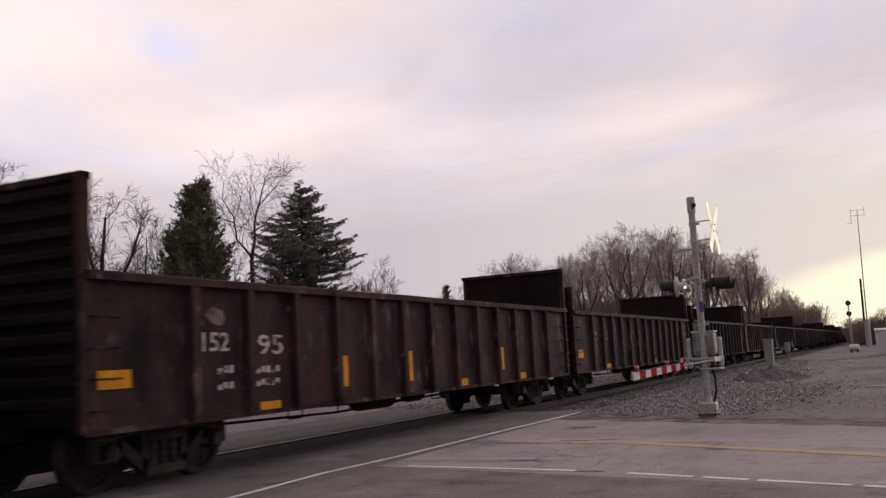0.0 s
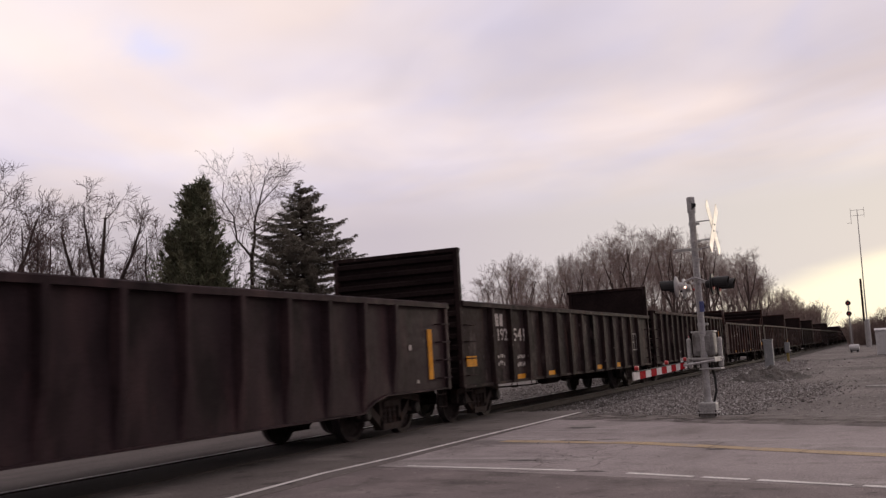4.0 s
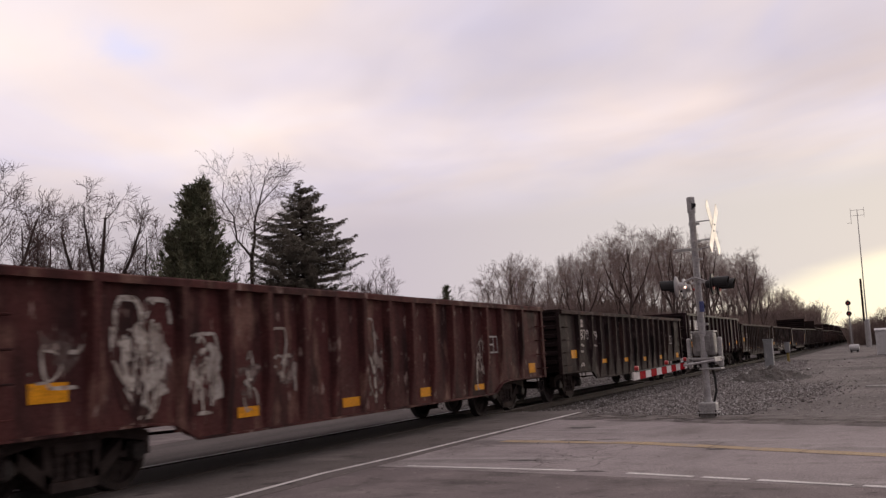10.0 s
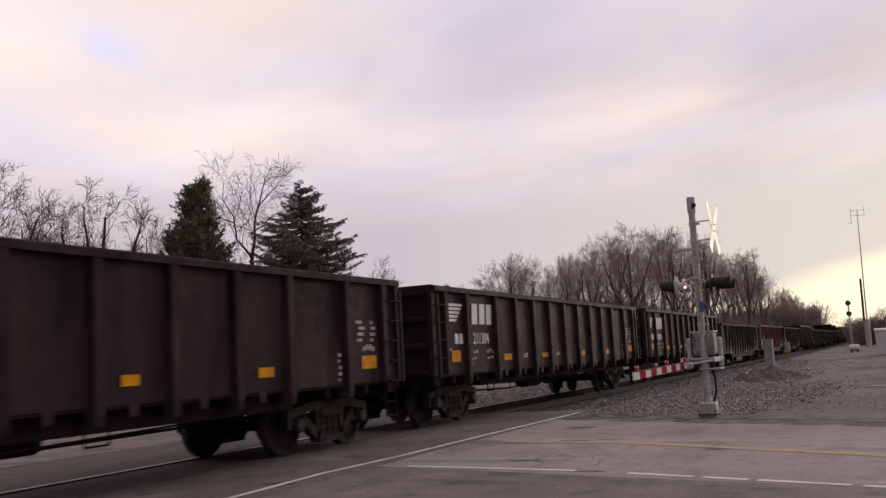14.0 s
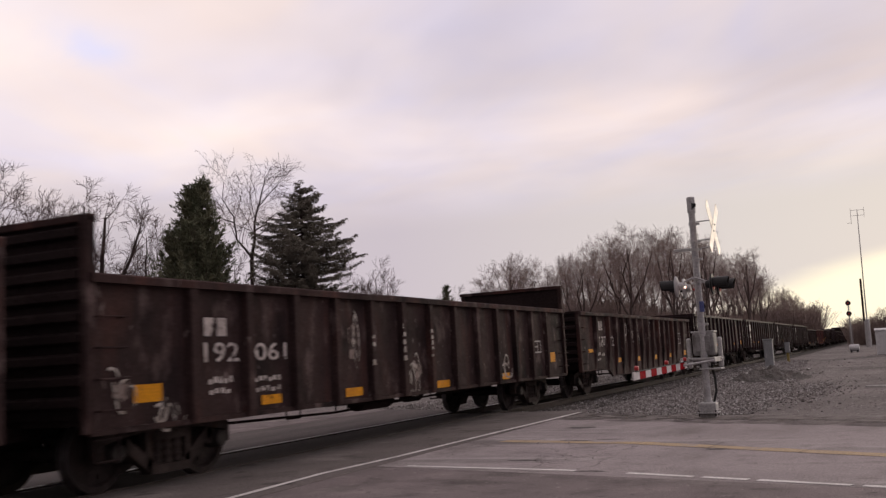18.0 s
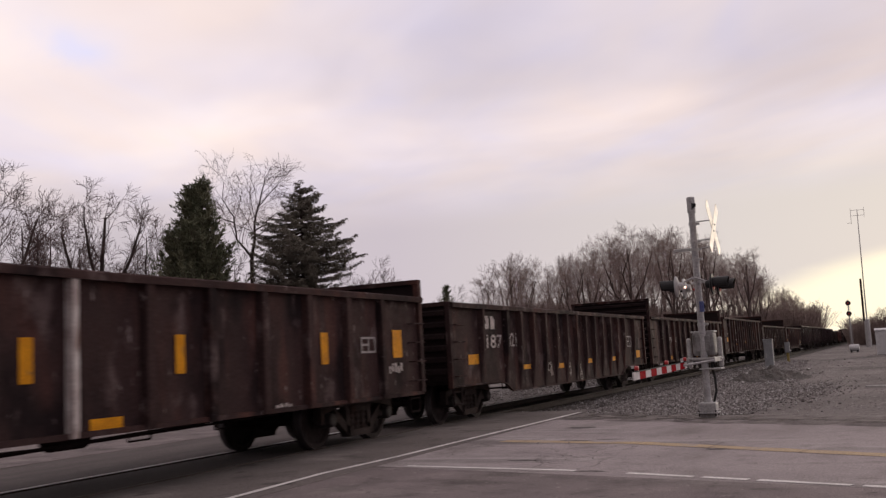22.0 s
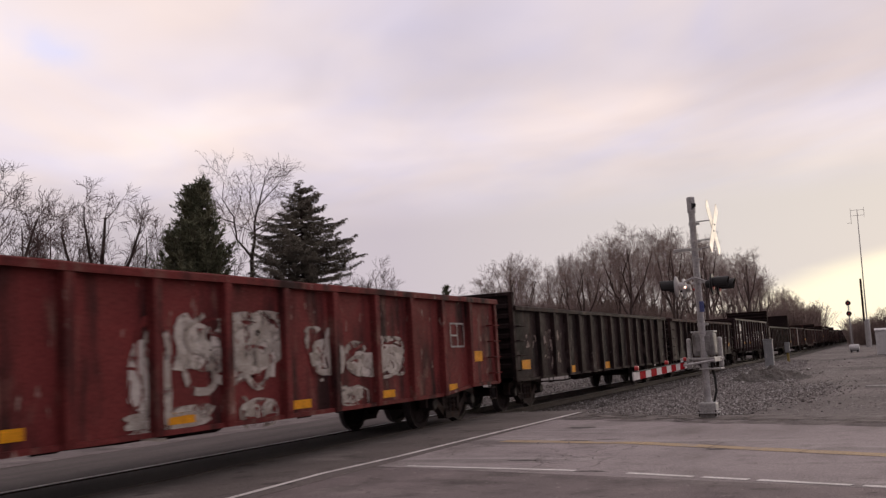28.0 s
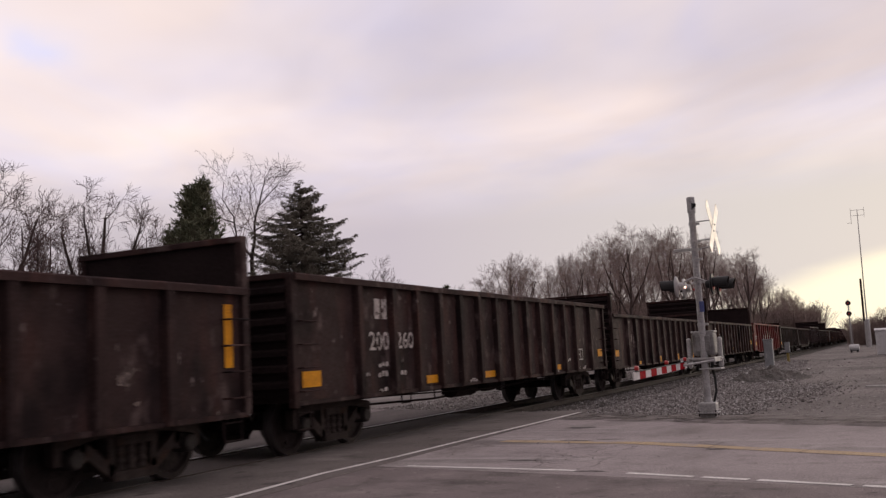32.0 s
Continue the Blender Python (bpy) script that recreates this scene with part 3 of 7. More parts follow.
    for q in ((a, c2, e), (c2, b, e), (b, d, e), (d, a, e), (c2, a, f), (b, c2, f), (d, b, f), (a, d, f)):
        bm.faces.new(q)


def stones():
    rnd = random.Random(12)
    verts, faces = [], []

    def add(x, y, z, r):
        k = len(verts)
        for d in ((1, 0, 0), (-1, 0, 0), (0, 1, 0), (0, -1, 0), (0, 0, 1), (0, 0, -1)):
            s = r * rnd.uniform(0.6, 1.3)
            verts.append((x + d[0] * s + rnd.uniform(-.35, .35) * r, y + d[1] * s + rnd.uniform(-.35, .35) * r, z + d[2] * s * 0.8 + rnd.uniform(-.3, .3) * r))
        for a, b, c in ((0, 2, 4), (2, 1, 4), (1, 3, 4), (3, 0, 4), (2, 0, 5), (1, 2, 5), (3, 1, 5), (0, 3, 5)):
            faces.append((k + a, k + b, k + c))

    n = 0
    while n < 38000:
        x = 19.0 + 50 * rnd.random() ** 1.5
        y = rnd.uniform(0.5, 8.3) if rnd.random() < 0.85 else rnd.uniform(10.3, 14)
        if x < 17.0 + 0.47 * y + rnd.uniform(0.0, 0.8) and y < 8.6:
            continue
        if y > 8.6 and x < 24.2:
            continue
        # thin out towards the open lot
        edge = 2.3 + 0.045 * (x - 18) + 0.5 * noise.noise((x * 0.3, y * 0.3, 7))
        if y < edge and rnd.random() > 0.004:
            continue
        if y > 6.8 and y < 8.4 and rnd.random() > 0.5:
            continue
        z = max(land(x, y), -0.165 if 7 < y < 11.6 else -9)
        add(x, y, z + 0.012, rnd.uniform(0.015, 0.036) * (1 + 0.012 * (x - 18)))
        n += 1
    # smaller chips over the open lot
    for _ in range(3600):
        x, y = 19.5 + 40 * rnd.random() ** 1.7, rnd.uniform(-5, 4)
        if x > 17.2 + 0.47 * y + rnd.uniform(0.0, 1.2):
            add(x, y, land(x, y) + 0.002, rnd.uniform(0.008, 0.020) * (1 + 0.012 * (x - 18)))
    # a spill of larger stones on the lot
    for _ in range(1500):
        x, y = rnd.gauss(27.0, 2.6), rnd.gauss(2.3, 0.55)
        if x > 17.6 + 0.47 * y:
            add(x, y, land(x, y) + 0.014, rnd.uniform(0.018, 0.042))
    me = bpy.data.meshes.new("ballast_stones")
    me.from_pydata(verts, [], faces)
    me.materials.append(M_STONE_ISLAND)
    tagged(new("ballast_stones", me), "loose grey crushed-stone ballast beside the track", "ballast", kind="stuff")


def island_stone():
    m = mat("loose_ballast_stone", (0.25, 0.235, 0.225), (0.14, 0.13, 0.125), 0.9, s1=9, s2=60, grain=0.3, bump=0.0, seedy=False)
    t = m.node_tree
    bs = t.nodes["Principled BSDF"]
    geo = t.nodes.new("ShaderNodeNewGeometry")
    rp = t.nodes.new("ShaderNodeValToRGB")
    stops(rp.color_ramp, ((0.0, (0.075, 0.065, 0.061)), (0.6, (0.26, 0.236, 0.228)), (0.9, (0.36, 0.34, 0.33)), (1.0, (0.52, 0.50, 0.49))))
    t.links.new(geo.outputs["Random Per Island"], rp.inputs[0])
    t.links.new(rp.outputs[0], bs.inputs["Base Color"])
    return m


M_STONE_ISLAND = island_stone()


def clouds():
    """The broken lower cloud layer, a broad sheet that drifts with the wind."""
    m = bpy.data.materials.new("cloud_layer")
    m.use_nodes = True
    t = m.node_tree
    t.nodes.clear()
    N, Lk = t.nodes, t.links
    out = N.new("ShaderNodeOutputMaterial")
    mixs = N.new("ShaderNodeMixShader")
    em = N.new("ShaderNodeEmission")
    tr = N.new("ShaderNodeBsdfTransparent")
    co = N.new("ShaderNodeTexCoord")
    sc = N.new("ShaderNodeVectorMath")
    sc.operation = "SCALE"
    sc.inputs["Scale"].default_value = 0.001
    Lk.new(co.outputs["Object"], sc.inputs[0])
    rot = N.new("ShaderNodeMapping")
    rot.vector_type = "TEXTURE"
    rot.inputs["Rotation"].default_value = (0, 0, radians(38))
    rot.inputs["Scale"].default_value = (1.9, 1.05, 1.0)
    rot.inputs["Location"].default_value = CLOUD_SHIFT
    Lk.new(sc.outputs[0], rot.inputs[0])

    def cloud_noise(scale, detail, rough, dist):
        n = N.new("ShaderNodeTexNoise")
        n.inputs["Scale"].default_value, n.inputs["Detail"].default_value = scale, detail
        n.inputs["Roughness"].default_value, n.inputs["Distortion"].default_value = rough, dist
        Lk.new(rot.outputs[0], n.inputs["Vector"])
        return n.outputs[0]

    big, fine = cloud_noise(1.45, 3, 0.45, 0.6), cloud_noise(4.2, 4, 0.5, 0.5)

    def calc(op, a, b, c=None):
        n = N.new("ShaderNodeMath")
        n.operation = op
        for i, v in enumerate((a, b, c)):
            if v is None:
                continue
            if isinstance(v, (int, float)):
                n.inputs[i].default_value = v
            else:
                Lk.new(v, n.inputs[i])
        return n.outputs[0]

    def soft(v, lo, hi, a, b):
        r = N.new("ShaderNodeMapRange")
        r.interpolation_type = "SMOOTHSTEP"
        for key, value in (("From Min", lo), ("From Max", hi), ("To Min", a), ("To Max", b)):
            r.inputs[key].default_value = value
        Lk.new(v, r.inputs["Value"])
        return r.outputs[0]

    xy = N.new("ShaderNodeSeparateXYZ")
    Lk.new(sc.outputs[0], xy.inputs[0])
    # thinner and brighter cloud towards the left of the view, darker banks along the track
    far = N.new("ShaderNodeVectorMath")
    far.operation = "LENGTH"
    Lk.new(sc.outputs[0], far.inputs[0])
    lean = calc("DIVIDE", calc("MULTIPLY_ADD", xy.outputs["X"], -0.62, xy.outputs["Y"]), calc("ADD", far.outputs["Value"], 0.05))
    lift = calc("MULTIPLY", soft(lean, -0.12, 0.42, 0.0, 1.0), soft(far.outputs["Value"], 1.15, 2.1, 0.56, 0.10))
    v = calc("MULTIPLY_ADD", big, 0.82, calc("MULTIPLY", fine, 0.18))
    v = calc("ADD", calc("MULTIPLY_ADD", calc("SUBTRACT", v, 0.5), 1.35, 0.465), lift)
    rp = N.new("ShaderNodeValToRGB")
    stops(rp.color_ramp, ((0.0, (0.50, 0.453, 0.475)), (0.36, (0.70, 0.637, 0.632)), (0.6, (0.86, 0.772, 0.735)), (1.0, (1.09, 0.985, 0.885))))
    Lk.new(v, rp.inputs[0])
    # one small gap of blue
    gap = N.new("ShaderNodeVectorMath")
    gap.operation = "SUBTRACT"
    gap.inputs[1].default_value = (1.105, 0.95, 0)
    Lk.new(sc.outputs[0], gap.inputs[0])
    gl = N.new("ShaderNodeVectorMath")
    gl.operation = "LENGTH"
    Lk.new(gap.outputs[0], gl.inputs[0])
    hole = soft(calc("MULTIPLY_ADD", calc("SUBTRACT", fine, 0.5), 0.45, gl.outputs["Value"]), -0.05, 0.16, 0.62, 0.0)
    blue = N.new("ShaderNodeMix")
    blue.data_type = "RGBA"
    blue.inputs[7].default_value = (0.70, 0.76, 0.98, 1)
    Lk.new(hole, blue.inputs[0])
    Lk.new(rp.outputs[0], blue.inputs[6])
    # broad warm and cool patches, stronger where the cloud is thin
    hue = N.new("ShaderNodeTexNoise")
    hue.inputs["Scale"].default_value, hue.inputs["Detail"].default_value, hue.inputs["Distortion"].default_value = 2.4, 3.0, 0.6
    shifted = N.new("ShaderNodeVectorMath")
    shifted.inputs[1].default_value = (3.7, 8.1, 0.0)
    Lk.new(rot.outputs[0], shifted.inputs[0])
    Lk.new(shifted.outputs[0], hue.inputs["Vector"])
    patch = N.new("ShaderNodeValToRGB")
    stops(patch.color_ramp, ((0.34, (0.93, 0.955, 1.07)), (0.5, (0.995, 0.985, 1.0)), (0.66, (1.05, 1.0, 0.94))))
    Lk.new(hue.outputs[0], patch.inputs[0])
    tinted = N.new("ShaderNodeVectorMath")
    tinted.operation = "MULTIPLY"
    Lk.new(blue.outputs[2], tinted.inputs[0])
    Lk.new(patch.outputs[0], tinted.inputs[1])
    # the clouds away from the sunset are darker
    dusk = N.new("ShaderNodeVectorMath")
    dusk.operation = "SCALE"
    Lk.new(tinted.outputs[0], dusk.inputs[0])
    Lk.new(soft(calc("MULTIPLY_ADD", xy.outputs["Y"], -0.15, xy.outputs["X"]), -1.6, 0.9, 0.2, 1.0), dusk.inputs["Scale"])
    Lk.new(dusk.outputs[0], em.inputs["Color"])
    em.inputs["Strength"].default_value = 1.0
    # the sheet thins out towards the horizon
    ln = N.new("ShaderNodeVectorMath")
    ln.operation = "LENGTH"
    Lk.new(sc.outputs[0], ln.inputs[0])
    fade = N.new("ShaderNodeMapRange")
    fade.interpolation_type = "SMOOTHSTEP"
    for key, value in (("From Min", 1.9), ("From Max", 3.7), ("To Min", 0.96), ("To Max", 0.0)):
        fade.inputs[key].default_value = value
    Lk.new(ln.outputs["Value"], fade.inputs["Value"])
    Lk.new(fade.outputs[0], mixs.inputs[0])
    Lk.new(tr.outputs[0], mixs.inputs[1])
    Lk.new(em.outputs[0], mixs.inputs[2])
    Lk.new(mixs.outputs[0], out.inputs["Surface"])
    bm = bmesh.new()
    n = 48
    bm.faces.new([bm.verts.new((4000 * math.cos(i * math.tau / n), 4000 * math.sin(i * math.tau / n), 0)) for i in range(n)])
    ob = part("cloud_layer", bm, m)
    tagged(ob, "broken pinkish-grey evening cloud layer drifting overhead", "sky", kind="structure")
    return ob


CLOUD_SHIFT = (0.0, 0.0, 0.0)
cloud_layer = clouds()
ground()
road()
road_shoulder()
markings()
track()
stones()


# ---- the crossing signal with its lowered gate ----
def crossing_signal():
    X, Y = 18.03, 3.06
    root = anchor("crossing_signal", pose(X, Y, -0.03))
    tagged(root, "grey steel crossing signal mast with crossbuck, lamps and lowered striped gate", "crossing signal")
    bm = bmesh.new()
    rounded(bm, -0.15, 0.15, -0.14, 0.14, -0.05, 0.10, 0.02)
    part("foundation", bm, M_CONCRETE, root, "stained concrete foundation")
    bm = bmesh.new()
    rounded(bm, -0.17, 0.17, -0.16, 0.16, 0.12, 0.30, 0.03)
    box(bm, -0.20, 0.20, -0.19, 0.19, 0.10, 0.125)
    part("junction_base", bm, M_ALU, root, "cast aluminium junction box base")
    for sx in (-0.16, 0.16):
        for sy in (-0.15, 0.15):
            bm = bmesh.new()
            rod(bm, (sx, sy, 0.05), (sx, sy, 0.16), 0.014, sides=6)
            part("anchor_bolt", bm, M_TRUCK, root)
    bm = bmesh.new()
    lathe(bm, [(0.28, 0.085), (0.36, 0.075), (0.4, 0.066), (2.4, 0.064), (4.12, 0.063)], "z", 20)
    part("mast", bm, M_GALV, root, "galvanised steel mast")
    bm = bmesh.new()
    lathe(bm, [(3.88, 0.074), (3.9, 0.078), (4.16, 0.078), (4.18, 0.07)], "z", 20)
    part("mast_cap", bm, M_GALV, root)
    bm = bmesh.new()
    for a in range(0, 150, 15):
        p = radians(200 + a)
        box(bm, 0.081 * math.cos(p) - 0.008, 0.081 * math.cos(p) + 0.008, 0.081 * math.sin(p) - 0.008, 0.081 * math.sin(p) + 0.008, 3.93 + 0.07 * abs(math.sin(a / 50)), 4.05)
    part("cap_marking", bm, M_BLACK, root, "dark painted mark on the mast cap")
    for z in (3.66, 3.32, 3.17, 2.98, 2.55, 1.75):
        bm = bmesh.new()
        lathe(bm, [(z - 0.03, 0.076), (z + 0.03, 0.076)], "z", 16)
        box(bm, -0.02, 0.02, -0.13, -0.07, z - 0.02, z + 0.02)
        part("mast_clamp", bm, M_ALU, root)
    # crossbuck in front of the mast, facing the road
    yb = -0.37
    for z in (3.70, 3.34):
        bm = bmesh.new()
        rod(bm, (0, -0.07, z), (0, yb + 0.02, z), 0.012, sides=6)
        part("crossbuck_bracket", bm, M_GALV, root)
    bm = bmesh.new()
    rod(bm, (0, -0.07, 3.18), (-0.05, -0.30, 3.2), 0.010, sides=6)
    part("crossbuck_bracket", bm, M_GALV, root)
    for k, ang in enumerate((46, -46)):
        bm = bmesh.new()
        box(bm, -0.61, 0.61, -0.004, 0.004, -0.105, 0.105)
        bmesh.ops.bevel(bm, geom=[e for e in bm.edges if abs(e.verts[0].co.y - e.verts[1].co.y) > 0.005], offset=0.02, segments=2, affect="EDGES")
        ob = part("crossbuck_board", bm, M_SIGN, root, "white reflective crossbuck board")
        ob.matrix_basis = pose(0.02, yb - 0.012 * k, 3.55, 0, ang, -3.2)
        for sgn in (-0.09, 0.09):
            bm = bmesh.new()
            rod(bm, (sgn, -0.004, 0), (sgn, -0.016, 0), 0.014, sides=6)
            part("board_bolt", bm, M_TRUCK, ob)
    # thin sign paddle on the far side, seen edge on
    bm = bmesh.new()
    rounded(bm, -0.02, 0.02, 0.06, 0.40, 3.15, 3.21, 0.008)
    part("sign_paddle", bm, M_SIGNBACK, root, "small sign seen edge on")
    # lamps: a pair for each direction on one cross arm
    bm = bmesh.new()
    rod(bm, (-0.42, 0, 2.60), (0.42, 0, 2.60), 0.03, sides=10)
    part("lamp_arm", bm, M_GALV, root, "dark cross arm of the lamps")
    for sx in (-0.38, 0.38):
        for face in (-1, 1):
            bm = bmesh.new()
            lathe(bm, [(0.0, 0.10), (0.03, 0.185), (0.045, 0.195), (0.06, 0.195)], "y", 28)
            lamp = part("lamp_disc", bm, M_GALV if face > 0 else M_BLACK, root, "round lamp background, black in front and grey behind")
            lamp.matrix_basis = pose(sx, face * 0.28, 2.47, 0, 0, 0 if face > 0 else 180)
            bm = bmesh.new()
            lathe(bm, [(-0.08, 0.04), (-0.065, 0.065), (-0.01, 0.08), (0.02, 0.08)], "y", 20)
            part("lamp_housing", bm, M_ALU if face > 0 else M_BLACK, lamp)
            bm = bmesh.new()
            lathe(bm, [(0.062, 0.115), (0.075, 0.10), (0.085, 0.05)], "y", 20)
            part("lens", bm, M_LAMP_RED, lamp, "red signal lens")
            bm = bmesh.new()
            n = 16
            prev = None
            for i in range(n + 1):
                a = radians(-30 + 240 * i / n)
                row = [bm.verts.new((r * math.cos(a), y, r * math.sin(a))) for r, y in ((0.125, 0.06), (0.125, 0.36 - 0.10 * abs(i / n - 0.5)), (0.118, 0.36 - 0.10 * abs(i / n - 0.5)), (0.118, 0.06))]
                if prev:
                    for q in range(4):
                        bm.faces.new((prev[q], row[q], row[(q + 1) % 4], prev[(q + 1) % 4]))
                prev = row
            part("hood", bm, M_BLACK, lamp, "black lamp hood")
            if face > 0:
                bm = bmesh.new()
                bmesh.ops.create_icosphere(bm, subdivisions=2, radius=0.022, matrix=Matrix.Translation((-0.11 if sx < 0 else 0.0, -0.13, -0.03)))
                part("side_light", bm, M_LAMP_LIT if sx < 0 else M_LAMP_RED, lamp, "small lit side lens")
            bm = bmesh.new()
            rod(bm, (0, -0.26, 0.14), (0, -0.10, 0.08), 0.018, sides=8)
            part("lamp_neck", bm, M_GALV, lamp)
    bm = bmesh.new()
    rounded(bm, -0.01, 0.01, -0.045, 0.045, 1.98, 2.18, 0.006)
    ob = part("blue_notice", bm, M_BLUE, root, "small blue notice plate")
    ob.matrix_basis = pose(-0.075, -0.05, 0, 0, 0, 35)
    # gate mechanism and its counterweights
    bm = bmesh.new()
    rounded(bm, -0.02, 0.40, -0.20, 0.20, 1.16, 1.60, 0.05)
    rounded(bm, -0.05, 0.06, -0.14, 0.15, 1.22, 1.54, 0.03)
    part("gate_mechanism", bm, M_MECH, root, "grey cast gate mechanism box")
    bm = bmesh.new()
    rounded(bm, 0.0, 0.38, -0.215, 0.215, 1.595, 1.625, 0.01)
    part("mechanism_lid", bm, M_ALU, root)
    bm = bmesh.new()
    rod(bm, (0.12, -0.34, 1.10), (0.12, 0.34, 1.10), 0.035, sides=12)
    part("gate_shaft", bm, M_GALV, root, "horizontal gate shaft")
    for sy in (-0.29, 0.28):
        bm = bmesh.new()
        rounded(bm, -0.75, 0.30, sy - 0.02, sy + 0.02, 1.05, 1.14, 0.01)
        part("support_arm", bm, M_ALU, root)
        bm = bmesh.new()
        rounded(bm, 0.05, 0.16, sy - 0.04, sy + 0.04, 0.93, 1.50, 0.03)
        part("counterweight", bm, M_ALU, root, "pale counterweight arm")
        bm = bmesh.new()
        rod(bm, (-0.75, sy, 1.08), (-1.05, 0.2, 1.02), 0.022, sides=8)
        part("arm_brace", bm, M_GALV, root)
    bm = bmesh.new()
    rounded(bm, -0.1, 0.2, -0.33, 0.33, 1.09, 1.125, 0.008)
    part("mounting_plate", bm, M_ALU, root)
    bm = bmesh.new()
    rounded(bm, -0.08, 0.30, -0.31, 0.10, 0.90, 0.925, 0.008)
    part("guard_bar", bm, M_ALU, root)
    # the arm lies across the far lane
    arm = None
    tip, foot = Vector((13.55 - X, 3.33 - Y, 0.965)), Vector((17.35 - X, 3.27 - Y, 1.02))
    d = (tip - foot)
    n = 11
    length = d.length
    bm = bmesh.new()
    box(bm, 0, length, -0.012, 0.012, -0.058, 0.058)
    arm = part("gate_arm", bm, M_ARM_WHITE, root, "white gate arm with red stripes")
    arm.matrix_basis = Matrix.Translation(foot) @ d.to_track_quat("X", "Z").to_matrix().to_4x4()
    for i in range(5):
        bm = bmesh.new()
        a = length * (0.065 + i * 0.188)
        box(bm, a, a + length * 0.095, -0.0145, 0.0145, -0.0585, 0.0585)
        part("red_stripe", bm, M_ARM_RED, arm, "red reflective stripe")
    for u in (0.03, 0.42, 0.94):
        bm = bmesh.new()
        rounded(bm, length * u - 0.03, length * u + 0.03, -0.02, 0.02, 0.058, 0.08, 0.006)
        lamp = part("arm_lamp", bm, M_BLACK, arm, "black gate-arm lamp")
        bm = bmesh.new()
        lathe(bm, [(-0.03, 0.015), (-0.026, 0.034), (0.026, 0.034), (0.03, 0.015)], "y", 14, (length * u, 0, 0.108))
        part("arm_lamp_lens", bm, M_LAMP_RED, lamp, "red gate-arm lamp lens")
    bm = bmesh.new()
    pipe(bm, [(length * u, 0.02, 0.062) for u in (0.0, 0.2, 0.4, 0.6, 0.8, 0.97)], 0.008, 5)
    part("arm_cable", bm, M_CABLE, arm)
    bm = bmesh.new()
    pipe(bm, [(0.05, -0.10, 0.28), (0.06, -0.16, 0.5), (0.08, -0.15, 0.75), (0.1, -0.11, 0.95), (0.1, -0.12, 1.14)], 0.022, 8)
    part("cable_conduit", bm, M_CABLE, root, "black cable conduit up the mast")


def cabinet():
    root = anchor("signal_cabinet", pose(42.6, 4.49, -0.14))
    tagged(root, "grey metal signal cabinet on a rubble heap", "cabinet")
    bm = bmesh.new()
    rounded(bm, -0.18, 0.18, -0.18, 0.18, 0.0, 1.5, 0.02)
    part("body", bm, M_CABINET, root)
    bm = bmesh.new()
    rounded(bm, -0.205, 0.205, -0.205, 0.205, 1.5, 1.56, 0.015)
    part("roof", bm, M_CABINET, root)
    bm = bmesh.new()
    rounded(bm, -0.195, -0.18, -0.14, 0.14, 0.2, 1.4, 0.005)
    d = part("door", bm, M_CABINET, root)
    bm = bmesh.new()
    rounded(bm, -0.22, -0.195, 0.07, 0.11, 0.75, 0.95, 0.005)
    part("handle", bm, M_GALV, d)
    bm = bmesh.new()
    rounded(bm, -0.40, -0.30, -0.14, 0.12, 0.02, 0.42, 0.02)
    part("meter_box", bm, M_ALU, root, "small pale box at the foot")
    bm = bmesh.new()
    for y in (-0.06, 0.04):
        box(bm, -0.405, -0.398, y, y + 0.03, 0.1, 0.34)
    part("meter_slot", bm, M_BLACK, root)

    root = anchor("junction_post", pose(65.0, 5.68, -0.16))
    tagged(root, "small grey junction box on a yellow post", "junction box")
    bm = bmesh.new()
    rounded(bm, -0.15, 0.15, -0.15, 0.15, 0.68, 1.35, 0.02)
    part("box", bm, M_CABINET, root)
    bm = bmesh.new()
    rod(bm, (0, 0, 0), (0, 0, 0.7), 0.09, sides=10)
    part("post", bm, M_POST_YELLOW, root, "faded yellow post")

    root = anchor("relay_bungalow", pose(78.5, -0.45, -0.14))
    tagged(root, "white steel relay case beside the lot", "relay case")
    bm = bmesh.new()
    rounded(bm, -1.2, 1.2, -1.15, 0.92, 0.0, 1.78, 0.03)
    part("body", bm, M_BUNGALOW, root)
    bm = bmesh.new()
    prism(bm, [(-1.25, 1.78), (1.25, 1.78), (1.25, 1.84), (0, 1.98), (-1.25, 1.84)], -1.2, 0.97)
    part("roof", bm, M_BUNGALOW, root)
    bm = bmesh.new()
    rounded(bm, -1.225, -1.20, 0.0, 0.7, 0.12, 1.65, 0.01)
    d = part("door", bm, M_BUNGALOW, root)
    bm = bmesh.new()
    box(bm, -1.25, -1.225, 0.08, 0.14, 0.8, 1.0)
    part("handle", bm, M_BLACK, d)

    root = anchor("fuel_tank", pose(95.0, 2.45, -0.14))
    tagged(root, "white cylindrical fuel tank on a dark skid", "tank")
    bm = bmesh.new()
    lathe(bm, [(-0.46, 0.05), (-0.43, 0.24), (-0.36, 0.31), (0.36, 0.31), (0.43, 0.24), (0.46, 0.05)], "y", 20, (0, 0, 0.42))
    part("shell", bm, M_BUNGALOW, root)
    for y in (-0.26, 0.26):
        bm = bmesh.new()
        rounded(bm, -0.3, 0.3, y - 0.08, y + 0.08, 0.0, 0.2, 0.02)
        part("saddle", bm, M_BLACK, root)
    bm = bmesh.new()
    rod(bm, (0, 0.1, 0.7), (0, 0.1, 0.86), 0.07, sides=10)
    part("filler_cap", bm, M_ALU, root)


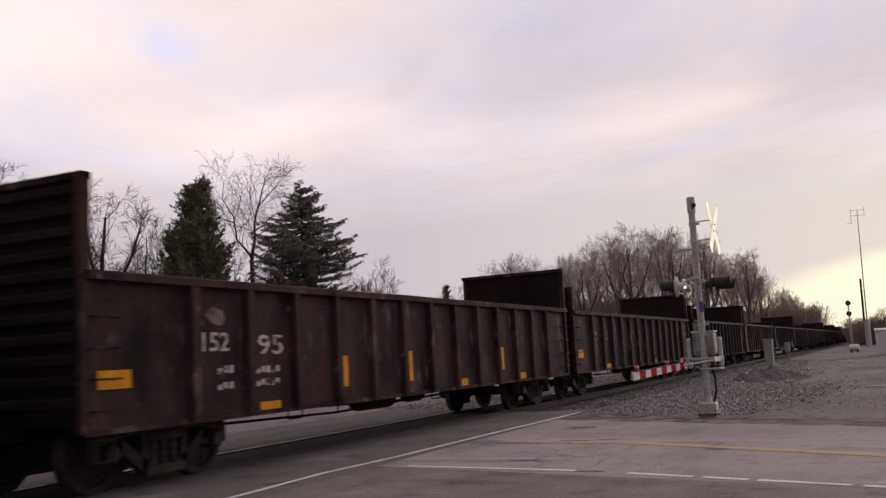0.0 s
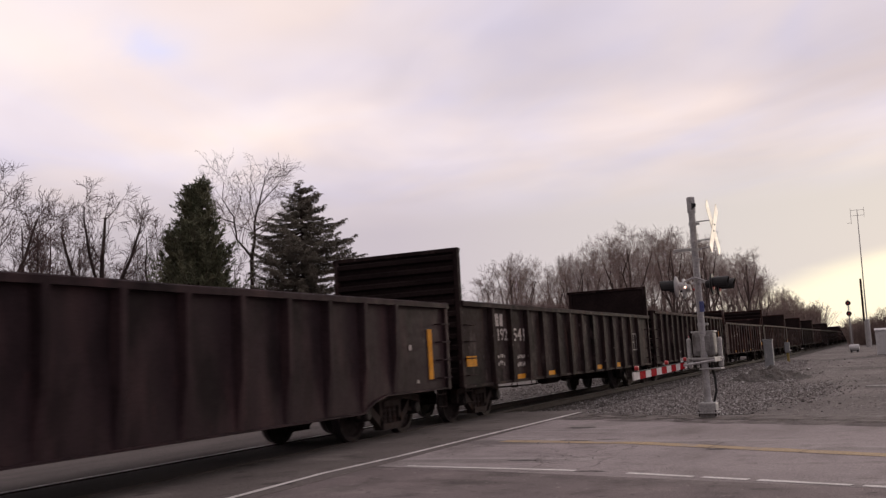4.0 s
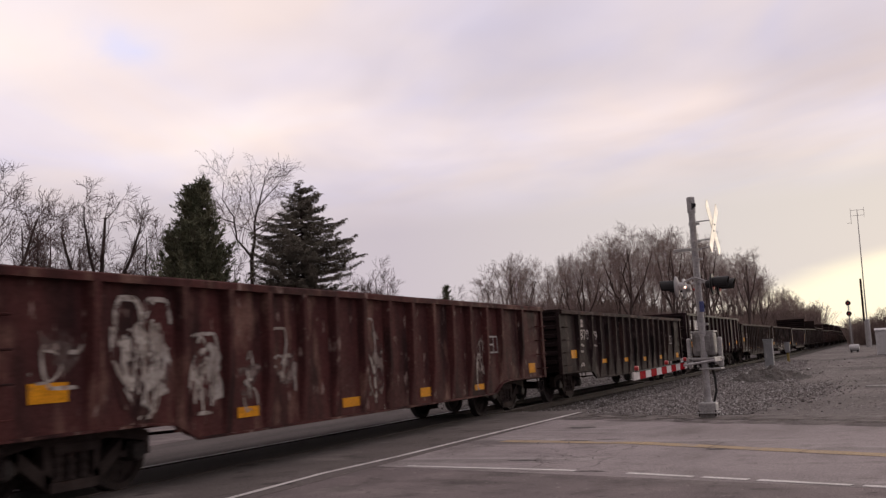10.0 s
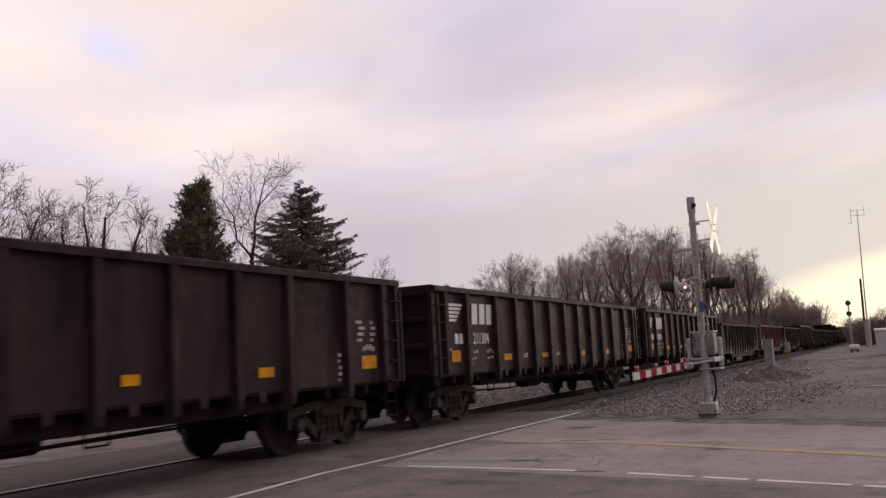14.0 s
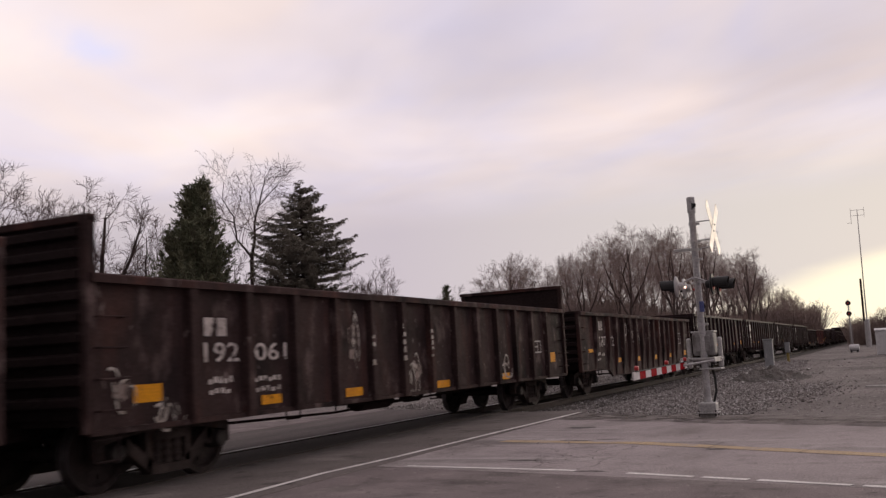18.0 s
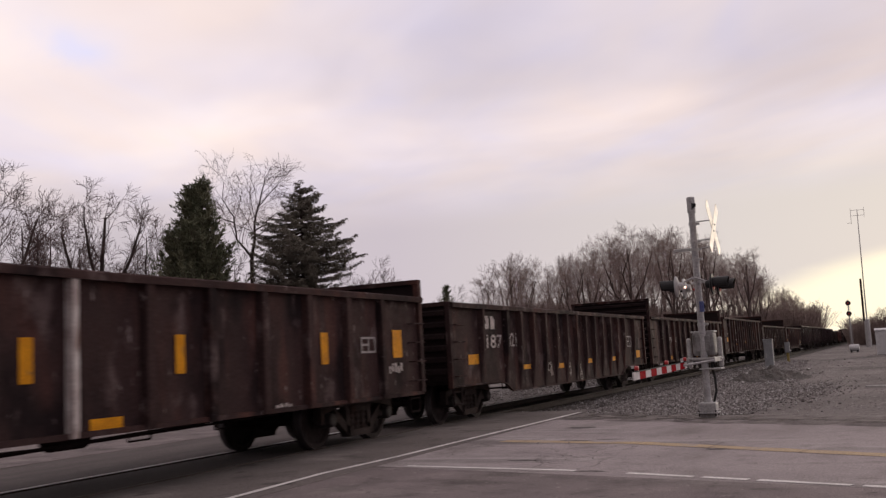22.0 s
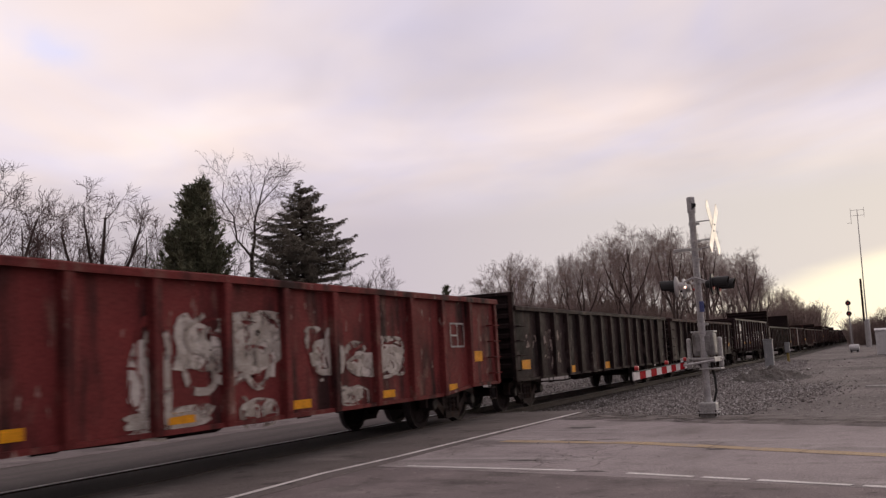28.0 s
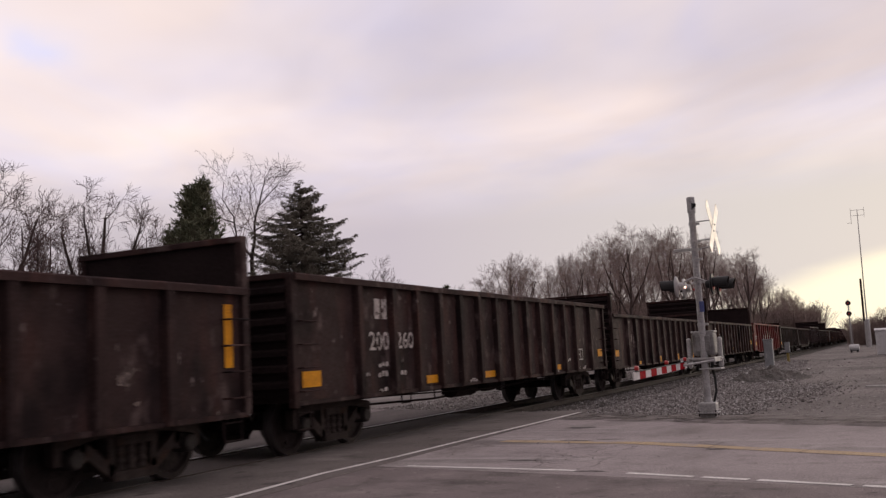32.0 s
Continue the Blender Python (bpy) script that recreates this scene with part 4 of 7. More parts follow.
def railway_signal(x, y, h, name, label, heads, back=False):
    root = anchor(name, pose(x, y, -0.18))
    tagged(root, label, "railway signal")
    bm = bmesh.new()
    rod(bm, (0, 0, 0), (0, 0, h), 0.10, 0.08, 12)
    part("mast", bm, M_GALV, root)
    bm = bmesh.new()
    rounded(bm, -0.35, 0.35, -0.35, 0.35, -0.05, 0.25, 0.03)
    part("base", bm, M_CONCRETE, root)
    for z in heads:
        bm = bmesh.new()
        lathe(bm, [(-0.02, 0.37), (0.02, 0.37), (0.03, 0.35)], "x", 24)
        hd = part("signal_head", bm, M_BLACK, root, "round black signal target")
        hd.matrix_basis = pose(-0.22, 0, z)
        bm = bmesh.new()
        rounded(bm, 0.02, 0.22, -0.17, 0.17, -0.3, 0.3, 0.02)
        part("lamp_case", bm, M_BLACK, hd)
        bm = bmesh.new()
        lathe(bm, [(-0.32, 0.12), (-0.02, 0.14)], "x", 14)
        part("hood", bm, M_BLACK, hd)
        bm = bmesh.new()
        lathe(bm, [(-0.335, 0.11), (-0.30, 0.12)], "x", 14)
        part("lens", bm, M_LAMP_RED, hd, "dark red lens")
    for i in range(int(h / 0.35) - 1):
        bm = bmesh.new()
        rod(bm, (0.2, -0.2, 0.6 + i * 0.35), (0.2, 0.2, 0.6 + i * 0.35), 0.018, sides=5)
        part("ladder_rung", bm, M_GALV, root)
    bm = bmesh.new()
    for yy in (-0.2, 0.2):
        rod(bm, (0.2, yy, 0.2), (0.2, yy, h), 0.02, sides=5)
    part("ladder_rail", bm, M_GALV, root)


def radio_mast():
    root = anchor("radio_mast", pose(132.0, 1.64, -0.18, 0.9))
    tagged(root, "tall slender radio mast with antennas on top", "radio mast")
    bm = bmesh.new()
    rod(bm, (0, 0, 0), (0, 0, 3.6), 0.36, 0.32, 14)
    part("base_pole", bm, M_GALV, root, "thick grey lower pole")
    bm = bmesh.new()
    rod(bm, (0, 0, 3.6), (0, 0, 12.0), 0.085, 0.065, 10)
    rod(bm, (0, 0, 12.0), (0, 0, 17.9), 0.06, 0.04, 8)
    part("upper_pole", bm, M_GALV, root)
    bm = bmesh.new()
    rod(bm, (-0.2, 0.32, 3.4), (-0.2, 0.34, 8.85), 0.14, 0.13, 10)
    part("side_pole", bm, M_RAIL, root, "rust-brown side pole")
    for z in (17.1, 17.8):
        bm = bmesh.new()
        rod(bm, (0, -0.8, z), (0, 0.8, z), 0.024, sides=6)
        part("antenna_boom", bm, M_GALV, root)
    for y in (-0.8, 0.8):
        bm = bmesh.new()
        rod(bm, (0, y, 16.8 if y < 0 else 16.0), (0, y, 18.1), 0.026, sides=6)
        part("antenna", bm, M_GALV, root)
    bm = bmesh.new()
    rod(bm, (0, 0.8, 16.2), (0.4, 1.3, 16.2), 0.022, sides=6)
    part("side_antenna", bm, M_GALV, root)


def soil_heap():
    bm = bmesh.new()
    n = 44
    rows = []
    for i in range(n):
        row = []
        for j in range(n):
            u, v = i / (n - 1) * 2 - 1, j / (n - 1) * 2 - 1
            x, y = 38.6 + 5.2 * u, 4.1 + 1.75 * v
            z = land(x, y) - 0.10 + max(0, 1 - u * u - v * v) ** 0.7 * (0.26 + 0.26 * noise.noise((x * 1.3, y * 2.2, 5)) + 0.16 * noise.noise((x * 4.3, y * 5.2, 1)))
            row.append(bm.verts.new((x, y, z)))
        rows.append(row)
    for i in range(n - 1):
        for j in range(n - 1):
            bm.faces.new((rows[i][j], rows[i + 1][j], rows[i + 1][j + 1], rows[i][j + 1]))
    tagged(part("soil_heap", bm, M_SOIL), "low heap of dark soil and rubble by the cabinet", "soil heap", kind="structure")


def debris():
    soil_heap()
    rnd = random.Random(31)
    for x, y, r in ((46.8, 3.3, 0.16), (57.0, 7.3, 0.16), (54.0, 7.0, 0.12), (49.5, 6.2, 0.14), (51.0, 5.4, 0.1), (41.0, 5.3, 0.12), (40.2, 5.0, 0.1), (33.0, 3.1, 0.06), (27.0, 2.4, 0.06), (44.5, 3.8, 0.12), (36.6, 3.6, 0.09), (35.2, 3.2, 0.08), (36.9, 5.3, 0.12), (40.9, 3.1, 0.12), (42.8, 2.8, 0.10), (34.6, 4.6, 0.09), (37.4, 3.9, 0.11), (38.6, 4.6, 0.10), (39.4, 3.7, 0.12), (36.0, 4.4, 0.08), (43.4, 5.6, 0.13), (45.2, 4.9, 0.10), (42.0, 3.4, 0.09)):
        bm = bmesh.new()
        rock(bm, (0, 0, 0), r, rnd)
        ob = part("rubble_lump", bm, M_SCRAP)
        ob.matrix_basis = pose(x, y, land(x, y) + r * 0.35, 0, 0, rnd.uniform(0, 90))
        tagged(ob, "pale lump of rubble on the gravel", "rubble", "rubble lumps")
    bm = bmesh.new()
    pts = [(27.7, -1.2), (28.0, -0.2), (28.05, 0.5), (27.75, 0.55), (27.5, -0.1), (27.4, -1.3)]
    top = [bm.verts.new((x, y, land(x, y) + 0.05)) for x, y in pts]
    bm.faces.new(top)
    low = [bm.verts.new((x, y, land(x, y) - 0.03)) for x, y in pts]
    for i in range(6):
        bm.faces.new((top[(i + 1) % 6], top[i], low[i], low[(i + 1) % 6]))
    tagged(part("concrete_slab", bm, M_SCRAP), "pale flat concrete slab in the gravel", "slab")


# ---- trees ----
class Wood:
    """Collects tapered tubes for one mesh."""

    def __init__(self):
        self.v, self.f = [], []

    def tube(self, pts, radii, sides):
        k = len(self.v)
        n = len(pts)
        for i, (p, r) in enumerate(zip(pts, radii)):
            d = (pts[min(i + 1, n - 1)] - pts[max(i - 1, 0)])
            d = d.normalized() if d.length > 1e-6 else Vector((0, 0, 1))
            a = d.orthogonal().normalized()
            b = d.cross(a)
            for s in range(sides):
                q = p + (a * math.cos(s * math.tau / sides) + b * math.sin(s * math.tau / sides)) * r
                self.v.append((q.x, q.y, q.z))
        for i in range(n - 1):
            for s in range(sides):
                t = (s + 1) % sides
                self.f.append((k + i * sides + s, k + i * sides + t, k + (i + 1) * sides + t, k + (i + 1) * sides + s))

    def mesh(self, name, material):
        me = bpy.data.meshes.new(name)
        me.from_pydata(self.v, [], self.f)
        me.materials.append(material)
        return me


def winter_tree(seed, h, guides, first=1, spread=42.0, lift=0.10, reach=0.46, gap=0.34, tip=0.0075, levels=5, wood=None, twig=None):
    """A leafless tree: guides are its trunk and main limbs as lines of (sideways, height, depth, radius); limbs, branches and
    twigs fork from them, straight and rising; the whole is brought to the height h."""
    rnd = random.Random(seed)
    trunk, crown = Wood(), Wood()
    top = [0.1]

    def turned(d, degrees):
        side = d.orthogonal().normalized()
        side.rotate(Matrix.Rotation(rnd.uniform(0, math.tau), 3, d))
        a = radians(degrees)
        return (d * math.cos(a) + side * math.sin(a)).normalized()

    def grow(p, d, length, r, level):
        n = (1 if level >= 5 else 2) if level >= 4 else max(3, int(length / 0.5))
        pts, ways, radii = [p], [d], [r]
        for i in range(n):
            d = (d + Vector((rnd.gauss(0, 1), rnd.gauss(0, 1), rnd.gauss(0, 1))) * (0.10 if level < 4 else 0.16) + Vector((0, 0, lift * (1.0 if level < 3 else 0.5)))).normalized()
            pts.append(pts[-1] + d * (length / n))
            ways.append(d)
            radii.append(max(tip * 0.6, r * (1 - 0.72 * (i + 1) / n)))
        top[0] = max(top[0], pts[-1].z)
        (trunk if level <= 1 else crown).tube(pts, radii, 6 if level <= 1 else (4 if level == 2 else 3))
        if level < levels:
            sprout(pts, ways, radii, length, level, 0.22)

    def sprout(pts, ways, radii, length, level, start):
        n = len(pts) - 1
        space = gap * (1.15, 1.15, 0.95, 0.70, 0.62)[level]
        count = max(3 if level < 4 else 2, int(length * (1 - start) / space))
        for k in range(count + 1):
            u = 1.0 if k == count else start + (1 - start) * (k + rnd.random()) / count
            i = min(n - 1, int(u * n))
            v = u * n - i
            p, r = pts[i].lerp(pts[i + 1], v), radii[i] + (radii[i + 1] - radii[i]) * v
            near = 1.15 - 0.55 * u
            size = max(0.42 if level < 4 else 0.30, length * (reach if level < 2 else 0.60) * near * rnd.uniform(0.6, 1.15))
            grow(p, turned(ways[min(i + 1, n)], spread * rnd.uniform(0.55, 1.15) * (0.6 if k == count else 1.0)), size, max(tip, r * rnd.uniform(0.36, 0.55)), level + 1)

    for line in guides:
        pts = [Vector((q[0], q[2], q[1])) for q in line]
        pts = [a.lerp(b, k / 3) + Vector((rnd.gauss(0, 0.03), rnd.gauss(0, 0.03), 0)) * (1 if k else 0) for a, b in zip(pts[:-1], pts[1:]) for k in range(3)] + [pts[-1]]
        radii = [line[int(k / 3)][3] + (line[min(len(line) - 1, int(k / 3) + 1)][3] - line[int(k / 3)][3]) * (k % 3) / 3 for k in range(len(pts))]
        ways = [(pts[min(k + 1, len(pts) - 1)] - pts[max(k - 1, 0)]).normalized() for k in range(len(pts))]
        length = sum((b - a).length for a, b in zip(pts[:-1], pts[1:]))
        radii = [r * 0.72 for r in radii]
        trunk.tube(pts, radii, 7)
        sprout(pts, ways, radii, min(length, h * 0.42), first, 0.42 if line is guides[0] else 0.25)
    k = h / top[0]
    for w in (trunk, crown):
        w.v = [(x * k, y * k, z * k) for x, y, z in w.v]
    return trunk.mesh("trunk", wood or M_BARK), crown.mesh("crown", twig or M_TWIG)


def plant(meshes, x, y, turn, size, name, label, group=""):
    root = anchor(name, Matrix.Translation((x, y, land(x, y) - 0.02)) @ Matrix.Rotation(turn, 4, "Z") @ Matrix.Scale(size, 4))
    tagged(root, label, "tree", group)
    for nm, me in zip(("trunk", "crown"), meshes):
        part(nm, me, None, root)
    return root


class Needles(Wood):
    """Collects narrow pointed blades."""

    def blade(self, p, d, size, w):
        side = d.cross(Vector((w[0], w[1], w[2])))
        side = (side.normalized() if side.length > 1e-5 else d.orthogonal().normalized()) * size * 0.11
        k = len(self.v)
        mid = p + d * size * 0.45
        for q in (p, mid + side, p + d * size, mid - side):
            self.v.append((q.x, q.y, q.z))
        self.f.append((k, k + 1, k + 2, k + 3))


def pine_tree(seed, h, reach, leaders, material, tuft=9):
    """An upright evergreen: rising limbs that end in plumes of needles; leaders are (sideways, share of the height)."""
    rnd = random.Random(seed)
    wood, leaf = Wood(), Needles()
    for lx, share in leaders:
        top = h * share
        wood.tube([Vector((lx * 0.2, 0, -0.2)), Vector((lx * 0.6, 0, top * 0.5)), Vector((lx, 0, top))], [h * 0.02, h * 0.012, 0.02], 7)
        rows = int(top / 0.20)
        for i in range(rows):
            u = (i + rnd.random()) / rows
            z = top * (0.12 + 0.87 * u)
            for _ in range(7):
                a = rnd.uniform(0, math.tau)
                r = reach(z / h) * rnd.uniform(0.35, 1.0) * share ** 2
                r *= 0.85 + 0.75 * noise.noise((math.cos(a) * 1.5 + lx * 3, math.sin(a) * 1.5, z * 1.6))
                out = Vector((math.cos(a), math.sin(a), 0.0))
                p0 = Vector((lx * (0.2 + 0.8 * u), 0, z - 0.35 * r))
                p1 = p0 + out * r * 0.7 + Vector((0, 0, 0.15 * r))
                p2 = p0 + out * r + Vector((0, 0, 0.55 * r + 0.15))
                wood.tube([p0, p1, p2], [0.03, 0.02, 0.008], 3)
                m = 3 + int(r / 0.22)
                for k in range(m):
                    v = 0.25 + 0.75 * (k + rnd.random()) / m
                    q = p0.lerp(p1, v / 0.6) if v < 0.6 else p1.lerp(p2, (v - 0.6) / 0.4)
                    for _ in range(tuft):
                        d = (out * rnd.uniform(0, 0.7) + Vector((rnd.gauss(0, 0.5), rnd.gauss(0, 0.5), rnd.uniform(0.1, 1.1)))).normalized()
                        leaf.blade(q + Vector((rnd.gauss(0, 0.06), rnd.gauss(0, 0.06), rnd.gauss(0, 0.05))), d, rnd.uniform(0.14, 0.32) * (1.5 if k == m - 1 else 1.0), (rnd.gauss(0, 1), rnd.gauss(0, 1), rnd.gauss(0, 1)))
    return wood.mesh("trunk", M_BARK), leaf.mesh("crown", material)


def spruce_tree(seed, h, slope, widest, lean, material):
    """An evergreen with long separate boughs that sag, lift at the tip and carry hanging sprays; lean shortens one side."""
    rnd = random.Random(seed)
    wood, leaf = Wood(), Needles()
    wood.tube([Vector((0, 0, -0.2)), Vector((0.04, 0, h * 0.6)), Vector((0, 0, h))], [0.26, 0.13, 0.015], 7)
    z = h - 0.15
    while z > h * 0.22:
        depth = h - z
        for _ in range(4 if depth < 0.8 else (7 if depth < 2.6 else 10)):
            a = rnd.uniform(0, math.tau)
            r = min(widest, 0.22 + slope * depth) * rnd.uniform(0.42, 1.12) * (1 + lean * math.cos(a))
            out = Vector((math.cos(a), math.sin(a), 0))
            sag = (0.04 + 0.10 * min(1, depth / 3)) * rnd.uniform(0.2, 1.7)
            rise = 0.42 * max(0.0, 1 - depth / 1.8) + rnd.uniform(-0.12, 0.14)
            zz = z + rnd.uniform(-0.3, 0.1)
            p = [Vector((0, 0, zz)) + out * r * u + Vector((0, 0, r * (rise * u - sag * math.sin(u * 2.6) + 0.09 * u * u))) for u in (0, 0.25, 0.5, 0.75, 1.0)]
            wood.tube(p, [0.035, 0.028, 0.02, 0.014, 0.007], 3)
            m = max(4, int(r / 0.085))
            for k in range(m):
                u = 0.10 + 0.90 * (k + rnd.random()) / m
                i = min(3, int(u * 4))
                q = p[i].lerp(p[i + 1], u * 4 - i)
                side = out.cross(Vector((0, 0, 1))) * rnd.choice((-1, 1))
                span = (0.10 + 0.30 * math.sin(min(1, u * 1.15) * 3.0)) * min(1.0, 0.45 + r * 0.3)
                tip = q + side * span * rnd.uniform(0.2, 1.0) + out * span * rnd.uniform(0.1, 0.8)
                for j in range(6):
                    b = q.lerp(tip, j / 5)
                    for _ in range(2):
                        d = (out * 0.35 + side * rnd.gauss(0.2, 0.5) + Vector((rnd.gauss(0, 0.3), rnd.gauss(0, 0.3), rnd.uniform(-1.1, 0.05)))).normalized()
                        leaf.blade(b, d, rnd.uniform(0.08, 0.26), (rnd.gauss(0, 1), rnd.gauss(0, 1), rnd.gauss(0, 1)))
        z -= rnd.uniform(0.13, 0.24) * (0.8 + 0.1 * min(4, depth))
    return wood.mesh("trunk", M_BARK), leaf.mesh("crown", material)


def spot(az, dist):
    return dist * math.cos(radians(az)), dist * math.sin(radians(az))


def tall(elev, dist):
    return 1.4 + dist * math.tan(radians(elev))


def trees():
    # the two evergreens beyond the crossing and the bare tree between them
    face = lambda az: radians(az - 90)
    d = 58.0
    pine = pine_tree(3, tall(11.45, d), lambda u: 0.10 + 6.2 * max(0.0, 1.0 - u) ** 0.95, ((0.35, 0.985), (-0.40, 0.955), (-1.3, 0.74), (0.9, 0.68)), M_PINE)
    plant(pine, *spot(39.65, d), face(39.65), 1.0, "pine_tree", "dense dark green pine tree with an uneven crown")
    d = 56.0
    spruce = spruce_tree(9, tall(11.1, d), 0.98, 3.3, 0.08, M_SPRUCE)
    plant(spruce, *spot(33.45, d), face(33.45), 1.0, "spruce_tree", "dark spruce tree with drooping boughs")
    small = pine_tree(5, 9.0, lambda u: 1.5 * (1.02 - u) ** 0.6, ((0.0, 1.0),), M_PINE, 5)
    plant(small, *spot(24.75, 118), 0.0, tall(4.4, 118) / 9.0, "pine_tree", "small dark evergreen far beyond the track")
    # the forked tree between the evergreens: sideways offset, height, depth and radius
    big = winter_tree(14, tall(13.15, 60), [[(-0.2, -0.2, 0, 0.24), (-0.26, 8.26, 0, 0.17), (-0.05, 9.5, 0, 0.13), (0.0, 10.8, 0.1, 0.10), (0.5, 12.8, 0.1, 0.06), (0.75, 13.8, 0, 0.03)], [(-0.3, 8.6, 0, 0.12), (-0.6, 9.1, 0, 0.10), (-1.15, 9.75, -0.1, 0.085), (-1.3, 11.3, -0.1, 0.06), (-2.0, 12.45, 0, 0.03), (-1.9, 13.6, 0, 0.018)], [(-0.03, 10.2, 0, 0.07), (0.7, 10.9, 0.3, 0.05), (1.5, 11.6, 0.4, 0.025)], [(-1.3, 10.9, -0.1, 0.05), (-2.0, 11.2, 0.2, 0.03), (-2.9, 11.9, 0.2, 0.015)], [(0.2, 11.8, 0, 0.06), (1.1, 12.8, -0.3, 0.035), (1.7, 13.6, -0.3, 0.015)]], first=2, spread=56, lift=0.03, reach=0.40, gap=0.30, tip=0.0090, levels=5)
    plant(big, *spot(36.25, 60), face(36.25), 1.0, "bare_tree", "tall leafless tree with forked limbs between evergreens", "bare trees")
    spread = winter_tree(22, 13.9, [[(0.0, -0.2, 0, 0.28), (0.05, 3.4, 0, 0.23), (0.3, 6.4, 0.1, 0.16), (0.5, 9.4, 0.2, 0.08)], [(0.05, 3.2, 0, 0.17), (-0.9, 5.6, 0.2, 0.14), (-1.6, 8.6, 0.2, 0.07)], [(0.1, 4.2, 0, 0.16), (1.3, 6.3, -0.2, 0.12), (2.2, 8.8, -0.3, 0.065)], [(0.2, 5.6, 0, 0.12), (-0.3, 7.6, -0.8, 0.10), (-0.5, 9.8, -1.2, 0.03)]], spread=52, lift=0.05, reach=0.46, gap=0.47, tip=0.0095, levels=5)
    slim = winter_tree(31, 11.9, [[(0.1, -0.2, 0, 0.14), (0.0, 3.5, 0, 0.11), (-0.1, 6.5, 0, 0.07), (-0.1, 9.0, 0, 0.03)], [(0.0, 3.2, 0, 0.07), (0.5, 5.6, 0.1, 0.05), (0.7, 8.0, 0.1, 0.02)], [(0.0, 4.0, 0, 0.06), (-0.5, 5.8, 0.1, 0.045), (-0.8, 7.6, 0.1, 0.02)]], spread=32, lift=0.12, reach=0.40, gap=0.40, tip=0.0075, levels=5)
    bushy = winter_tree(41, 11.8, [[(0.0, -0.2, 0, 0.16), (0.0, 2.5, 0, 0.13), (0.2, 5.2, 0, 0.09), (0.1, 8.4, 0, 0.03)], [(0.0, 1.2, 0, 0.10), (-1.0, 3.6, 0.2, 0.07), (-1.5, 6.6, 0.3, 0.03)], [(0.0, 1.2, 0, 0.10), (1.1, 3.4, -0.2, 0.07), (1.7, 6.4, -0.3, 0.03)], [(0.1, 3.0, 0, 0.08), (0.3, 5.0, 0.9, 0.05), (0.3, 7.0, 1.4, 0.02)]], spread=48, lift=0.07, reach=0.48, gap=0.46, tip=0.0095, levels=5)
    label = "leafless deciduous tree with fine bare twigs"
    for me, az, el, dist, turn, ref in ((spread, 45.4, 11.3, 58, 0.0, 13.9), (spread, 50.9, 12.1, 54, 0.6, 13.9), (slim, 42.45, 10.1, 62, 0.0, 11.9), (bushy, 49.4, 10.9, 66, 0.4, 11.8), (bushy, 47.7, 10.2, 70, 2.4, 11.8), (slim, 48.5, 10.5, 64, 2.0, 11.9), (bushy, 46.3, 9.4, 76, 5.0, 11.8), (bushy, 44.3, 8.0, 76, 5.0, 11.8), (slim, 43.4, 7.6, 74, 3.0, 11.9), (bushy, 29.0, 6.5, 84, 2.0, 11.8), (slim, 28.3, 5.8, 92, 0.5, 11.9), (bushy, 24.2, 4.5, 125, 1.9, 11.8), (slim, 25.4, 4.0, 130, 2.9, 11.9), (slim, 53.2, 9.5, 66, 0.7, 11.9), (bushy, 37.6, 7.9, 75, 0.7, 11.8), (slim, 35.4, 7.8, 78, 1.7, 11.9), (bushy, 31.2, 5.6, 82, 3.7, 11.8), (bushy, 41.3, 6.6, 80, 1.1, 11.8), (bushy, 34.0, 7.4, 70, 4.1, 11.8), (bushy, 30.3, 6.3, 78, 5.2, 11.8)):
        plant(me, *spot(az, dist), face(az) + turn, tall(el, dist) / ref, "bare_tree", label, "bare trees")
    # the winter woods along the far side of the track
    kinds = []
    for i, (w, fork, angle, lifts) in enumerate(((2.6, 3.4, 38, 0.10), (1.7, 4.4, 30, 0.14), (3.1, 3.0, 42, 0.08), (1.4, 4.0, 28, 0.16), (2.3, 2.4, 36, 0.11))):
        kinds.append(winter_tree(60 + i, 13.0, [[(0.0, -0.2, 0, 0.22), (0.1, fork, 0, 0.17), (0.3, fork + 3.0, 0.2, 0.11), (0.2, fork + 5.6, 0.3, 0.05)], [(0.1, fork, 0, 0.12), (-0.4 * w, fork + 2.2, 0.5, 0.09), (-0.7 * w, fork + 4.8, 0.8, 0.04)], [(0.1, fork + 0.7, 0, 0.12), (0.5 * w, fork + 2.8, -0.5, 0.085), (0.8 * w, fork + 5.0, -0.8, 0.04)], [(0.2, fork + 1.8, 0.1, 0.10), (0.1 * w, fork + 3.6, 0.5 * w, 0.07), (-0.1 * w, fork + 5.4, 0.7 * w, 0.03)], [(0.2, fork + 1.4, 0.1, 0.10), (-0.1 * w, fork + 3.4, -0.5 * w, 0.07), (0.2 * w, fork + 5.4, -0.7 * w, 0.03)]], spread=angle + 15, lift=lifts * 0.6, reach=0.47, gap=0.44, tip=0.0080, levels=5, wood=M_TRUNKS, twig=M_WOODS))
    profile = [(24.4, 4.2), (22.6, 5.0), (21.8, 6.0), (20.8, 6.3), (19.0, 6.0), (17.8, 6.3), (16.9, 6.6), (15.2, 7.1), (14.5, 7.5), (13.3, 7.7), (12.7, 6.6), (11.6, 7.2), (10.8, 7.25), (10.4, 6.5), (9.2, 6.7), (8.7, 5.4), (7.4, 5.5), (6.7, 5.6), (6.0, 4.5), (5.7, 3.4), (4.5, 3.0), (3.6, 2.2), (2.2, 1.35), (1.2, 1.0)]
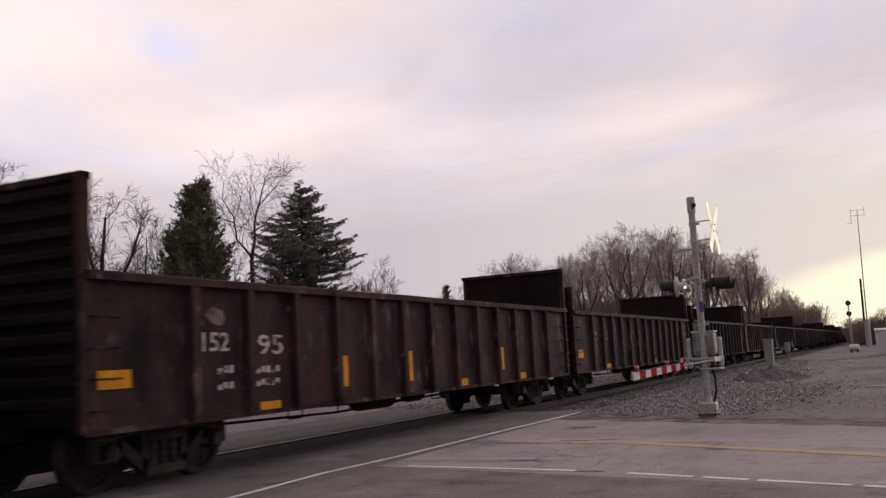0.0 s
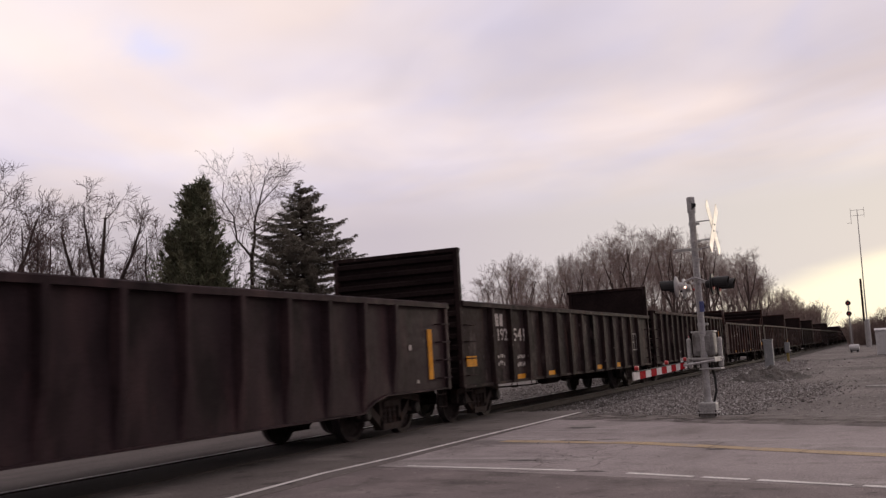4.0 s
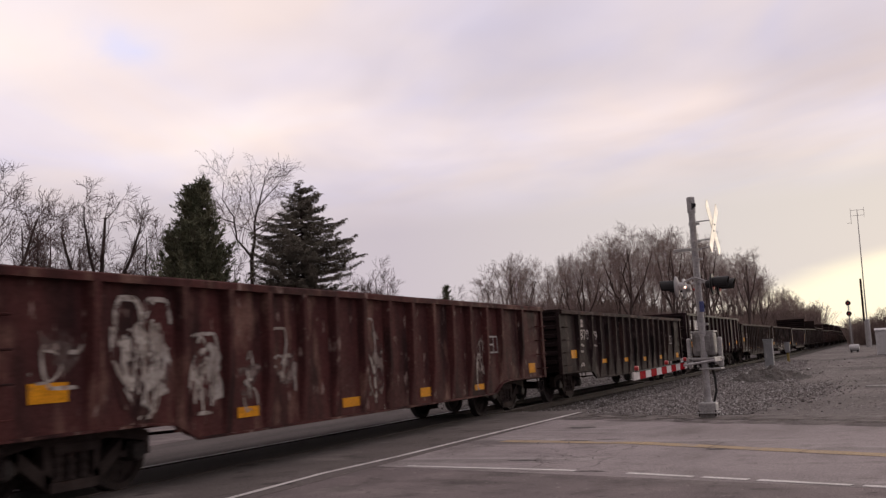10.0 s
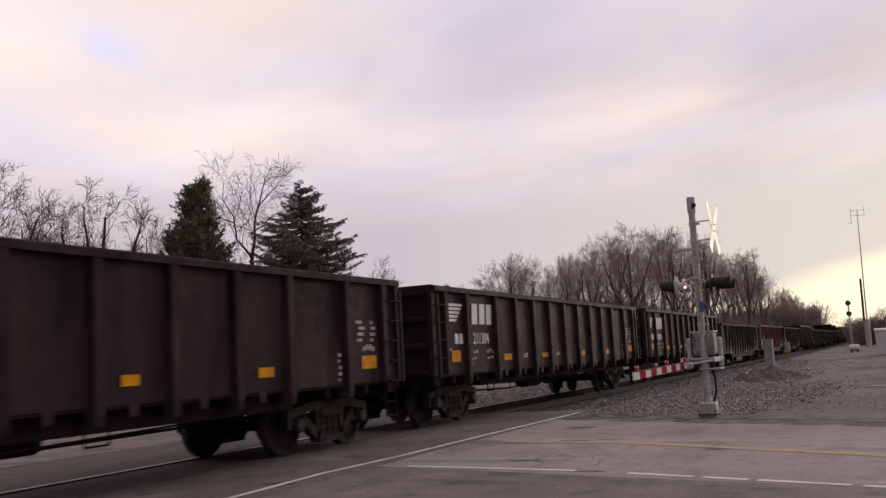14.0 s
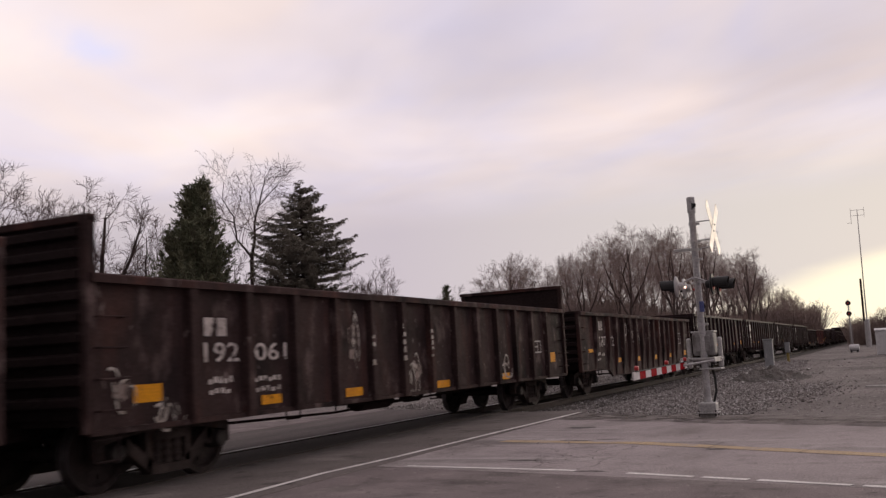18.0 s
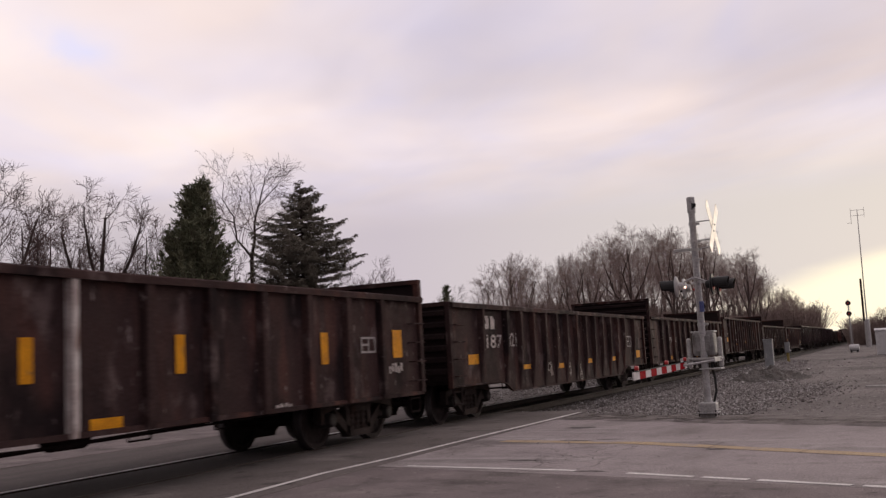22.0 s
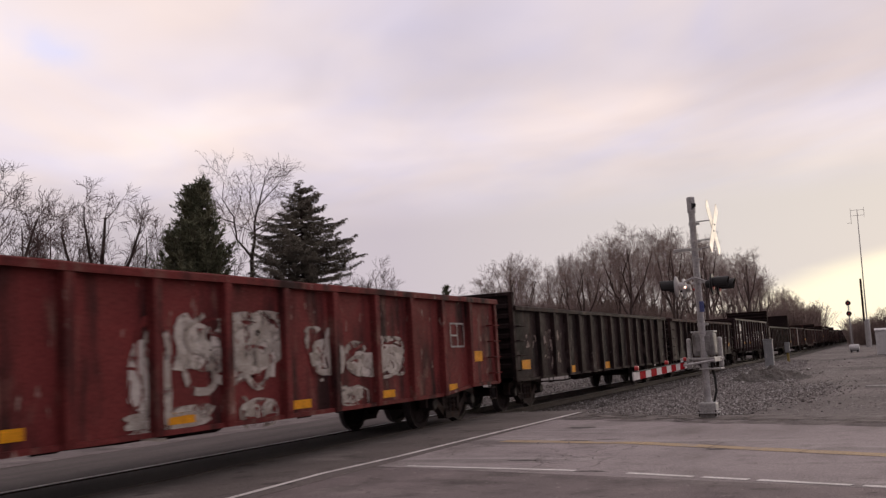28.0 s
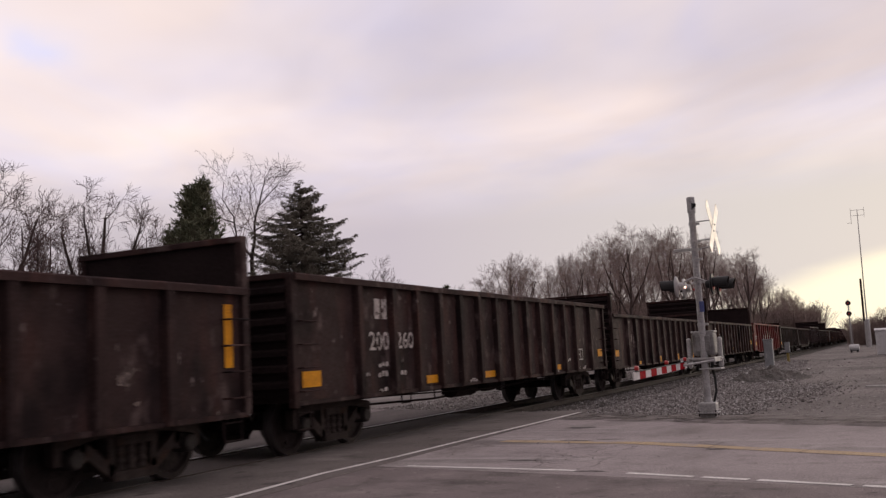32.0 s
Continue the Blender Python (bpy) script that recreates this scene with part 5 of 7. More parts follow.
    azs = [a for a, _ in profile][::-1]
    els = [e for _, e in profile][::-1]
    rnd = random.Random(77)
    az = 22.3
    k = 0
    while az > 1.3:
        for row in range(2):
            off = rnd.uniform(22, 30) + row * 9
            dist = min(off / math.sin(radians(az)) + 6, 250 + 60 * row) if az > 5.4 else rnd.uniform(300, 420)
            e = float(np.interp(az, azs, els)) * (rnd.uniform(0.55, 0.86) if row == 0 else rnd.uniform(0.9, 1.03))
            x, y = spot(az + rnd.uniform(-0.3, 0.3), dist)
            if abs(track_offset(x, y)) < 7:
                y += 16
            plant(kinds[k % 5], x, y, rnd.uniform(0, 6.28), tall(e, dist) / 13.0, "bare_tree", "leafless tree of the winter woods along the track", "woodland trees")
            k += 1
        az -= max(0.17, 0.050 * az + 0.10)
    # taller trees that stand out of the woods
    for az, el, dist, which in ((13.75, 7.75, 96, 0), (11.2, 7.3, 104, 3), (20.9, 6.25, 80, 2), (6.95, 5.6, 150, 1), (9.3, 6.7, 118, 1), (16.6, 6.7, 92, 4)):
        plant(kinds[which], *spot(az, dist), face(az), tall(el, dist) / 13.0, "bare_tree", "tall leafless tree that rises above the woods", "woodland trees")
    for az, el, dist, turn in ((0.15, 1.45, 165, 0.4), (-0.2, 1.65, 160, 1.9), (0.7, 0.95, 240, 3.0), (-0.9, 1.5, 170, 0.2), (0.35, 1.0, 200, 4.2), (-0.5, 1.3, 190, 5.0), (1.1, 0.9, 330, 2.2)):
        plant(kinds[int(turn) % 5], *spot(az, dist), turn, tall(el, dist) / 13.0, "bare_tree", "leafless tree beyond the gravel lot", "lot trees")
    for i in range(14):
        x = 180 + 22 * i
        y = rnd.uniform(-26, -14) - 0.03 * x
        plant(kinds[i % 5], x, y, rnd.uniform(0, 6.28), rnd.uniform(0.35, 0.5), "bare_tree", "leafless tree beyond the gravel lot", "lot trees")
    # brushwood and young growth that closes the woods near the ground
    for nm, x0, x1, off0, off1, hh, n, seed, fat in (("brush_woods", 95, 430, 16, 34, 7.4, 8000, 5, 1.0), ("brush_crossing", 34, 75, 34, 62, 4.0, 2600, 6, 1.0), ("brush_lot", 160, 420, -15, -4.6, 4.6, 2000, 7, 1.7), ("brush_far_woods", 270, 480, 7, 34, 11.5, 2400, 8, 2.9), ("brush_deep_woods", 150, 340, 30, 50, 10.5, 2400, 9, 2.2)):
        rnd = random.Random(seed)
        w = Wood()
        for _ in range(n):
            x = x0 + (x1 - x0) * rnd.random() ** 1.6
            off = rnd.uniform(off0, off1)
            y = TRACK_Y + off + (0 if x < CURVE_S else CURVE_R * (1 - math.cos(math.asin((x - CURVE_S) / CURVE_R))))
            base = Vector((x, y, land(x, y) - 0.05))
            hgt = hh * rnd.uniform(0.3, 1.0)
            for _ in range(3):
                p = base + Vector((rnd.gauss(0, 0.25), rnd.gauss(0, 0.25), 0))
                d = Vector((rnd.gauss(0, 0.28), rnd.gauss(0, 0.28), 1)) * hgt
                q = p + d * 0.5
                w.tube([p, q, p + d + Vector((rnd.gauss(0, 0.3), rnd.gauss(0, 0.3), 0))], [0.035 * fat, 0.024 * fat, 0.012 * fat], 3)
                for _ in range(3):
                    b = p + d * rnd.uniform(0.3, 0.9)
                    w.tube([b, b + Vector((rnd.gauss(0, 0.5), rnd.gauss(0, 0.5), rnd.uniform(0.2, 1.0))) * hgt * 0.28], [0.016 * fat, 0.010 * fat], 3)
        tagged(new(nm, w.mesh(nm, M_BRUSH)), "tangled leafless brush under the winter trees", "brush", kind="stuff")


crossing_signal()
cabinet()
railway_signal(150.0, 4.1, 6.9, "railway_signal", "grey railway signal mast with two round black heads", (6.4, 4.85))
railway_signal(92.0, 15.4, 5.7, "railway_signal", "railway signal mast behind the passing train", (5.2,))
radio_mast()
debris()
trees()


# ---- the train: open gondola cars, each a thing of its own ----
CAR_KEYS = []
SPINNERS = []
HW = 1.553          # half width over the ribs
PANEL = 1.450       # side sheet
WHEEL_R = 0.455
MESH = {}


def shared(key, build):
    if key not in MESH:
        MESH[key] = build()
    return MESH[key]


def sill_line(kind, L):
    """Height of the side sheet's lower edge along the car."""
    if kind in ("belly", "swag"):
        return lambda x: 0.76 - 0.25 * smooth(2.75, 3.35, min(x, L - x))
    if kind == "tall":
        return lambda x: 1.02
    if kind == "broad":
        return lambda x: 0.74 - 0.12 * smooth(1.2, 3.2, min(x, L - x))
    return lambda x: {"split": 0.78}.get(kind, 0.72)


def rib_places(kind, L, first):
    """Where the side posts stand along the car; each class of car has its own spacing."""
    if kind == "mill":
        return [(first or 1.78) + 1.137 * i for i in range(13)]
    if kind == "belly":
        a = first or 3.05
        return [1.6] + [a + (L - 2 * a + 0.15) * i / 12 for i in range(13)] + [L - 1.57]
    if kind == "swag":
        return [1.65 + 1.1 * i for i in range(13)]
    if kind == "close":
        return [1.05 + 1.062 * i for i in range(14)] + [L - 0.95]
    if kind == "split":
        return [1.9, 3.1] + [4.05 + (L - 8.1) * i / 9 for i in range(10)] + [L - 3.05, L - 1.57]
    if kind == "broad":
        return [2.06 + 1.34 * i for i in range(11)]
    return [0.55, 1.62] + [3.26 + 1.2375 * i for i in range(9)] + [L - 1.77, L - 0.55]


TOP = {"mill": 2.50, "belly": 2.49, "swag": 2.46, "tall": 2.78, "close": 2.735, "split": 2.76, "broad": 2.60}


def side_sheet(kind, L, colour, top):
    line, bm = sill_line(kind, L), bmesh.new()
    n, m = 64, 5
    skins = []
    for y in (-PANEL, -PANEL + 0.02):
        grid = []
        for i in range(n + 1):
            x = L * i / n
            z0, z1 = line(x), top - 0.08
            col = []
            for j in range(m + 1):
                dent = 0.009 * noise.noise((x * 1.3, j * 0.8, L)) if 0 < j < m else 0
                col.append(bm.verts.new((x - L / 2, y + dent, z0 + (z1 - z0) * j / m)))
            grid.append(col)
        skins.append(grid)
    for k, grid in enumerate(skins):
        for i in range(n):
            for j in range(m):
                q = (grid[i][j], grid[i + 1][j], grid[i + 1][j + 1], grid[i][j + 1])
                bm.faces.new(q if k == 0 else q[::-1])
    a, b = skins
    for i in range(n):
        bm.faces.new((a[i + 1][0], a[i][0], b[i][0], b[i + 1][0]))
    for c in (0, n):
        for j in range(m):
            q = (a[c][j], a[c][j + 1], b[c][j + 1], b[c][j])
            bm.faces.new(q if c == 0 else q[::-1])
    return mesh_of("side_sheet", bm, STEEL[colour])


def top_chord(L, colour, top):
    bm = bmesh.new()
    prof = [(-HW - 0.012, top - 0.105), (-HW - 0.012, top - 0.02), (-HW + 0.01, top), (-PANEL + 0.085, top), (-PANEL + 0.1, top - 0.02), (-PANEL + 0.1, top - 0.105)]
    prev = None
    n = 40
    for i in range(n + 1):
        x = -L / 2 + L * i / n
        w = 0.010 * noise.noise((x * 0.5, L, 2.0))
        row = [bm.verts.new((x, y + w, z + w * 0.8)) for y, z in prof]
        if prev:
            for k in range(6):
                bm.faces.new((prev[k], prev[(k + 1) % 6], row[(k + 1) % 6], row[k]))
        else:
            bm.faces.new(row[::-1])
        prev = row
    bm.faces.new(prev)
    bmesh.ops.recalc_face_normals(bm, faces=bm.faces)
    return mesh_of("top_chord", bm, STEEL["umber" if colour in ("brown", "umber") else colour])


def bottom_flange(kind, L, colour):
    bm = bmesh.new()
    line = sill_line(kind, L)
    prev = None
    for i in range(41):
        x = L * i / 40
        z = line(x)
        row = [bm.verts.new((x - L / 2, y, z + dz)) for y, dz in ((-PANEL - 0.05, -0.005), (-PANEL - 0.05, 0.055 if kind not in ("belly", "swag") else 0.02), (-PANEL - 0.002, 0.06 if kind not in ("belly", "swag") else 0.03), (-PANEL - 0.002, -0.005))]
        if prev:
            for k in range(4):
                bm.faces.new((prev[k], prev[(k + 1) % 4], row[(k + 1) % 4], row[k]))
        else:
            bm.faces.new(row[::-1])
        prev = row
    bm.faces.new(prev)
    bmesh.ops.recalc_face_normals(bm, faces=bm.faces)
    return mesh_of("bottom_flange", bm, STEEL[colour])


def rib(z0, z1, colour, belly, slim=1.0):
    """A hat-section side post; on the fish-bellied cars it dies away towards the sill."""
    bm = bmesh.new()
    rings = []
    deep = HW - PANEL
    w0, w1 = (0.112 if belly else 0.104) * slim, (0.060 if belly else 0.076) * slim
    deep *= 1.22 if belly else 1.0
    for z, u in ((z0, 0.10), (z0 + 0.75, 0.82), (z1, 1.0)) if belly else ((z0, 0.80), (z0 + 0.1, 1.0), (z1, 1.0)):
        y = -PANEL - deep * u
        rings.append([bm.verts.new(p) for p in ((-w0, -PANEL + 0.01, z), (-w1, y + 0.012 * u, z), (-w1 + 0.012, y, z), (w1 - 0.012, y, z), (w1, y + 0.012 * u, z), (w0, -PANEL + 0.01, z))])
    for a, b in zip(rings[:-1], rings[1:]):
        for k in range(5):
            bm.faces.new((a[k], a[k + 1], b[k + 1], b[k]))
    bm.faces.new(rings[0][::-1])
    bm.faces.new(rings[-1])
    return mesh_of("rib", bm, STEEL[colour])


def end_wall(z0, z1, colour):
    bm = bmesh.new()
    box(bm, -0.02, 0.02, -PANEL, PANEL, z0, z1)
    return mesh_of("end_wall", bm, STEEL[colour])


def end_rib(colour):
    bm = bmesh.new()
    prism(bm, [(0.0, -0.075), (0.075, -0.04), (0.075, 0.04), (0.0, 0.075)], -PANEL + 0.06, PANEL - 0.06)
    bmesh.ops.recalc_face_normals(bm, faces=bm.faces)
    return mesh_of("end_rib", bm, STEEL[colour])


def end_post(z0, z1, colour):
    bm = bmesh.new()
    rounded(bm, -0.06, 0.085, -0.085, 0.02, z0, z1, 0.012)
    return mesh_of("end_post", bm, STEEL[colour])


def side_frame():
    """The cast side frame of a truck: arched top, sloping tension members, spring opening."""
    bm = bmesh.new()

    def bar(a, b, w, dy):
        a, b = Vector((a[0], 0, a[1])), Vector((b[0], 0, b[1]))
        d = (b - a).normalized()
        nrm = Vector((-d.z, 0, d.x)) * w
        pts = [a - nrm, b - nrm, b + nrm, a + nrm]
        prism(bm, [(p.x, p.z) for p in pts], -dy, dy)

    bar((-1.08, 0.62), (-0.6, 0.70), 0.065, 0.075)
    bar((-0.62, 0.70), (-0.42, 0.73), 0.07, 0.075)
    bar((-0.46, 0.72), (0.46, 0.72), 0.075, 0.085)
    bar((0.42, 0.73), (0.62, 0.70), 0.07, 0.075)
    bar((0.6, 0.70), (1.08, 0.62), 0.065, 0.075)
    bar((-0.74, 0.60), (-0.28, 0.20), 0.07, 0.07)
    bar((0.74, 0.60), (0.28, 0.20), 0.07, 0.07)
    bar((-0.34, 0.19), (0.34, 0.19), 0.055, 0.10)
    bar((-0.36, 0.68), (-0.34, 0.20), 0.05, 0.07)
    bar((0.36, 0.68), (0.34, 0.20), 0.05, 0.07)
    for s in (-1, 1):
        bar((s * 1.06, 0.66), (s * 1.06, 0.40), 0.05, 0.07)
        bar((s * 0.70, 0.62), (s * 0.70, 0.40), 0.05, 0.07)
    for v in bm.verts:
        if abs(v.co.x) > 0.5:
            v.co.x += math.copysign(0.08, v.co.x)
    bmesh.ops.recalc_face_normals(bm, faces=bm.faces)
    return mesh_of("side_frame", bm, M_TRUCK)


def springs():
    bm = bmesh.new()
    for x in (-0.18, 0.0, 0.18):
        lathe(bm, [(0.25, 0.08), (0.30, 0.065), (0.35, 0.08), (0.40, 0.065), (0.45, 0.08), (0.50, 0.065), (0.54, 0.08)], "z", 8, (x, 0, 0))
    rounded(bm, -0.29, 0.29, -0.10, 0.10, 0.54, 0.66, 0.02)
    return mesh_of("spring_pack", bm, M_TRUCK)


def bearing():
    bm = bmesh.new()
    lathe(bm, [(-0.16, 0.085), (-0.14, 0.11), (-0.02, 0.125), (0.10, 0.125)], "y", 14)
    return mesh_of("bearing_cap", bm, M_CAP)


def wheelset():
    bm = bmesh.new()
    rod(bm, (0, -1.02, 0), (0, 1.02, 0), 0.075, sides=12)
    for s in (-1, 1):
        prof = [(-0.02, 0.13), (-0.035, 0.22), (-0.01, 0.36), (-0.065, 0.385), (-0.065, WHEEL_R), (0.035, WHEEL_R + 0.004), (0.045, WHEEL_R + 0.028), (0.065, WHEEL_R + 0.028), (0.07, 0.385), (0.03, 0.36), (0.045, 0.2), (0.06, 0.13)]
        lathe(bm, [(0.7525 * s + s * -a, r) for a, r in prof] if s > 0 else [(-0.7525 + a, r) for a, r in prof], "y", 26)
        for o in range(4):
            a = o * math.tau / 4 + 0.4
            rod(bm, (0.27 * math.cos(a), s * 0.80, 0.27 * math.sin(a)), (0.27 * math.cos(a), s * 0.79, 0.27 * math.sin(a)), 0.03, sides=6)
    bmesh.ops.recalc_face_normals(bm, faces=bm.faces)
    bm.faces.ensure_lookup_table()
    me = mesh_of("wheelset", bm, M_WHEEL)
    me.materials.append(M_TREAD)
    for p in me.polygons:
        r = math.hypot(p.center.x, p.center.z)
        if abs(p.normal.y) < 0.3 and r > WHEEL_R - 0.05:
            p.material_index = 1
    return me


def coupler():
    bm = bmesh.new()
    rounded(bm, -0.1, 0.52, -0.09, 0.09, 0.78, 0.96, 0.02)
    rounded(bm, 0.44, 0.68, -0.15, 0.13, 0.74, 1.0, 0.04)
    return mesh_of("coupler", bm, M_TRUCK)


def glyphs(text, bold=0.0):
    def build():
        cu = bpy.data.curves.new("lettering", "FONT")
        cu.body = text
        cu.offset = bold
        cu.resolution_u = 3
        ob = bpy.data.objects.new("lettering", cu)
        scene.collection.objects.link(ob)
        dg = bpy.context.evaluated_depsgraph_get()
        me = bpy.data.meshes.new_from_object(ob.evaluated_get(dg))
        bpy.data.objects.remove(ob)
        bpy.data.curves.remove(cu)
        co = np.array([v.co[:] for v in me.vertices])
        lo, hi = co.min(0), co.max(0)
        tris = [tuple(p.vertices) for p in me.polygons]
        bpy.data.meshes.remove(me)
        return (co - lo) / np.maximum(hi - lo, 1e-6), tris
    return shared(("glyphs", text, bold), build)


def mark_text(root, text, x, z, w, h, material, lift, name="lettering", bold=0.0, label=""):
    if text in ("I", "!"):
        x, w = x + w * 0.5 - h * 0.12, h * 0.24
    co, tris = glyphs(text, bold)
    me = bpy.data.meshes.new(name)
    me.from_pydata([(x + c[0] * w, -PANEL - lift, z + c[1] * h) for c in co], [], tris)
    me.materials.append(material)
    return part(name, me, None, root, label)


def mark_boxes(root, name, boxes, material, lift, label=""):
    bm = bmesh.new()
    for x, z, w, h in boxes:
        bm.faces.new([bm.verts.new(p) for p in ((x, -PANEL - lift, z), (x + w, -PANEL - lift, z), (x + w, -PANEL - lift, z + h), (x, -PANEL - lift, z + h))])
    return part(name, bm, material, root, label)


def mark_blob(root, x, z, w, h, material, rnd, lift=0.0125, name="faded_patch", label="faded pale paint patch"):
    bm = bmesh.new()
    n = 18
    ph = rnd.uniform(0, 9)
    pts = []
    for i in range(n):
        a = i * math.tau / n
        r = 0.78 + 0.35 * noise.noise((math.cos(a) * 1.6 + ph, math.sin(a) * 1.6, ph))
        ca, sa = math.cos(a), math.sin(a)
        k = 1 / max(abs(ca), abs(sa)) ** 0.6
        pts.append(bm.verts.new((x + w / 2 + 0.5 * w * ca * r * k, -PANEL - lift, z + h / 2 + 0.5 * h * sa * r * k)))
    bm.faces.new(pts)
    return part(name, bm, material, root, label)


def strokes(root, x, z, w, h, material, rnd, width, count, lift=0.0145, name="graffiti", label="pale spray-painted graffiti"):
    """Looping ribbons of sprayed paint."""
    bm = bmesh.new()
    for c in range(count):
        cx, cz = x + w * rnd.uniform(0.15, 0.85), z + h * rnd.uniform(0.2, 0.8)
        rx, rz = w * rnd.uniform(0.12, 0.32), h * rnd.uniform(0.2, 0.45)
        a0, turn = rnd.uniform(0, math.tau), rnd.uniform(2.5, 6.5) * rnd.choice((-1, 1))
        ww = width * rnd.uniform(0.6, 1.3)
        prev = None
        for i in range(17):
            u = i / 16
            a = a0 + turn * u
            px = cx + rx * math.cos(a) + (u - 0.5) * w * 0.2
            pz = cz + rz * math.sin(a * rnd.choice((1, 1.0))) + (u - 0.5) * h * rnd.uniform(-0.05, 0.05)
            px, pz = min(x + w, max(x, px)), min(z + h, max(z, pz))
            nx, nz = math.cos(a), math.sin(a)
            y = -PANEL - lift - 0.0006 * c
            row = (bm.verts.new((px - nx * ww, y, pz - nz * ww)), bm.verts.new((px + nx * ww, y, pz + nz * ww)))
            if prev:
                bm.faces.new((prev[0], row[0], row[1], prev[1]))
            prev = row
    return tagged(part(name, bm, material, root, label), kind="stuff")


def fit_bay(ribs, L, x, w):
    """Keeps a mark clear of the side posts."""
    edges = [0.02] + list(ribs) + [L - 0.02]
    c = x + w / 2
    for a, b in zip(edges[:-1], edges[1:]):
        if a <= c <= b:
            lo, hi = a + (0.14 if a > 0.1 else 0.04), b - (0.14 if b < L - 0.1 else 0.04)
            w = min(w, hi - lo)
            return min(max(x, lo), hi - w), w
    return x, w


# hand-drawn outlined letters: closed lines of (across, up) from 0 to 1
TAGS = {
    "h": [((0, .82), (.36, 1), (.44, .58), (.62, .64), (.86, .58), (1, .34), (.92, .04), (.66, .0), (.72, .28), (.6, .42), (.48, .3), (.38, 0), (.2, .03))],
    "i": [((.05, .86), (.4, 1), (.52, .84), (.3, .72)), ((.35, .66), (.66, .70), (1, .36), (.86, .1), (.5, 0), (.56, .25), (.66, .42))],
    "c": [((.35, 1), (.62, .95), (1, .62), (.8, .45), (.62, .55), (.5, .55), (.38, .35), (.52, .22), (.75, .28), (.98, .3), (.85, .1), (.45, 0), (.15, .2), (0, .55))],
    "u": [((.39, .98), (0, .65), (.18, .22), (.53, .01), (.75, .13), (.87, .02), (1, .32), (.78, .43), (.83, .96), (.6, .76), (.53, .5), (.45, .43), (.33, .57), (.45, .93))],
    "p": [((.28, .99), (.42, .9), (.62, .98), (1, .71), (.93, .52), (.63, .32), (.42, .35), (.37, .16), (.25, 0), (.09, .32), (0, .66), (.07, .85))],
    "1": [((0, .86), (.85, 1), (.8, .02), (.42, .04), (.4, .68), (.08, .68))],
    "8": [((.04, .84), (.5, 1), (1, .8), (.72, .56), (1, .3), (.5, 0), (.0, .28), (.26, .55))],
}


def tag_letter(root, text, x, z, w, h, material, lift):
    """One outlined letter as a sprayed line of even width."""
    bm = bmesh.new()
    y = -PANEL - lift
    for line in TAGS[text]:
        pts = [Vector((x + a * w, 0, z + b * h)) for a, b in line]
        n = len(pts)
        rows = []
        for k in range(n):
            d = (pts[(k + 1) % n] - pts[k]).normalized() + (pts[k] - pts[k - 1]).normalized()
            d = d.normalized() if d.length > 1e-3 else (pts[(k + 1) % n] - pts[k]).normalized()
            side = Vector((-d.z, 0, d.x)) * 0.022
            rows.append([bm.verts.new((q.x, y, q.z)) for q in (pts[k] - side, pts[k] + side)])
        for k in range(n):
            m = (k + 1) % n
            bm.faces.new((rows[k][0], rows[m][0], rows[m][1], rows[k][1]))
    if text == "p":
        bm.faces.new([bm.verts.new((x + a * w, y - 0.001, z + b * h)) for a, b in ((.33, .66), (.63, .75), (.83, .66), (.78, .52), (.53, .46), (.36, .52))])
    return part("graffiti", bm, material, root, "white outlined graffiti letter")


MARKS = {}
MARKS["A0"] = {
    "Y": [(0.21, 1.21, 0.51, 0.21), (3.17, 0.73, 0.48, 0.12), (5.19, 0.99, 0.21, 0.49), (7.42, 0.98, 0.24, 0.54), (12.02, 1.03, 0.27, 0.5), (9.84, 0.68, 0.45, 0.15), (13.18, 0.69, 0.53, 0.15)],
    "P": [(2.02, 1.93, 0.47, 0.27)],
    "t152": [(1.98, 1.6, 0.54, 0.25)],
    "t95": [(3.15, 1.54, 0.6, 0.28)],
    "B": [(2.28, 1.3, 0.35, 0.13), (2.27, 1.1, 0.35, 0.11), (3.1, 1.28, 0.58, 0.12), (3.09, 1.11, 0.57, 0.11)],
}
MARKS["A1"] = {
    "Y": [(3.43, 0.74, 0.5, 0.13), (6.8, 0.7, 0.54, 0.11), (10.21, 0.68, 0.52, 0.14), (16.75, 1.07, 0.32, 0.23)],
    "P": [(2.32, 1.63, 0.56, 0.29), (4.48, 1.17, 0.73, 0.33)],
    "t183": [(3.49, 1.68, 0.66, 0.29)],
    "t718": [(4.62, 1.7, 0.61, 0.29)],
    "tC-AJ": [(11.3, 0.65, 0.69, 0.2)],
    "B": [(3.32, 1.4, 0.39, 0.1), (14.83, 1.41, 0.51, 0.34), (15.81, 1.66, 0.6, 0.28), (15.87, 1.2, 0.65, 0.37)],
}
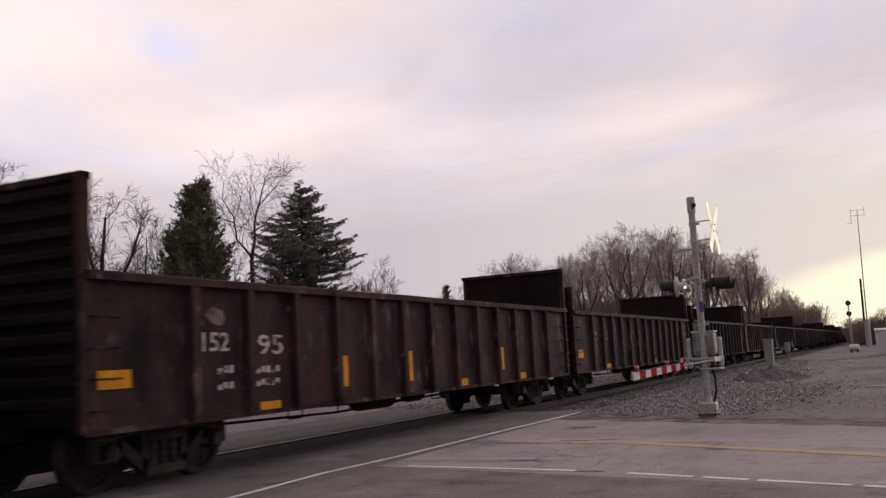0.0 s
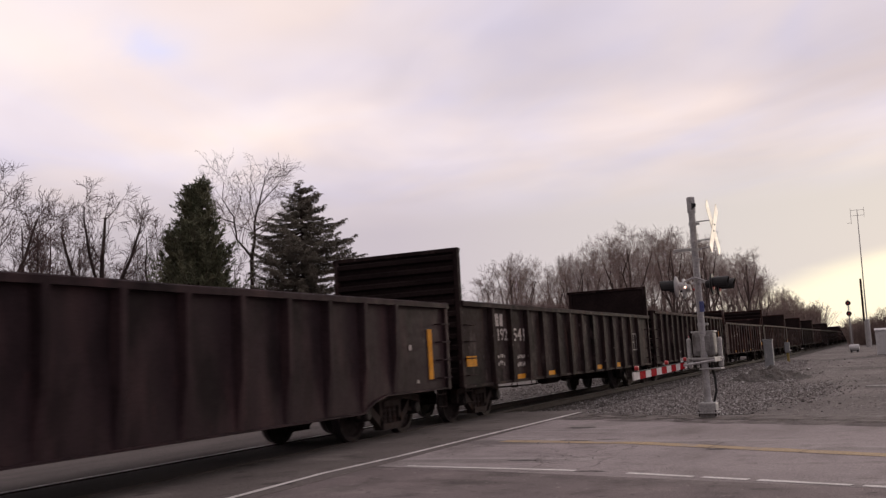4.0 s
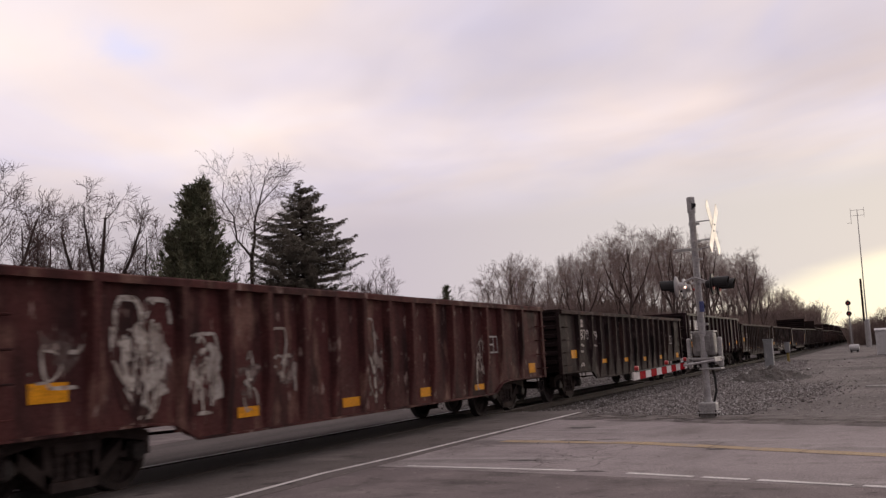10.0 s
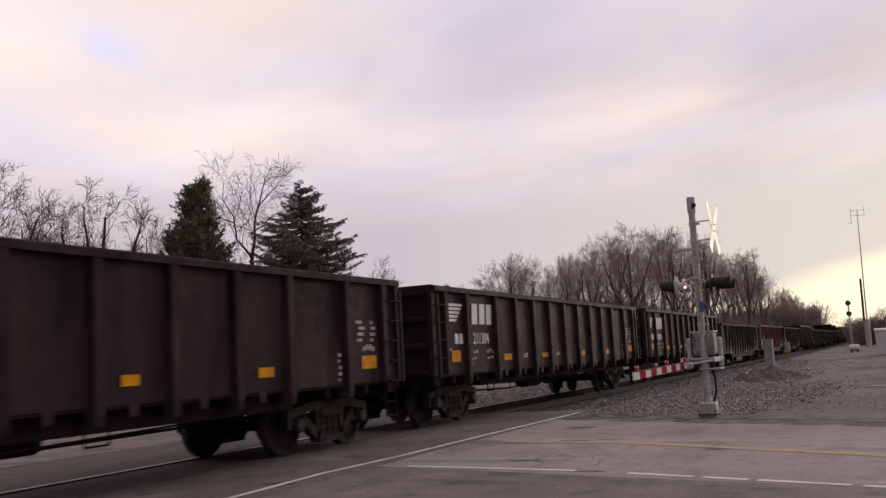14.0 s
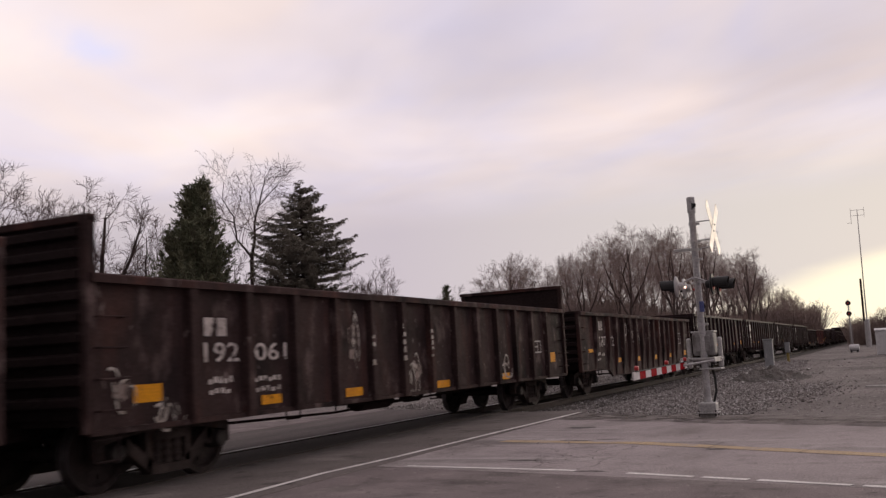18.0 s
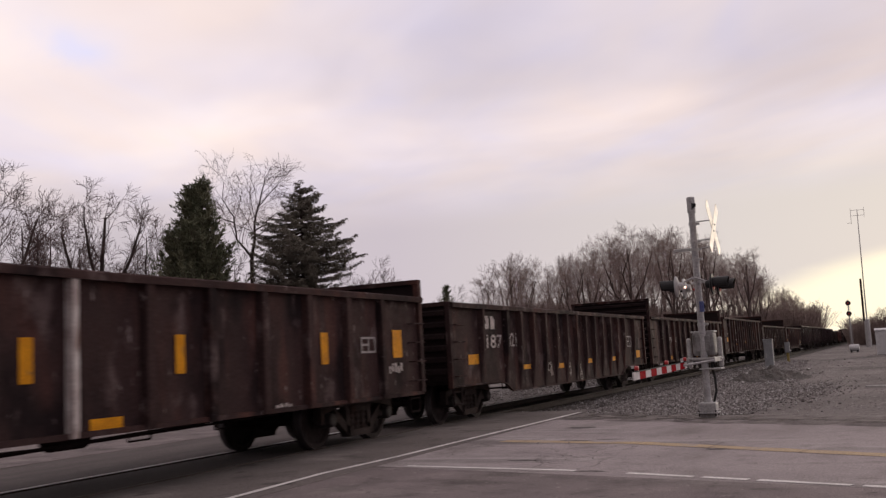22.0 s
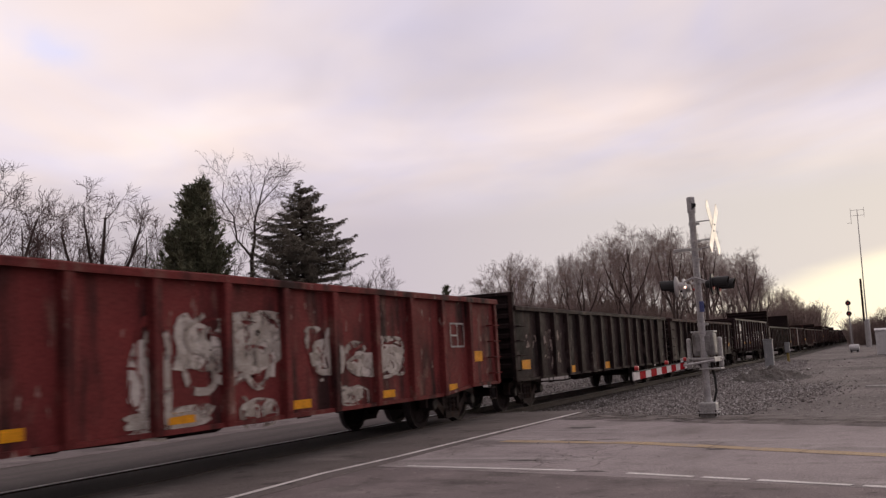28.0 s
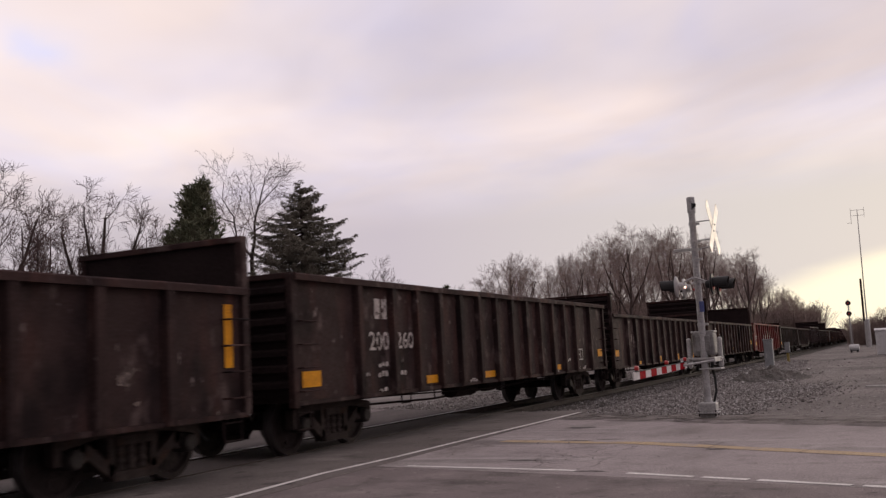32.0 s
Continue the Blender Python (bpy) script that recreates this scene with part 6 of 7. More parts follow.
MARKS["A2"] = {
    "Y": [(3.21, 0.94, 0.16, 0.48), (6.45, 0.99, 0.17, 0.47), (9.66, 0.98, 0.2, 0.49), (12.85, 1.02, 0.18, 0.45), (15.54, 1.07, 0.23, 0.93), (3.43, 0.7, 0.49, 0.15), (11.95, 0.77, 0.31, 0.1), (13.96, 0.78, 0.35, 0.11)],
    "gD": [(6.62, 1.07, 0.58, 0.67)],
    "gU": [(7.65, 1.05, 0.63, 0.78)],
    "gF": [(8.73, 0.98, 0.5, 0.86)],
    "gS": [(9.77, 0.96, 0.55, 0.9)],
    "P": [(3.37, 1.74, 0.43, 0.27)],
    "B": [(4.42, 1.06, 0.26, 0.09), (4.76, 1.05, 0.25, 0.09), (3.4, 1.22, 0.31, 0.08), (3.4, 1.08, 0.31, 0.08), (4.63, 0.78, 0.23, 0.09)],
}
MARKS["A3"] = {
    "Y": [(0.24, 1.15, 0.54, 0.22), (3.18, 0.74, 0.51, 0.12), (5.45, 0.71, 0.5, 0.12), (9.92, 0.68, 0.55, 0.14), (12.12, 0.67, 0.62, 0.15)],
    "N": [(1.96, 2.01, 0.49, 0.28)],
    "t192": [(2.12, 1.68, 0.59, 0.28)],
    "t541": [(3.16, 1.67, 0.77, 0.3)],
    "B": [(2, 1.29, 0.45, 0.1), (1.99, 1.12, 0.45, 0.12), (3.24, 1.25, 0.53, 0.11), (3.22, 1.06, 0.53, 0.13)],
    "L": [(14.43, 1.28, 0.75, 0.58)],
}
MARKS["A4"] = {
    "Y": [(16.24, 0.97, 0.19, 0.95), (0.3, 1.16, 0.39, 0.73), (4.52, 0.85, 0.52, 0.19)],
    "B": [(15.45, 1.53, 0.15, 0.16), (15.72, 0.92, 0.14, 0.1)],
}
MARKS["B"] = {
    "Y": [(0.6, 1.03, 0.5, 0.21), (4.12, 1.01, 0.44, 0.11), (6.34, 0.99, 0.41, 0.12), (9.6, 0.98, 0.45, 0.13), (11.79, 0.99, 0.36, 0.12), (15.17, 0.96, 0.45, 0.31)],
    "N": [(1.96, 1.77, 0.56, 0.23)],
    "t1054": [(1.93, 1.48, 0.66, 0.21)],
    "B": [(3.55, 1.32, 0.18, 0.11), (1.96, 1.1, 0.42, 0.08), (1.95, 0.95, 0.37, 0.08), (3.09, 1.08, 0.5, 0.09), (3.09, 0.94, 0.5, 0.08)],
    "G": [(4.16, 0.5, 3.08, 1.62), (7.32, 0.5, 1, 1.1), (8.44, 0.5, 2.99, 1.45)],
    "P": [(0.67, 0.94, 0.81, 0.84)],
}
MARKS["C"] = {
    "gI": [(10.25, 1.36, 0.39, 0.53)],
    "gL": [(11.18, 1.34, 0.34, 0.52), (12.12, 1.35, 0.37, 0.56)],
    "gY": [(12.94, 1.44, 0.44, 0.51)],
    "g!": [(13.81, 1.44, 0.25, 0.59)],
    "Y": [(11.92, 0.88, 0.51, 0.15), (15.06, 0.79, 0.51, 0.25), (0.86, 1.4, 0.52, 0.23), (3.99, 0.91, 0.41, 0.13), (7.61, 0.86, 0.43, 0.15), (8.53, 0.86, 0.39, 0.17), (12.09, 0.85, 0.46, 0.15)],
    "L": [(14.13, 1.56, 0.54, 0.32)],
    "N": [(1.78, 2.01, 0.65, 0.24)],
    "t187": [(1.79, 1.61, 1.05, 0.28)],
    "t810": [(3.11, 1.6, 0.6, 0.32)],
    "B": [(1.71, 0.94, 0.45, 0.12), (1.7, 0.79, 0.45, 0.1), (3.14, 0.95, 0.48, 0.1), (3.12, 0.77, 0.48, 0.13)],
}
MARKS["E"] = {
    "Y": [(0.98, 1.16, 0.51, 0.23), (4.04, 0.95, 0.51, 0.12), (6.81, 0.92, 0.47, 0.13), (9.55, 0.88, 0.38, 0.14), (12.27, 0.89, 0.37, 0.14), (15.41, 0.87, 0.48, 0.19)],
    "N": [(1.7, 2.04, 0.53, 0.21)],
    "t1870": [(1.73, 1.67, 1.07, 0.3)],
    "t79": [(3.12, 1.66, 0.55, 0.26)],
    "B": [(1.8, 1.47, 0.47, 0.1), (1.79, 1.29, 0.39, 0.09), (3.2, 1.45, 0.45, 0.08), (1.82, 0.9, 0.37, 0.13)],
    "L": [(14.63, 1.45, 0.5, 0.32)],
}
MARKS["F"] = {
    "Y": [(0.75, 1.11, 0.52, 0.21), (4.13, 0.71, 0.47, 0.14), (6.81, 0.66, 0.53, 0.15), (9.61, 0.66, 0.43, 0.17), (12.15, 0.65, 0.49, 0.12), (15.52, 0.89, 0.45, 0.23)],
    "G": [(1.9, 0.86, 0.97, 1.38), (3.17, 0.83, 0.72, 1)],
    "P": [(4.12, 0.88, 0.63, 0.57), (4.97, 0.95, 0.64, 0.81), (7.61, 0.6, 0.69, 1.34), (12.33, 0.77, 0.41, 1.08), (0.82, 1.36, 0.67, 0.59)],
    "L": [(13.24, 1.41, 0.51, 0.38)],
}
MARKS["G"] = {
    "Y": [(3.87, 0.84, 0.16, 0.47), (6.08, 0.96, 0.15, 0.38), (8.32, 0.84, 0.2, 0.47), (10.53, 0.84, 0.17, 0.48), (12.74, 0.72, 0.22, 0.56), (3.16, 0.75, 0.49, 0.13), (6.19, 0.66, 0.41, 0.14), (9.52, 0.71, 0.45, 0.13), (12.8, 0.71, 0.47, 0.16)],
    "O": [(4.14, 0.49, 0.73, 1.27), (5.03, 0.53, 0.97, 1.44), (6.09, 0.63, 0.84, 1.35), (7.2, 0.5, 0.68, 1.04), (8.44, 1.22, 0.76, 0.62)],
    "P": [(2.17, 1.33, 0.42, 0.79)],
    "B": [(3.47, 1.31, 0.13, 0.1), (3.12, 1.06, 0.42, 0.07), (3.12, 0.94, 0.42, 0.07), (7.54, 1.71, 0.42, 0.15), (11.94, 1.14, 0.2, 0.11)],
    "L": [(13.91, 1.32, 0.75, 0.39)],
}
MARKS["H"] = {
    "Y": [(0.87, 1.27, 0.43, 0.23), (3.73, 1.24, 0.49, 0.14), (6.44, 1.25, 0.48, 0.11), (9.85, 1.23, 0.29, 0.13), (12.43, 1.22, 0.36, 0.14), (15.28, 1.25, 0.49, 0.22)],
    "B": [(5, 1.26, 0.32, 0.13), (0.56, 1.48, 0.22, 0.08), (1.99, 1.42, 0.28, 0.09), (2.84, 1.42, 0.4, 0.1), (2.92, 1.29, 0.37, 0.07), (1.95, 1.29, 0.31, 0.07), (7.52, 1.26, 0.29, 0.14), (1.81, 0.9, 0.11, 0.49), (15.14, 1.7, 0.32, 0.4), (15.57, 1.7, 0.22, 0.4)],
    "K": [(0.85, 2.07, 0.65, 0.39)],
    "J": [(1.97, 2.04, 1.12, 0.44)],
    "N": [(1.17, 1.63, 0.42, 0.21)],
    "t211019": [(2.01, 1.62, 0.85, 0.24)],
}
MARKS["K"] = {
    "Y": [(0.83, 1.29, 0.51, 0.1), (4.07, 0.92, 0.47, 0.15), (6.77, 0.9, 0.46, 0.16), (9.52, 0.9, 0.45, 0.16), (12.1, 0.92, 0.51, 0.15), (15.27, 0.94, 0.54, 0.2)],
    "N": [(2.09, 1.95, 0.45, 0.28)],
    "t187": [(2.09, 1.45, 0.74, 0.32)],
    "t72": [(3.18, 1.46, 0.61, 0.31)],
    "P": [(5.06, 1.64, 0.57, 0.52), (5.92, 1.63, 0.6, 0.54), (6.89, 1.62, 0.49, 0.57), (8.63, 1.6, 0.58, 0.62), (10.32, 1.65, 0.56, 0.6), (11.39, 1.65, 0.49, 0.62)],
    "B": [(1.8, 1.18, 0.34, 0.11), (2.26, 1.16, 0.36, 0.11), (1.79, 1.03, 0.31, 0.09)],
    "L": [(14.14, 1.43, 0.65, 0.46)],
}
MARKS["L"] = {
    "Y": [(0.68, 1.03, 0.47, 0.21), (3.13, 0.85, 0.47, 0.13), (5.37, 0.82, 0.54, 0.14), (8.77, 0.79, 0.57, 0.14), (12.12, 0.81, 0.53, 0.14), (15.56, 1.11, 0.46, 0.25)],
    "N": [(1.94, 1.8, 0.49, 0.24)],
    "t192": [(1.93, 1.46, 0.72, 0.26)],
    "t061": [(3, 1.46, 0.76, 0.25)],
    "B": [(2.01, 1.18, 0.52, 0.11), (2.02, 1.05, 0.46, 0.09), (2.98, 1.17, 0.64, 0.09), (3.01, 1.03, 0.6, 0.09)],
    "P": [(0.31, 1.04, 0.35, 0.28), (0.97, 0.72, 0.54, 0.23), (7.67, 0.81, 0.51, 0.57), (12.06, 0.95, 0.71, 0.38), (5.47, 1.29, 0.45, 0.78)],
    "L": [(14.44, 1.36, 0.51, 0.31)],
}
MARKS["M"] = {
    "Y": [(1.11, 1.43, 0.45, 0.22), (4.39, 1.18, 0.48, 0.13), (8.41, 1.32, 0.49, 0.12), (12.38, 1.34, 0.56, 0.15), (15.71, 1.39, 0.51, 0.24)],
    "N": [(4.52, 1.84, 0.42, 0.25)],
    "t194": [(4.51, 1.34, 0.41, 0.27)],
    "t040": [(5.27, 1.36, 0.56, 0.24)],
    "B": [(4.46, 1.06, 0.41, 0.09), (4.45, 0.92, 0.41, 0.07), (5.31, 1.03, 0.4, 0.09), (5.31, 0.89, 0.4, 0.09), (1.14, 0.9, 0.3, 0.12), (1.78, 0.89, 0.2, 0.15)],
    "P": [(1.17, 1.55, 0.63, 0.81), (7.65, 0.78, 0.64, 0.5), (6.47, 1.32, 1.23, 0.52)],
}
MARKS["N"] = {
    "Y": [(3.3, 0.82, 0.5, 0.13), (8.93, 0.79, 0.54, 0.14), (12.52, 0.8, 0.39, 0.13), (15.82, 1.13, 0.47, 0.25)],
    "t199": [(3.24, 1.48, 0.61, 0.25)],
    "t52": [(4.34, 1.5, 0.48, 0.19)],
    "B": [(14.75, 1.54, 0.55, 0.1), (14.72, 1.35, 0.55, 0.12)],
}
MARKS["O"] = {
    "Y": [(6.75, 0.93, 0.5, 0.13), (9.49, 0.99, 0.5, 0.13), (12.24, 0.99, 0.47, 0.13), (15.54, 1.02, 0.54, 0.25), (0.88, 1.19, 0.54, 0.21), (4.17, 0.99, 0.48, 0.11), (6.86, 0.88, 0.34, 0.22), (9.52, 1, 0.47, 0.16)],
    "L": [(14.35, 1.41, 0.55, 0.36)],
    "P": [(5.97, 0.73, 0.42, 0.35), (8.73, 0.58, 0.26, 0.26), (6.78, 1.64, 0.31, 0.49), (7.68, 0.81, 0.2, 0.27)],
    "N": [(1.86, 1.94, 0.63, 0.29)],
    "t187": [(1.93, 1.52, 0.91, 0.3)],
    "t821": [(3.16, 1.54, 0.59, 0.32)],
}
MARKS["P"] = {
    "Y": [(7.94, 1.32, 0.17, 0.47), (10.24, 1.34, 0.17, 0.48), (13.53, 1.36, 0.2, 0.49), (15.87, 1.41, 0.34, 0.49), (8.86, 0.67, 0.48, 0.13), (0.3, 1.03, 0.53, 0.23)],
    "L": [(14.76, 1.51, 0.48, 0.27)],
    "B": [(12.3, 0.75, 0.42, 0.08), (15.7, 1.14, 0.53, 0.2)],
    "P": [(0.87, 1.63, 0.47, 0.47), (4.11, 1.72, 1.33, 0.5)],
}
MARKS["Q"] = {
    "Y": [(0.17, 1, 0.49, 0.24), (3.18, 0.82, 0.47, 0.12), (6.54, 0.77, 0.49, 0.13), (9.93, 0.78, 0.47, 0.14), (13.4, 0.8, 0.55, 0.13)],
    "N": [(2.24, 1.99, 0.43, 0.3)],
    "t192": [(2.24, 1.62, 0.47, 0.3)],
    "t53": [(3.28, 1.57, 0.6, 0.3)],
    "B": [(2.12, 1.32, 0.51, 0.11), (2.1, 1.09, 0.46, 0.11), (3.14, 1.32, 0.64, 0.1), (3.12, 1.11, 0.59, 0.1)],
    "G": [(6.76, 1.85, 1.49, 0.36), (8.49, 1.55, 1.31, 0.64)],
    "P": [(0.71, 1.29, 0.73, 0.93)],
}
MARKS["R"] = {
    "g18": [(14.03, 1.41, 0.79, 0.65)],
    "gh": [(4.77, 1.39, 0.81, 0.86)],
    "gi": [(6.17, 1.35, 0.57, 0.91)],
    "gc": [(7.44, 1.33, 0.56, 0.69), (8.64, 1.4, 0.6, 0.63)],
    "gu": [(9.78, 1.47, 0.95, 0.62)],
    "gp": [(10.95, 1.05, 0.89, 1.01)],
}
MARKS["S"] = {
    "Y": [(7.12, 0.94, 0.26, 0.12), (9.58, 0.81, 0.52, 0.14), (12.31, 0.93, 0.47, 0.13), (15.5, 1.16, 0.42, 0.21)],
    "L": [(14.5, 1.36, 0.52, 0.33)],
    "P": [(7.74, 0.58, 0.61, 0.38), (8.73, 0.55, 0.4, 0.45), (8.92, 1.28, 0.28, 0.36)],
}
MARKS["T"] = {
    "Y": [(3.92, 0.76, 0.3, 0.13), (6.31, 0.73, 0.48, 0.14), (8.89, 0.73, 0.52, 0.13), (11.52, 0.73, 0.51, 0.13), (14.11, 0.64, 0.5, 0.13), (15.69, 1.25, 0.46, 0.22), (1.05, 1.09, 0.44, 0.25)],
    "G": [(5.54, 0.85, 0.79, 1.18), (6.33, 1.1, 2.36, 1), (9.36, 1.23, 1.06, 0.66), (10.5, 1.08, 1.97, 0.67)],
    "P": [(5.31, 0.48, 2.29, 0.3), (7.61, 0.52, 1.03, 0.31), (10.02, 0.57, 1.06, 0.36)],
    "L": [(14.55, 1.56, 0.68, 0.5)],
    "N": [(2.1, 1.88, 0.64, 0.31)],
    "t578": [(0.94, 1.44, 0.79, 0.3)],
    "t58": [(2.21, 1.45, 0.76, 0.29)],
}
MARKS["U"] = {
    "Y": [(0.48, 0.98, 0.59, 0.23), (4.21, 0.64, 0.52, 0.2), (7.55, 0.64, 0.78, 0.21)],
    "P": [(0.78, 1.44, 0.82, 0.42), (1.95, 0.54, 1.86, 1.39)],
}
MARKS["W"] = {
    "Y": [(7.71, 0.96, 0.5, 0.13), (11.07, 0.96, 0.51, 0.13), (14.5, 0.99, 0.52, 0.13), (16.39, 1.2, 0.45, 0.23), (0.16, 1.17, 0.54, 0.23), (4.29, 0.96, 0.44, 0.14), (7.61, 0.91, 0.53, 0.16)],
    "L": [(14.62, 1.18, 0.44, 0.3)],
    "N": [(2.07, 1.91, 0.52, 0.28)],
    "t192": [(2.02, 1.57, 0.61, 0.28)],
    "t582": [(3.12, 1.56, 0.68, 0.29)],
    "B": [(2.13, 1.37, 0.52, 0.12), (2.09, 1.13, 0.52, 0.12), (3.07, 1.35, 0.57, 0.13), (3.04, 1.12, 0.57, 0.12)],
}
MARKS["X"] = {
    "Y": [(10.11, 0.71, 0.49, 0.24), (13.46, 0.73, 0.52, 0.23), (15.77, 0.85, 0.4, 0.19), (0.15, 1.11, 0.55, 0.23), (0.12, 0.86, 0.49, 0.1), (3.09, 0.7, 0.59, 0.12), (6.5, 0.7, 0.55, 0.23), (9.9, 0.69, 0.57, 0.24)],
    "L": [(14.75, 1.21, 0.54, 0.31)],
    "P": [(9.3, 0.7, 0.15, 0.26), (15.73, 0.81, 0.57, 0.66), (1.93, 2.11, 0.55, 0.21), (1.97, 1.3, 1.65, 0.55)],
}
MARKS["Y"] = {
    "Y": [(12.01, 0.89, 0.48, 0.14), (16.2, 1.16, 0.47, 0.22), (0.22, 1.03, 0.51, 0.24), (4.4, 0.9, 0.47, 0.15), (7.59, 0.89, 0.57, 0.14), (11.66, 0.87, 0.6, 0.15), (15.85, 1.15, 0.56, 0.2)],
    "L": [(14.16, 1.1, 0.47, 0.32)],
    "B": [(12.15, 0.82, 0.24, 0.08), (14.09, 0.82, 0.23, 0.09), (14.6, 0.82, 0.3, 0.11), (13.2, 1.08, 0.27, 0.1), (1.94, 1.12, 0.28, 0.09), (2.55, 1.09, 0.36, 0.12), (2.57, 1.26, 0.37, 0.1), (3.23, 1.09, 0.37, 0.1), (2.58, 0.82, 0.3, 0.1), (6.51, 0.78, 0.42, 0.09)],
    "N": [(2.52, 2.09, 0.47, 0.35)],
    "t200": [(2.33, 1.55, 0.69, 0.32)],
    "t260": [(3.36, 1.57, 0.65, 0.3)],
}
MARKS["Z"] = {
    "Y": [(13.04, 1.29, 0.14, 0.49), (16.52, 1.38, 0.17, 0.84)],
    "P": [(14.53, 1.19, 0.53, 0.32), (14.82, 0.99, 0.18, 0.06)],
}


# lettering of the tall cars, which are all painted alike
TALL_MARKS = {k: v for k, v in MARKS["H"].items() if not k.startswith("t")}
TALL_MARKS["B"] = TALL_MARKS["B"] + [(15.33, 1.54, 0.42, 0.13), (14.62, 0.82, 0.12, 0.5)]
MARKS["L"]["V"] = [(6.20, 1.30, 0.14, 0.75), (7.33, 1.35, 0.14, 0.72), (8.47, 1.40, 0.12, 0.55)]
MARKS["T"]["V"] = [(9.60, 1.10, 0.12, 0.6)]


def gondola(key, kind, colour, left, right, raise_l=0.0, raise_r=0.0, label="", marks=None, near=True, cap=None, white_rib=None, top=None, first=None):
    """One car, its origin on the railhead under its middle; left and right: where its ends stand along the train."""
    L = right - left
    root = anchor("gondola_car")
    tagged(root, label, "railway car", "train cars")
    top, line, ribs = top or TOP[kind], sill_line(kind, L), rib_places(kind, L, first)
    Lr = round(L, 2)
    flip = Matrix.Rotation(math.pi, 4, "Z")
    sheet_me = shared(("sheet", kind, Lr, colour, top), lambda: side_sheet(kind, L, colour, top))
    chord_me = shared(("chord", Lr, cap or colour, top), lambda: top_chord(L, cap or colour, top))
    sides = (Matrix.Identity(4), flip)
    for m in sides:
        part("side_sheet", sheet_me, None, root).matrix_basis = m
        part("top_chord", chord_me, None, root, "rust-brown top chord").matrix_basis = m
        if kind != "tall":
            part("bottom_flange", shared(("flange", kind, Lr, colour), lambda: bottom_flange(kind, L, colour)), None, root).matrix_basis = m
    for m in (sides if near else sides[:1]):
        for x in ribs:
            z0 = line(x) - (0.0 if kind != "tall" else (0.2 if 1 < x < L - 1 else 0.0))
            rm = shared(("rib", round(z0, 2), top, colour, kind in ("belly", "swag")), lambda: rib(z0, top - 0.09, colour, kind in ("belly", "swag")))
            if white_rib is not None and abs(x - white_rib) < 0.5 and m is sides[0]:
                rm = shared(("rib", "white"), lambda: rib(z0, top - 0.09, "red", False, 0.62))
                rm.materials.clear()
                rm.materials.append(M_WHITE_RIB)
            part("rib", rm, None, root).matrix_basis = m @ Matrix.Translation((x - L / 2, 0, 0))
    # ends: walls and ribs in paint darkened for the shade between cars
    for sgn, up in ((-1, raise_l), (1, raise_r)):
        z1 = max(up, top) - 0.02
        m = Matrix.Translation((sgn * (L / 2 - 0.02), 0, 0))
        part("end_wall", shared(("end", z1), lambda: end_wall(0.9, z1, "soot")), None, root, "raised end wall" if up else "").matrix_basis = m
        em = Matrix.Translation((sgn * L / 2, 0, 0)) @ (Matrix.Identity(4) if sgn > 0 else flip)
        if near:
            z = 1.08
            while z < z1 - 0.1:
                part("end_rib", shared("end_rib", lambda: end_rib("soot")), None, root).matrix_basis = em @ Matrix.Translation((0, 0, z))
                z += 0.235 if kind != "tall" else 0.52
        if near and kind == "tall":
            def plate():
                bm = bmesh.new()
                box(bm, 0.078, 0.084, -PANEL + 0.10, -PANEL + 0.42, 1.34, 1.46)
                return mesh_of("end_plate", bm, M_LABEL)
            part("end_plate", shared("end_plate", plate), None, root, "small grimy white data plate").matrix_basis = em
        for sy in (-1, 1):
            pm = shared(("post", z1, kind, colour, sy), lambda: end_post(0.74 if kind != "tall" else 1.0, z1 + 0.015, colour))
            part("end_post", pm, None, root).matrix_basis = Matrix.Translation((sgn * (L / 2 - 0.02), sy * (PANEL + (0.06 if sy < 0 else 0.0)) + (0.085 if sy < 0 else 0), 0)) @ (Matrix.Identity(4) if sgn > 0 else Matrix.Scale(-1, 4, (1, 0, 0)))
        def cap_mesh():
            bm = bmesh.new()
            rounded(bm, -0.07, 0.09, -PANEL - 0.06, PANEL + 0.06, z1 - 0.06, z1 + 0.03, 0.012)
            return mesh_of("end_cap", bm, STEEL["umber" if colour in ("brown", "umber") else colour])
        part("end_cap", shared(("endcap", z1, colour), cap_mesh), None, root).matrix_basis = Matrix.Translation((sgn * (L / 2 - 0.02), 0, 0))
        part("coupler", shared("coupler", coupler), None, root).matrix_basis = Matrix.Translation((sgn * L / 2, 0, 0)) @ (Matrix.Identity(4) if sgn > 0 else flip)

    # floor and underframe
    def floor_mesh():
        bm = bmesh.new()
        box(bm, -L / 2 + 0.05, L / 2 - 0.05, -PANEL + 0.02, PANEL - 0.02, 0.98, 1.04)
        for x in range(-6, 7):
            box(bm, x * 1.2 - 0.05, x * 1.2 + 0.05, -PANEL + 0.03, PANEL - 0.03, 0.84, 0.98)
        return mesh_of("floor", bm, M_UNDER)

    def sill_mesh():
        bm = bmesh.new()
        box(bm, -L / 2 + 0.02, L / 2 - 0.02, -0.2, 0.2, 0.66, 0.98)
        for s in (-1, 1):
            box(bm, s * (L / 2 - 1.7) - 0.22, s * (L / 2 - 1.7) + 0.22, -1.42, 1.42, 0.80, 0.98)
            box(bm, s * (L / 2 - 0.2) - 0.16, s * (L / 2 - 0.2) + 0.16, -1.42, 1.42, 0.82, 0.98)
        return mesh_of("centre_sill", bm, M_UNDER)

    part("floor", shared(("floor", Lr), floor_mesh), None, root)
    part("centre_sill", shared(("sill", Lr), sill_mesh), None, root)
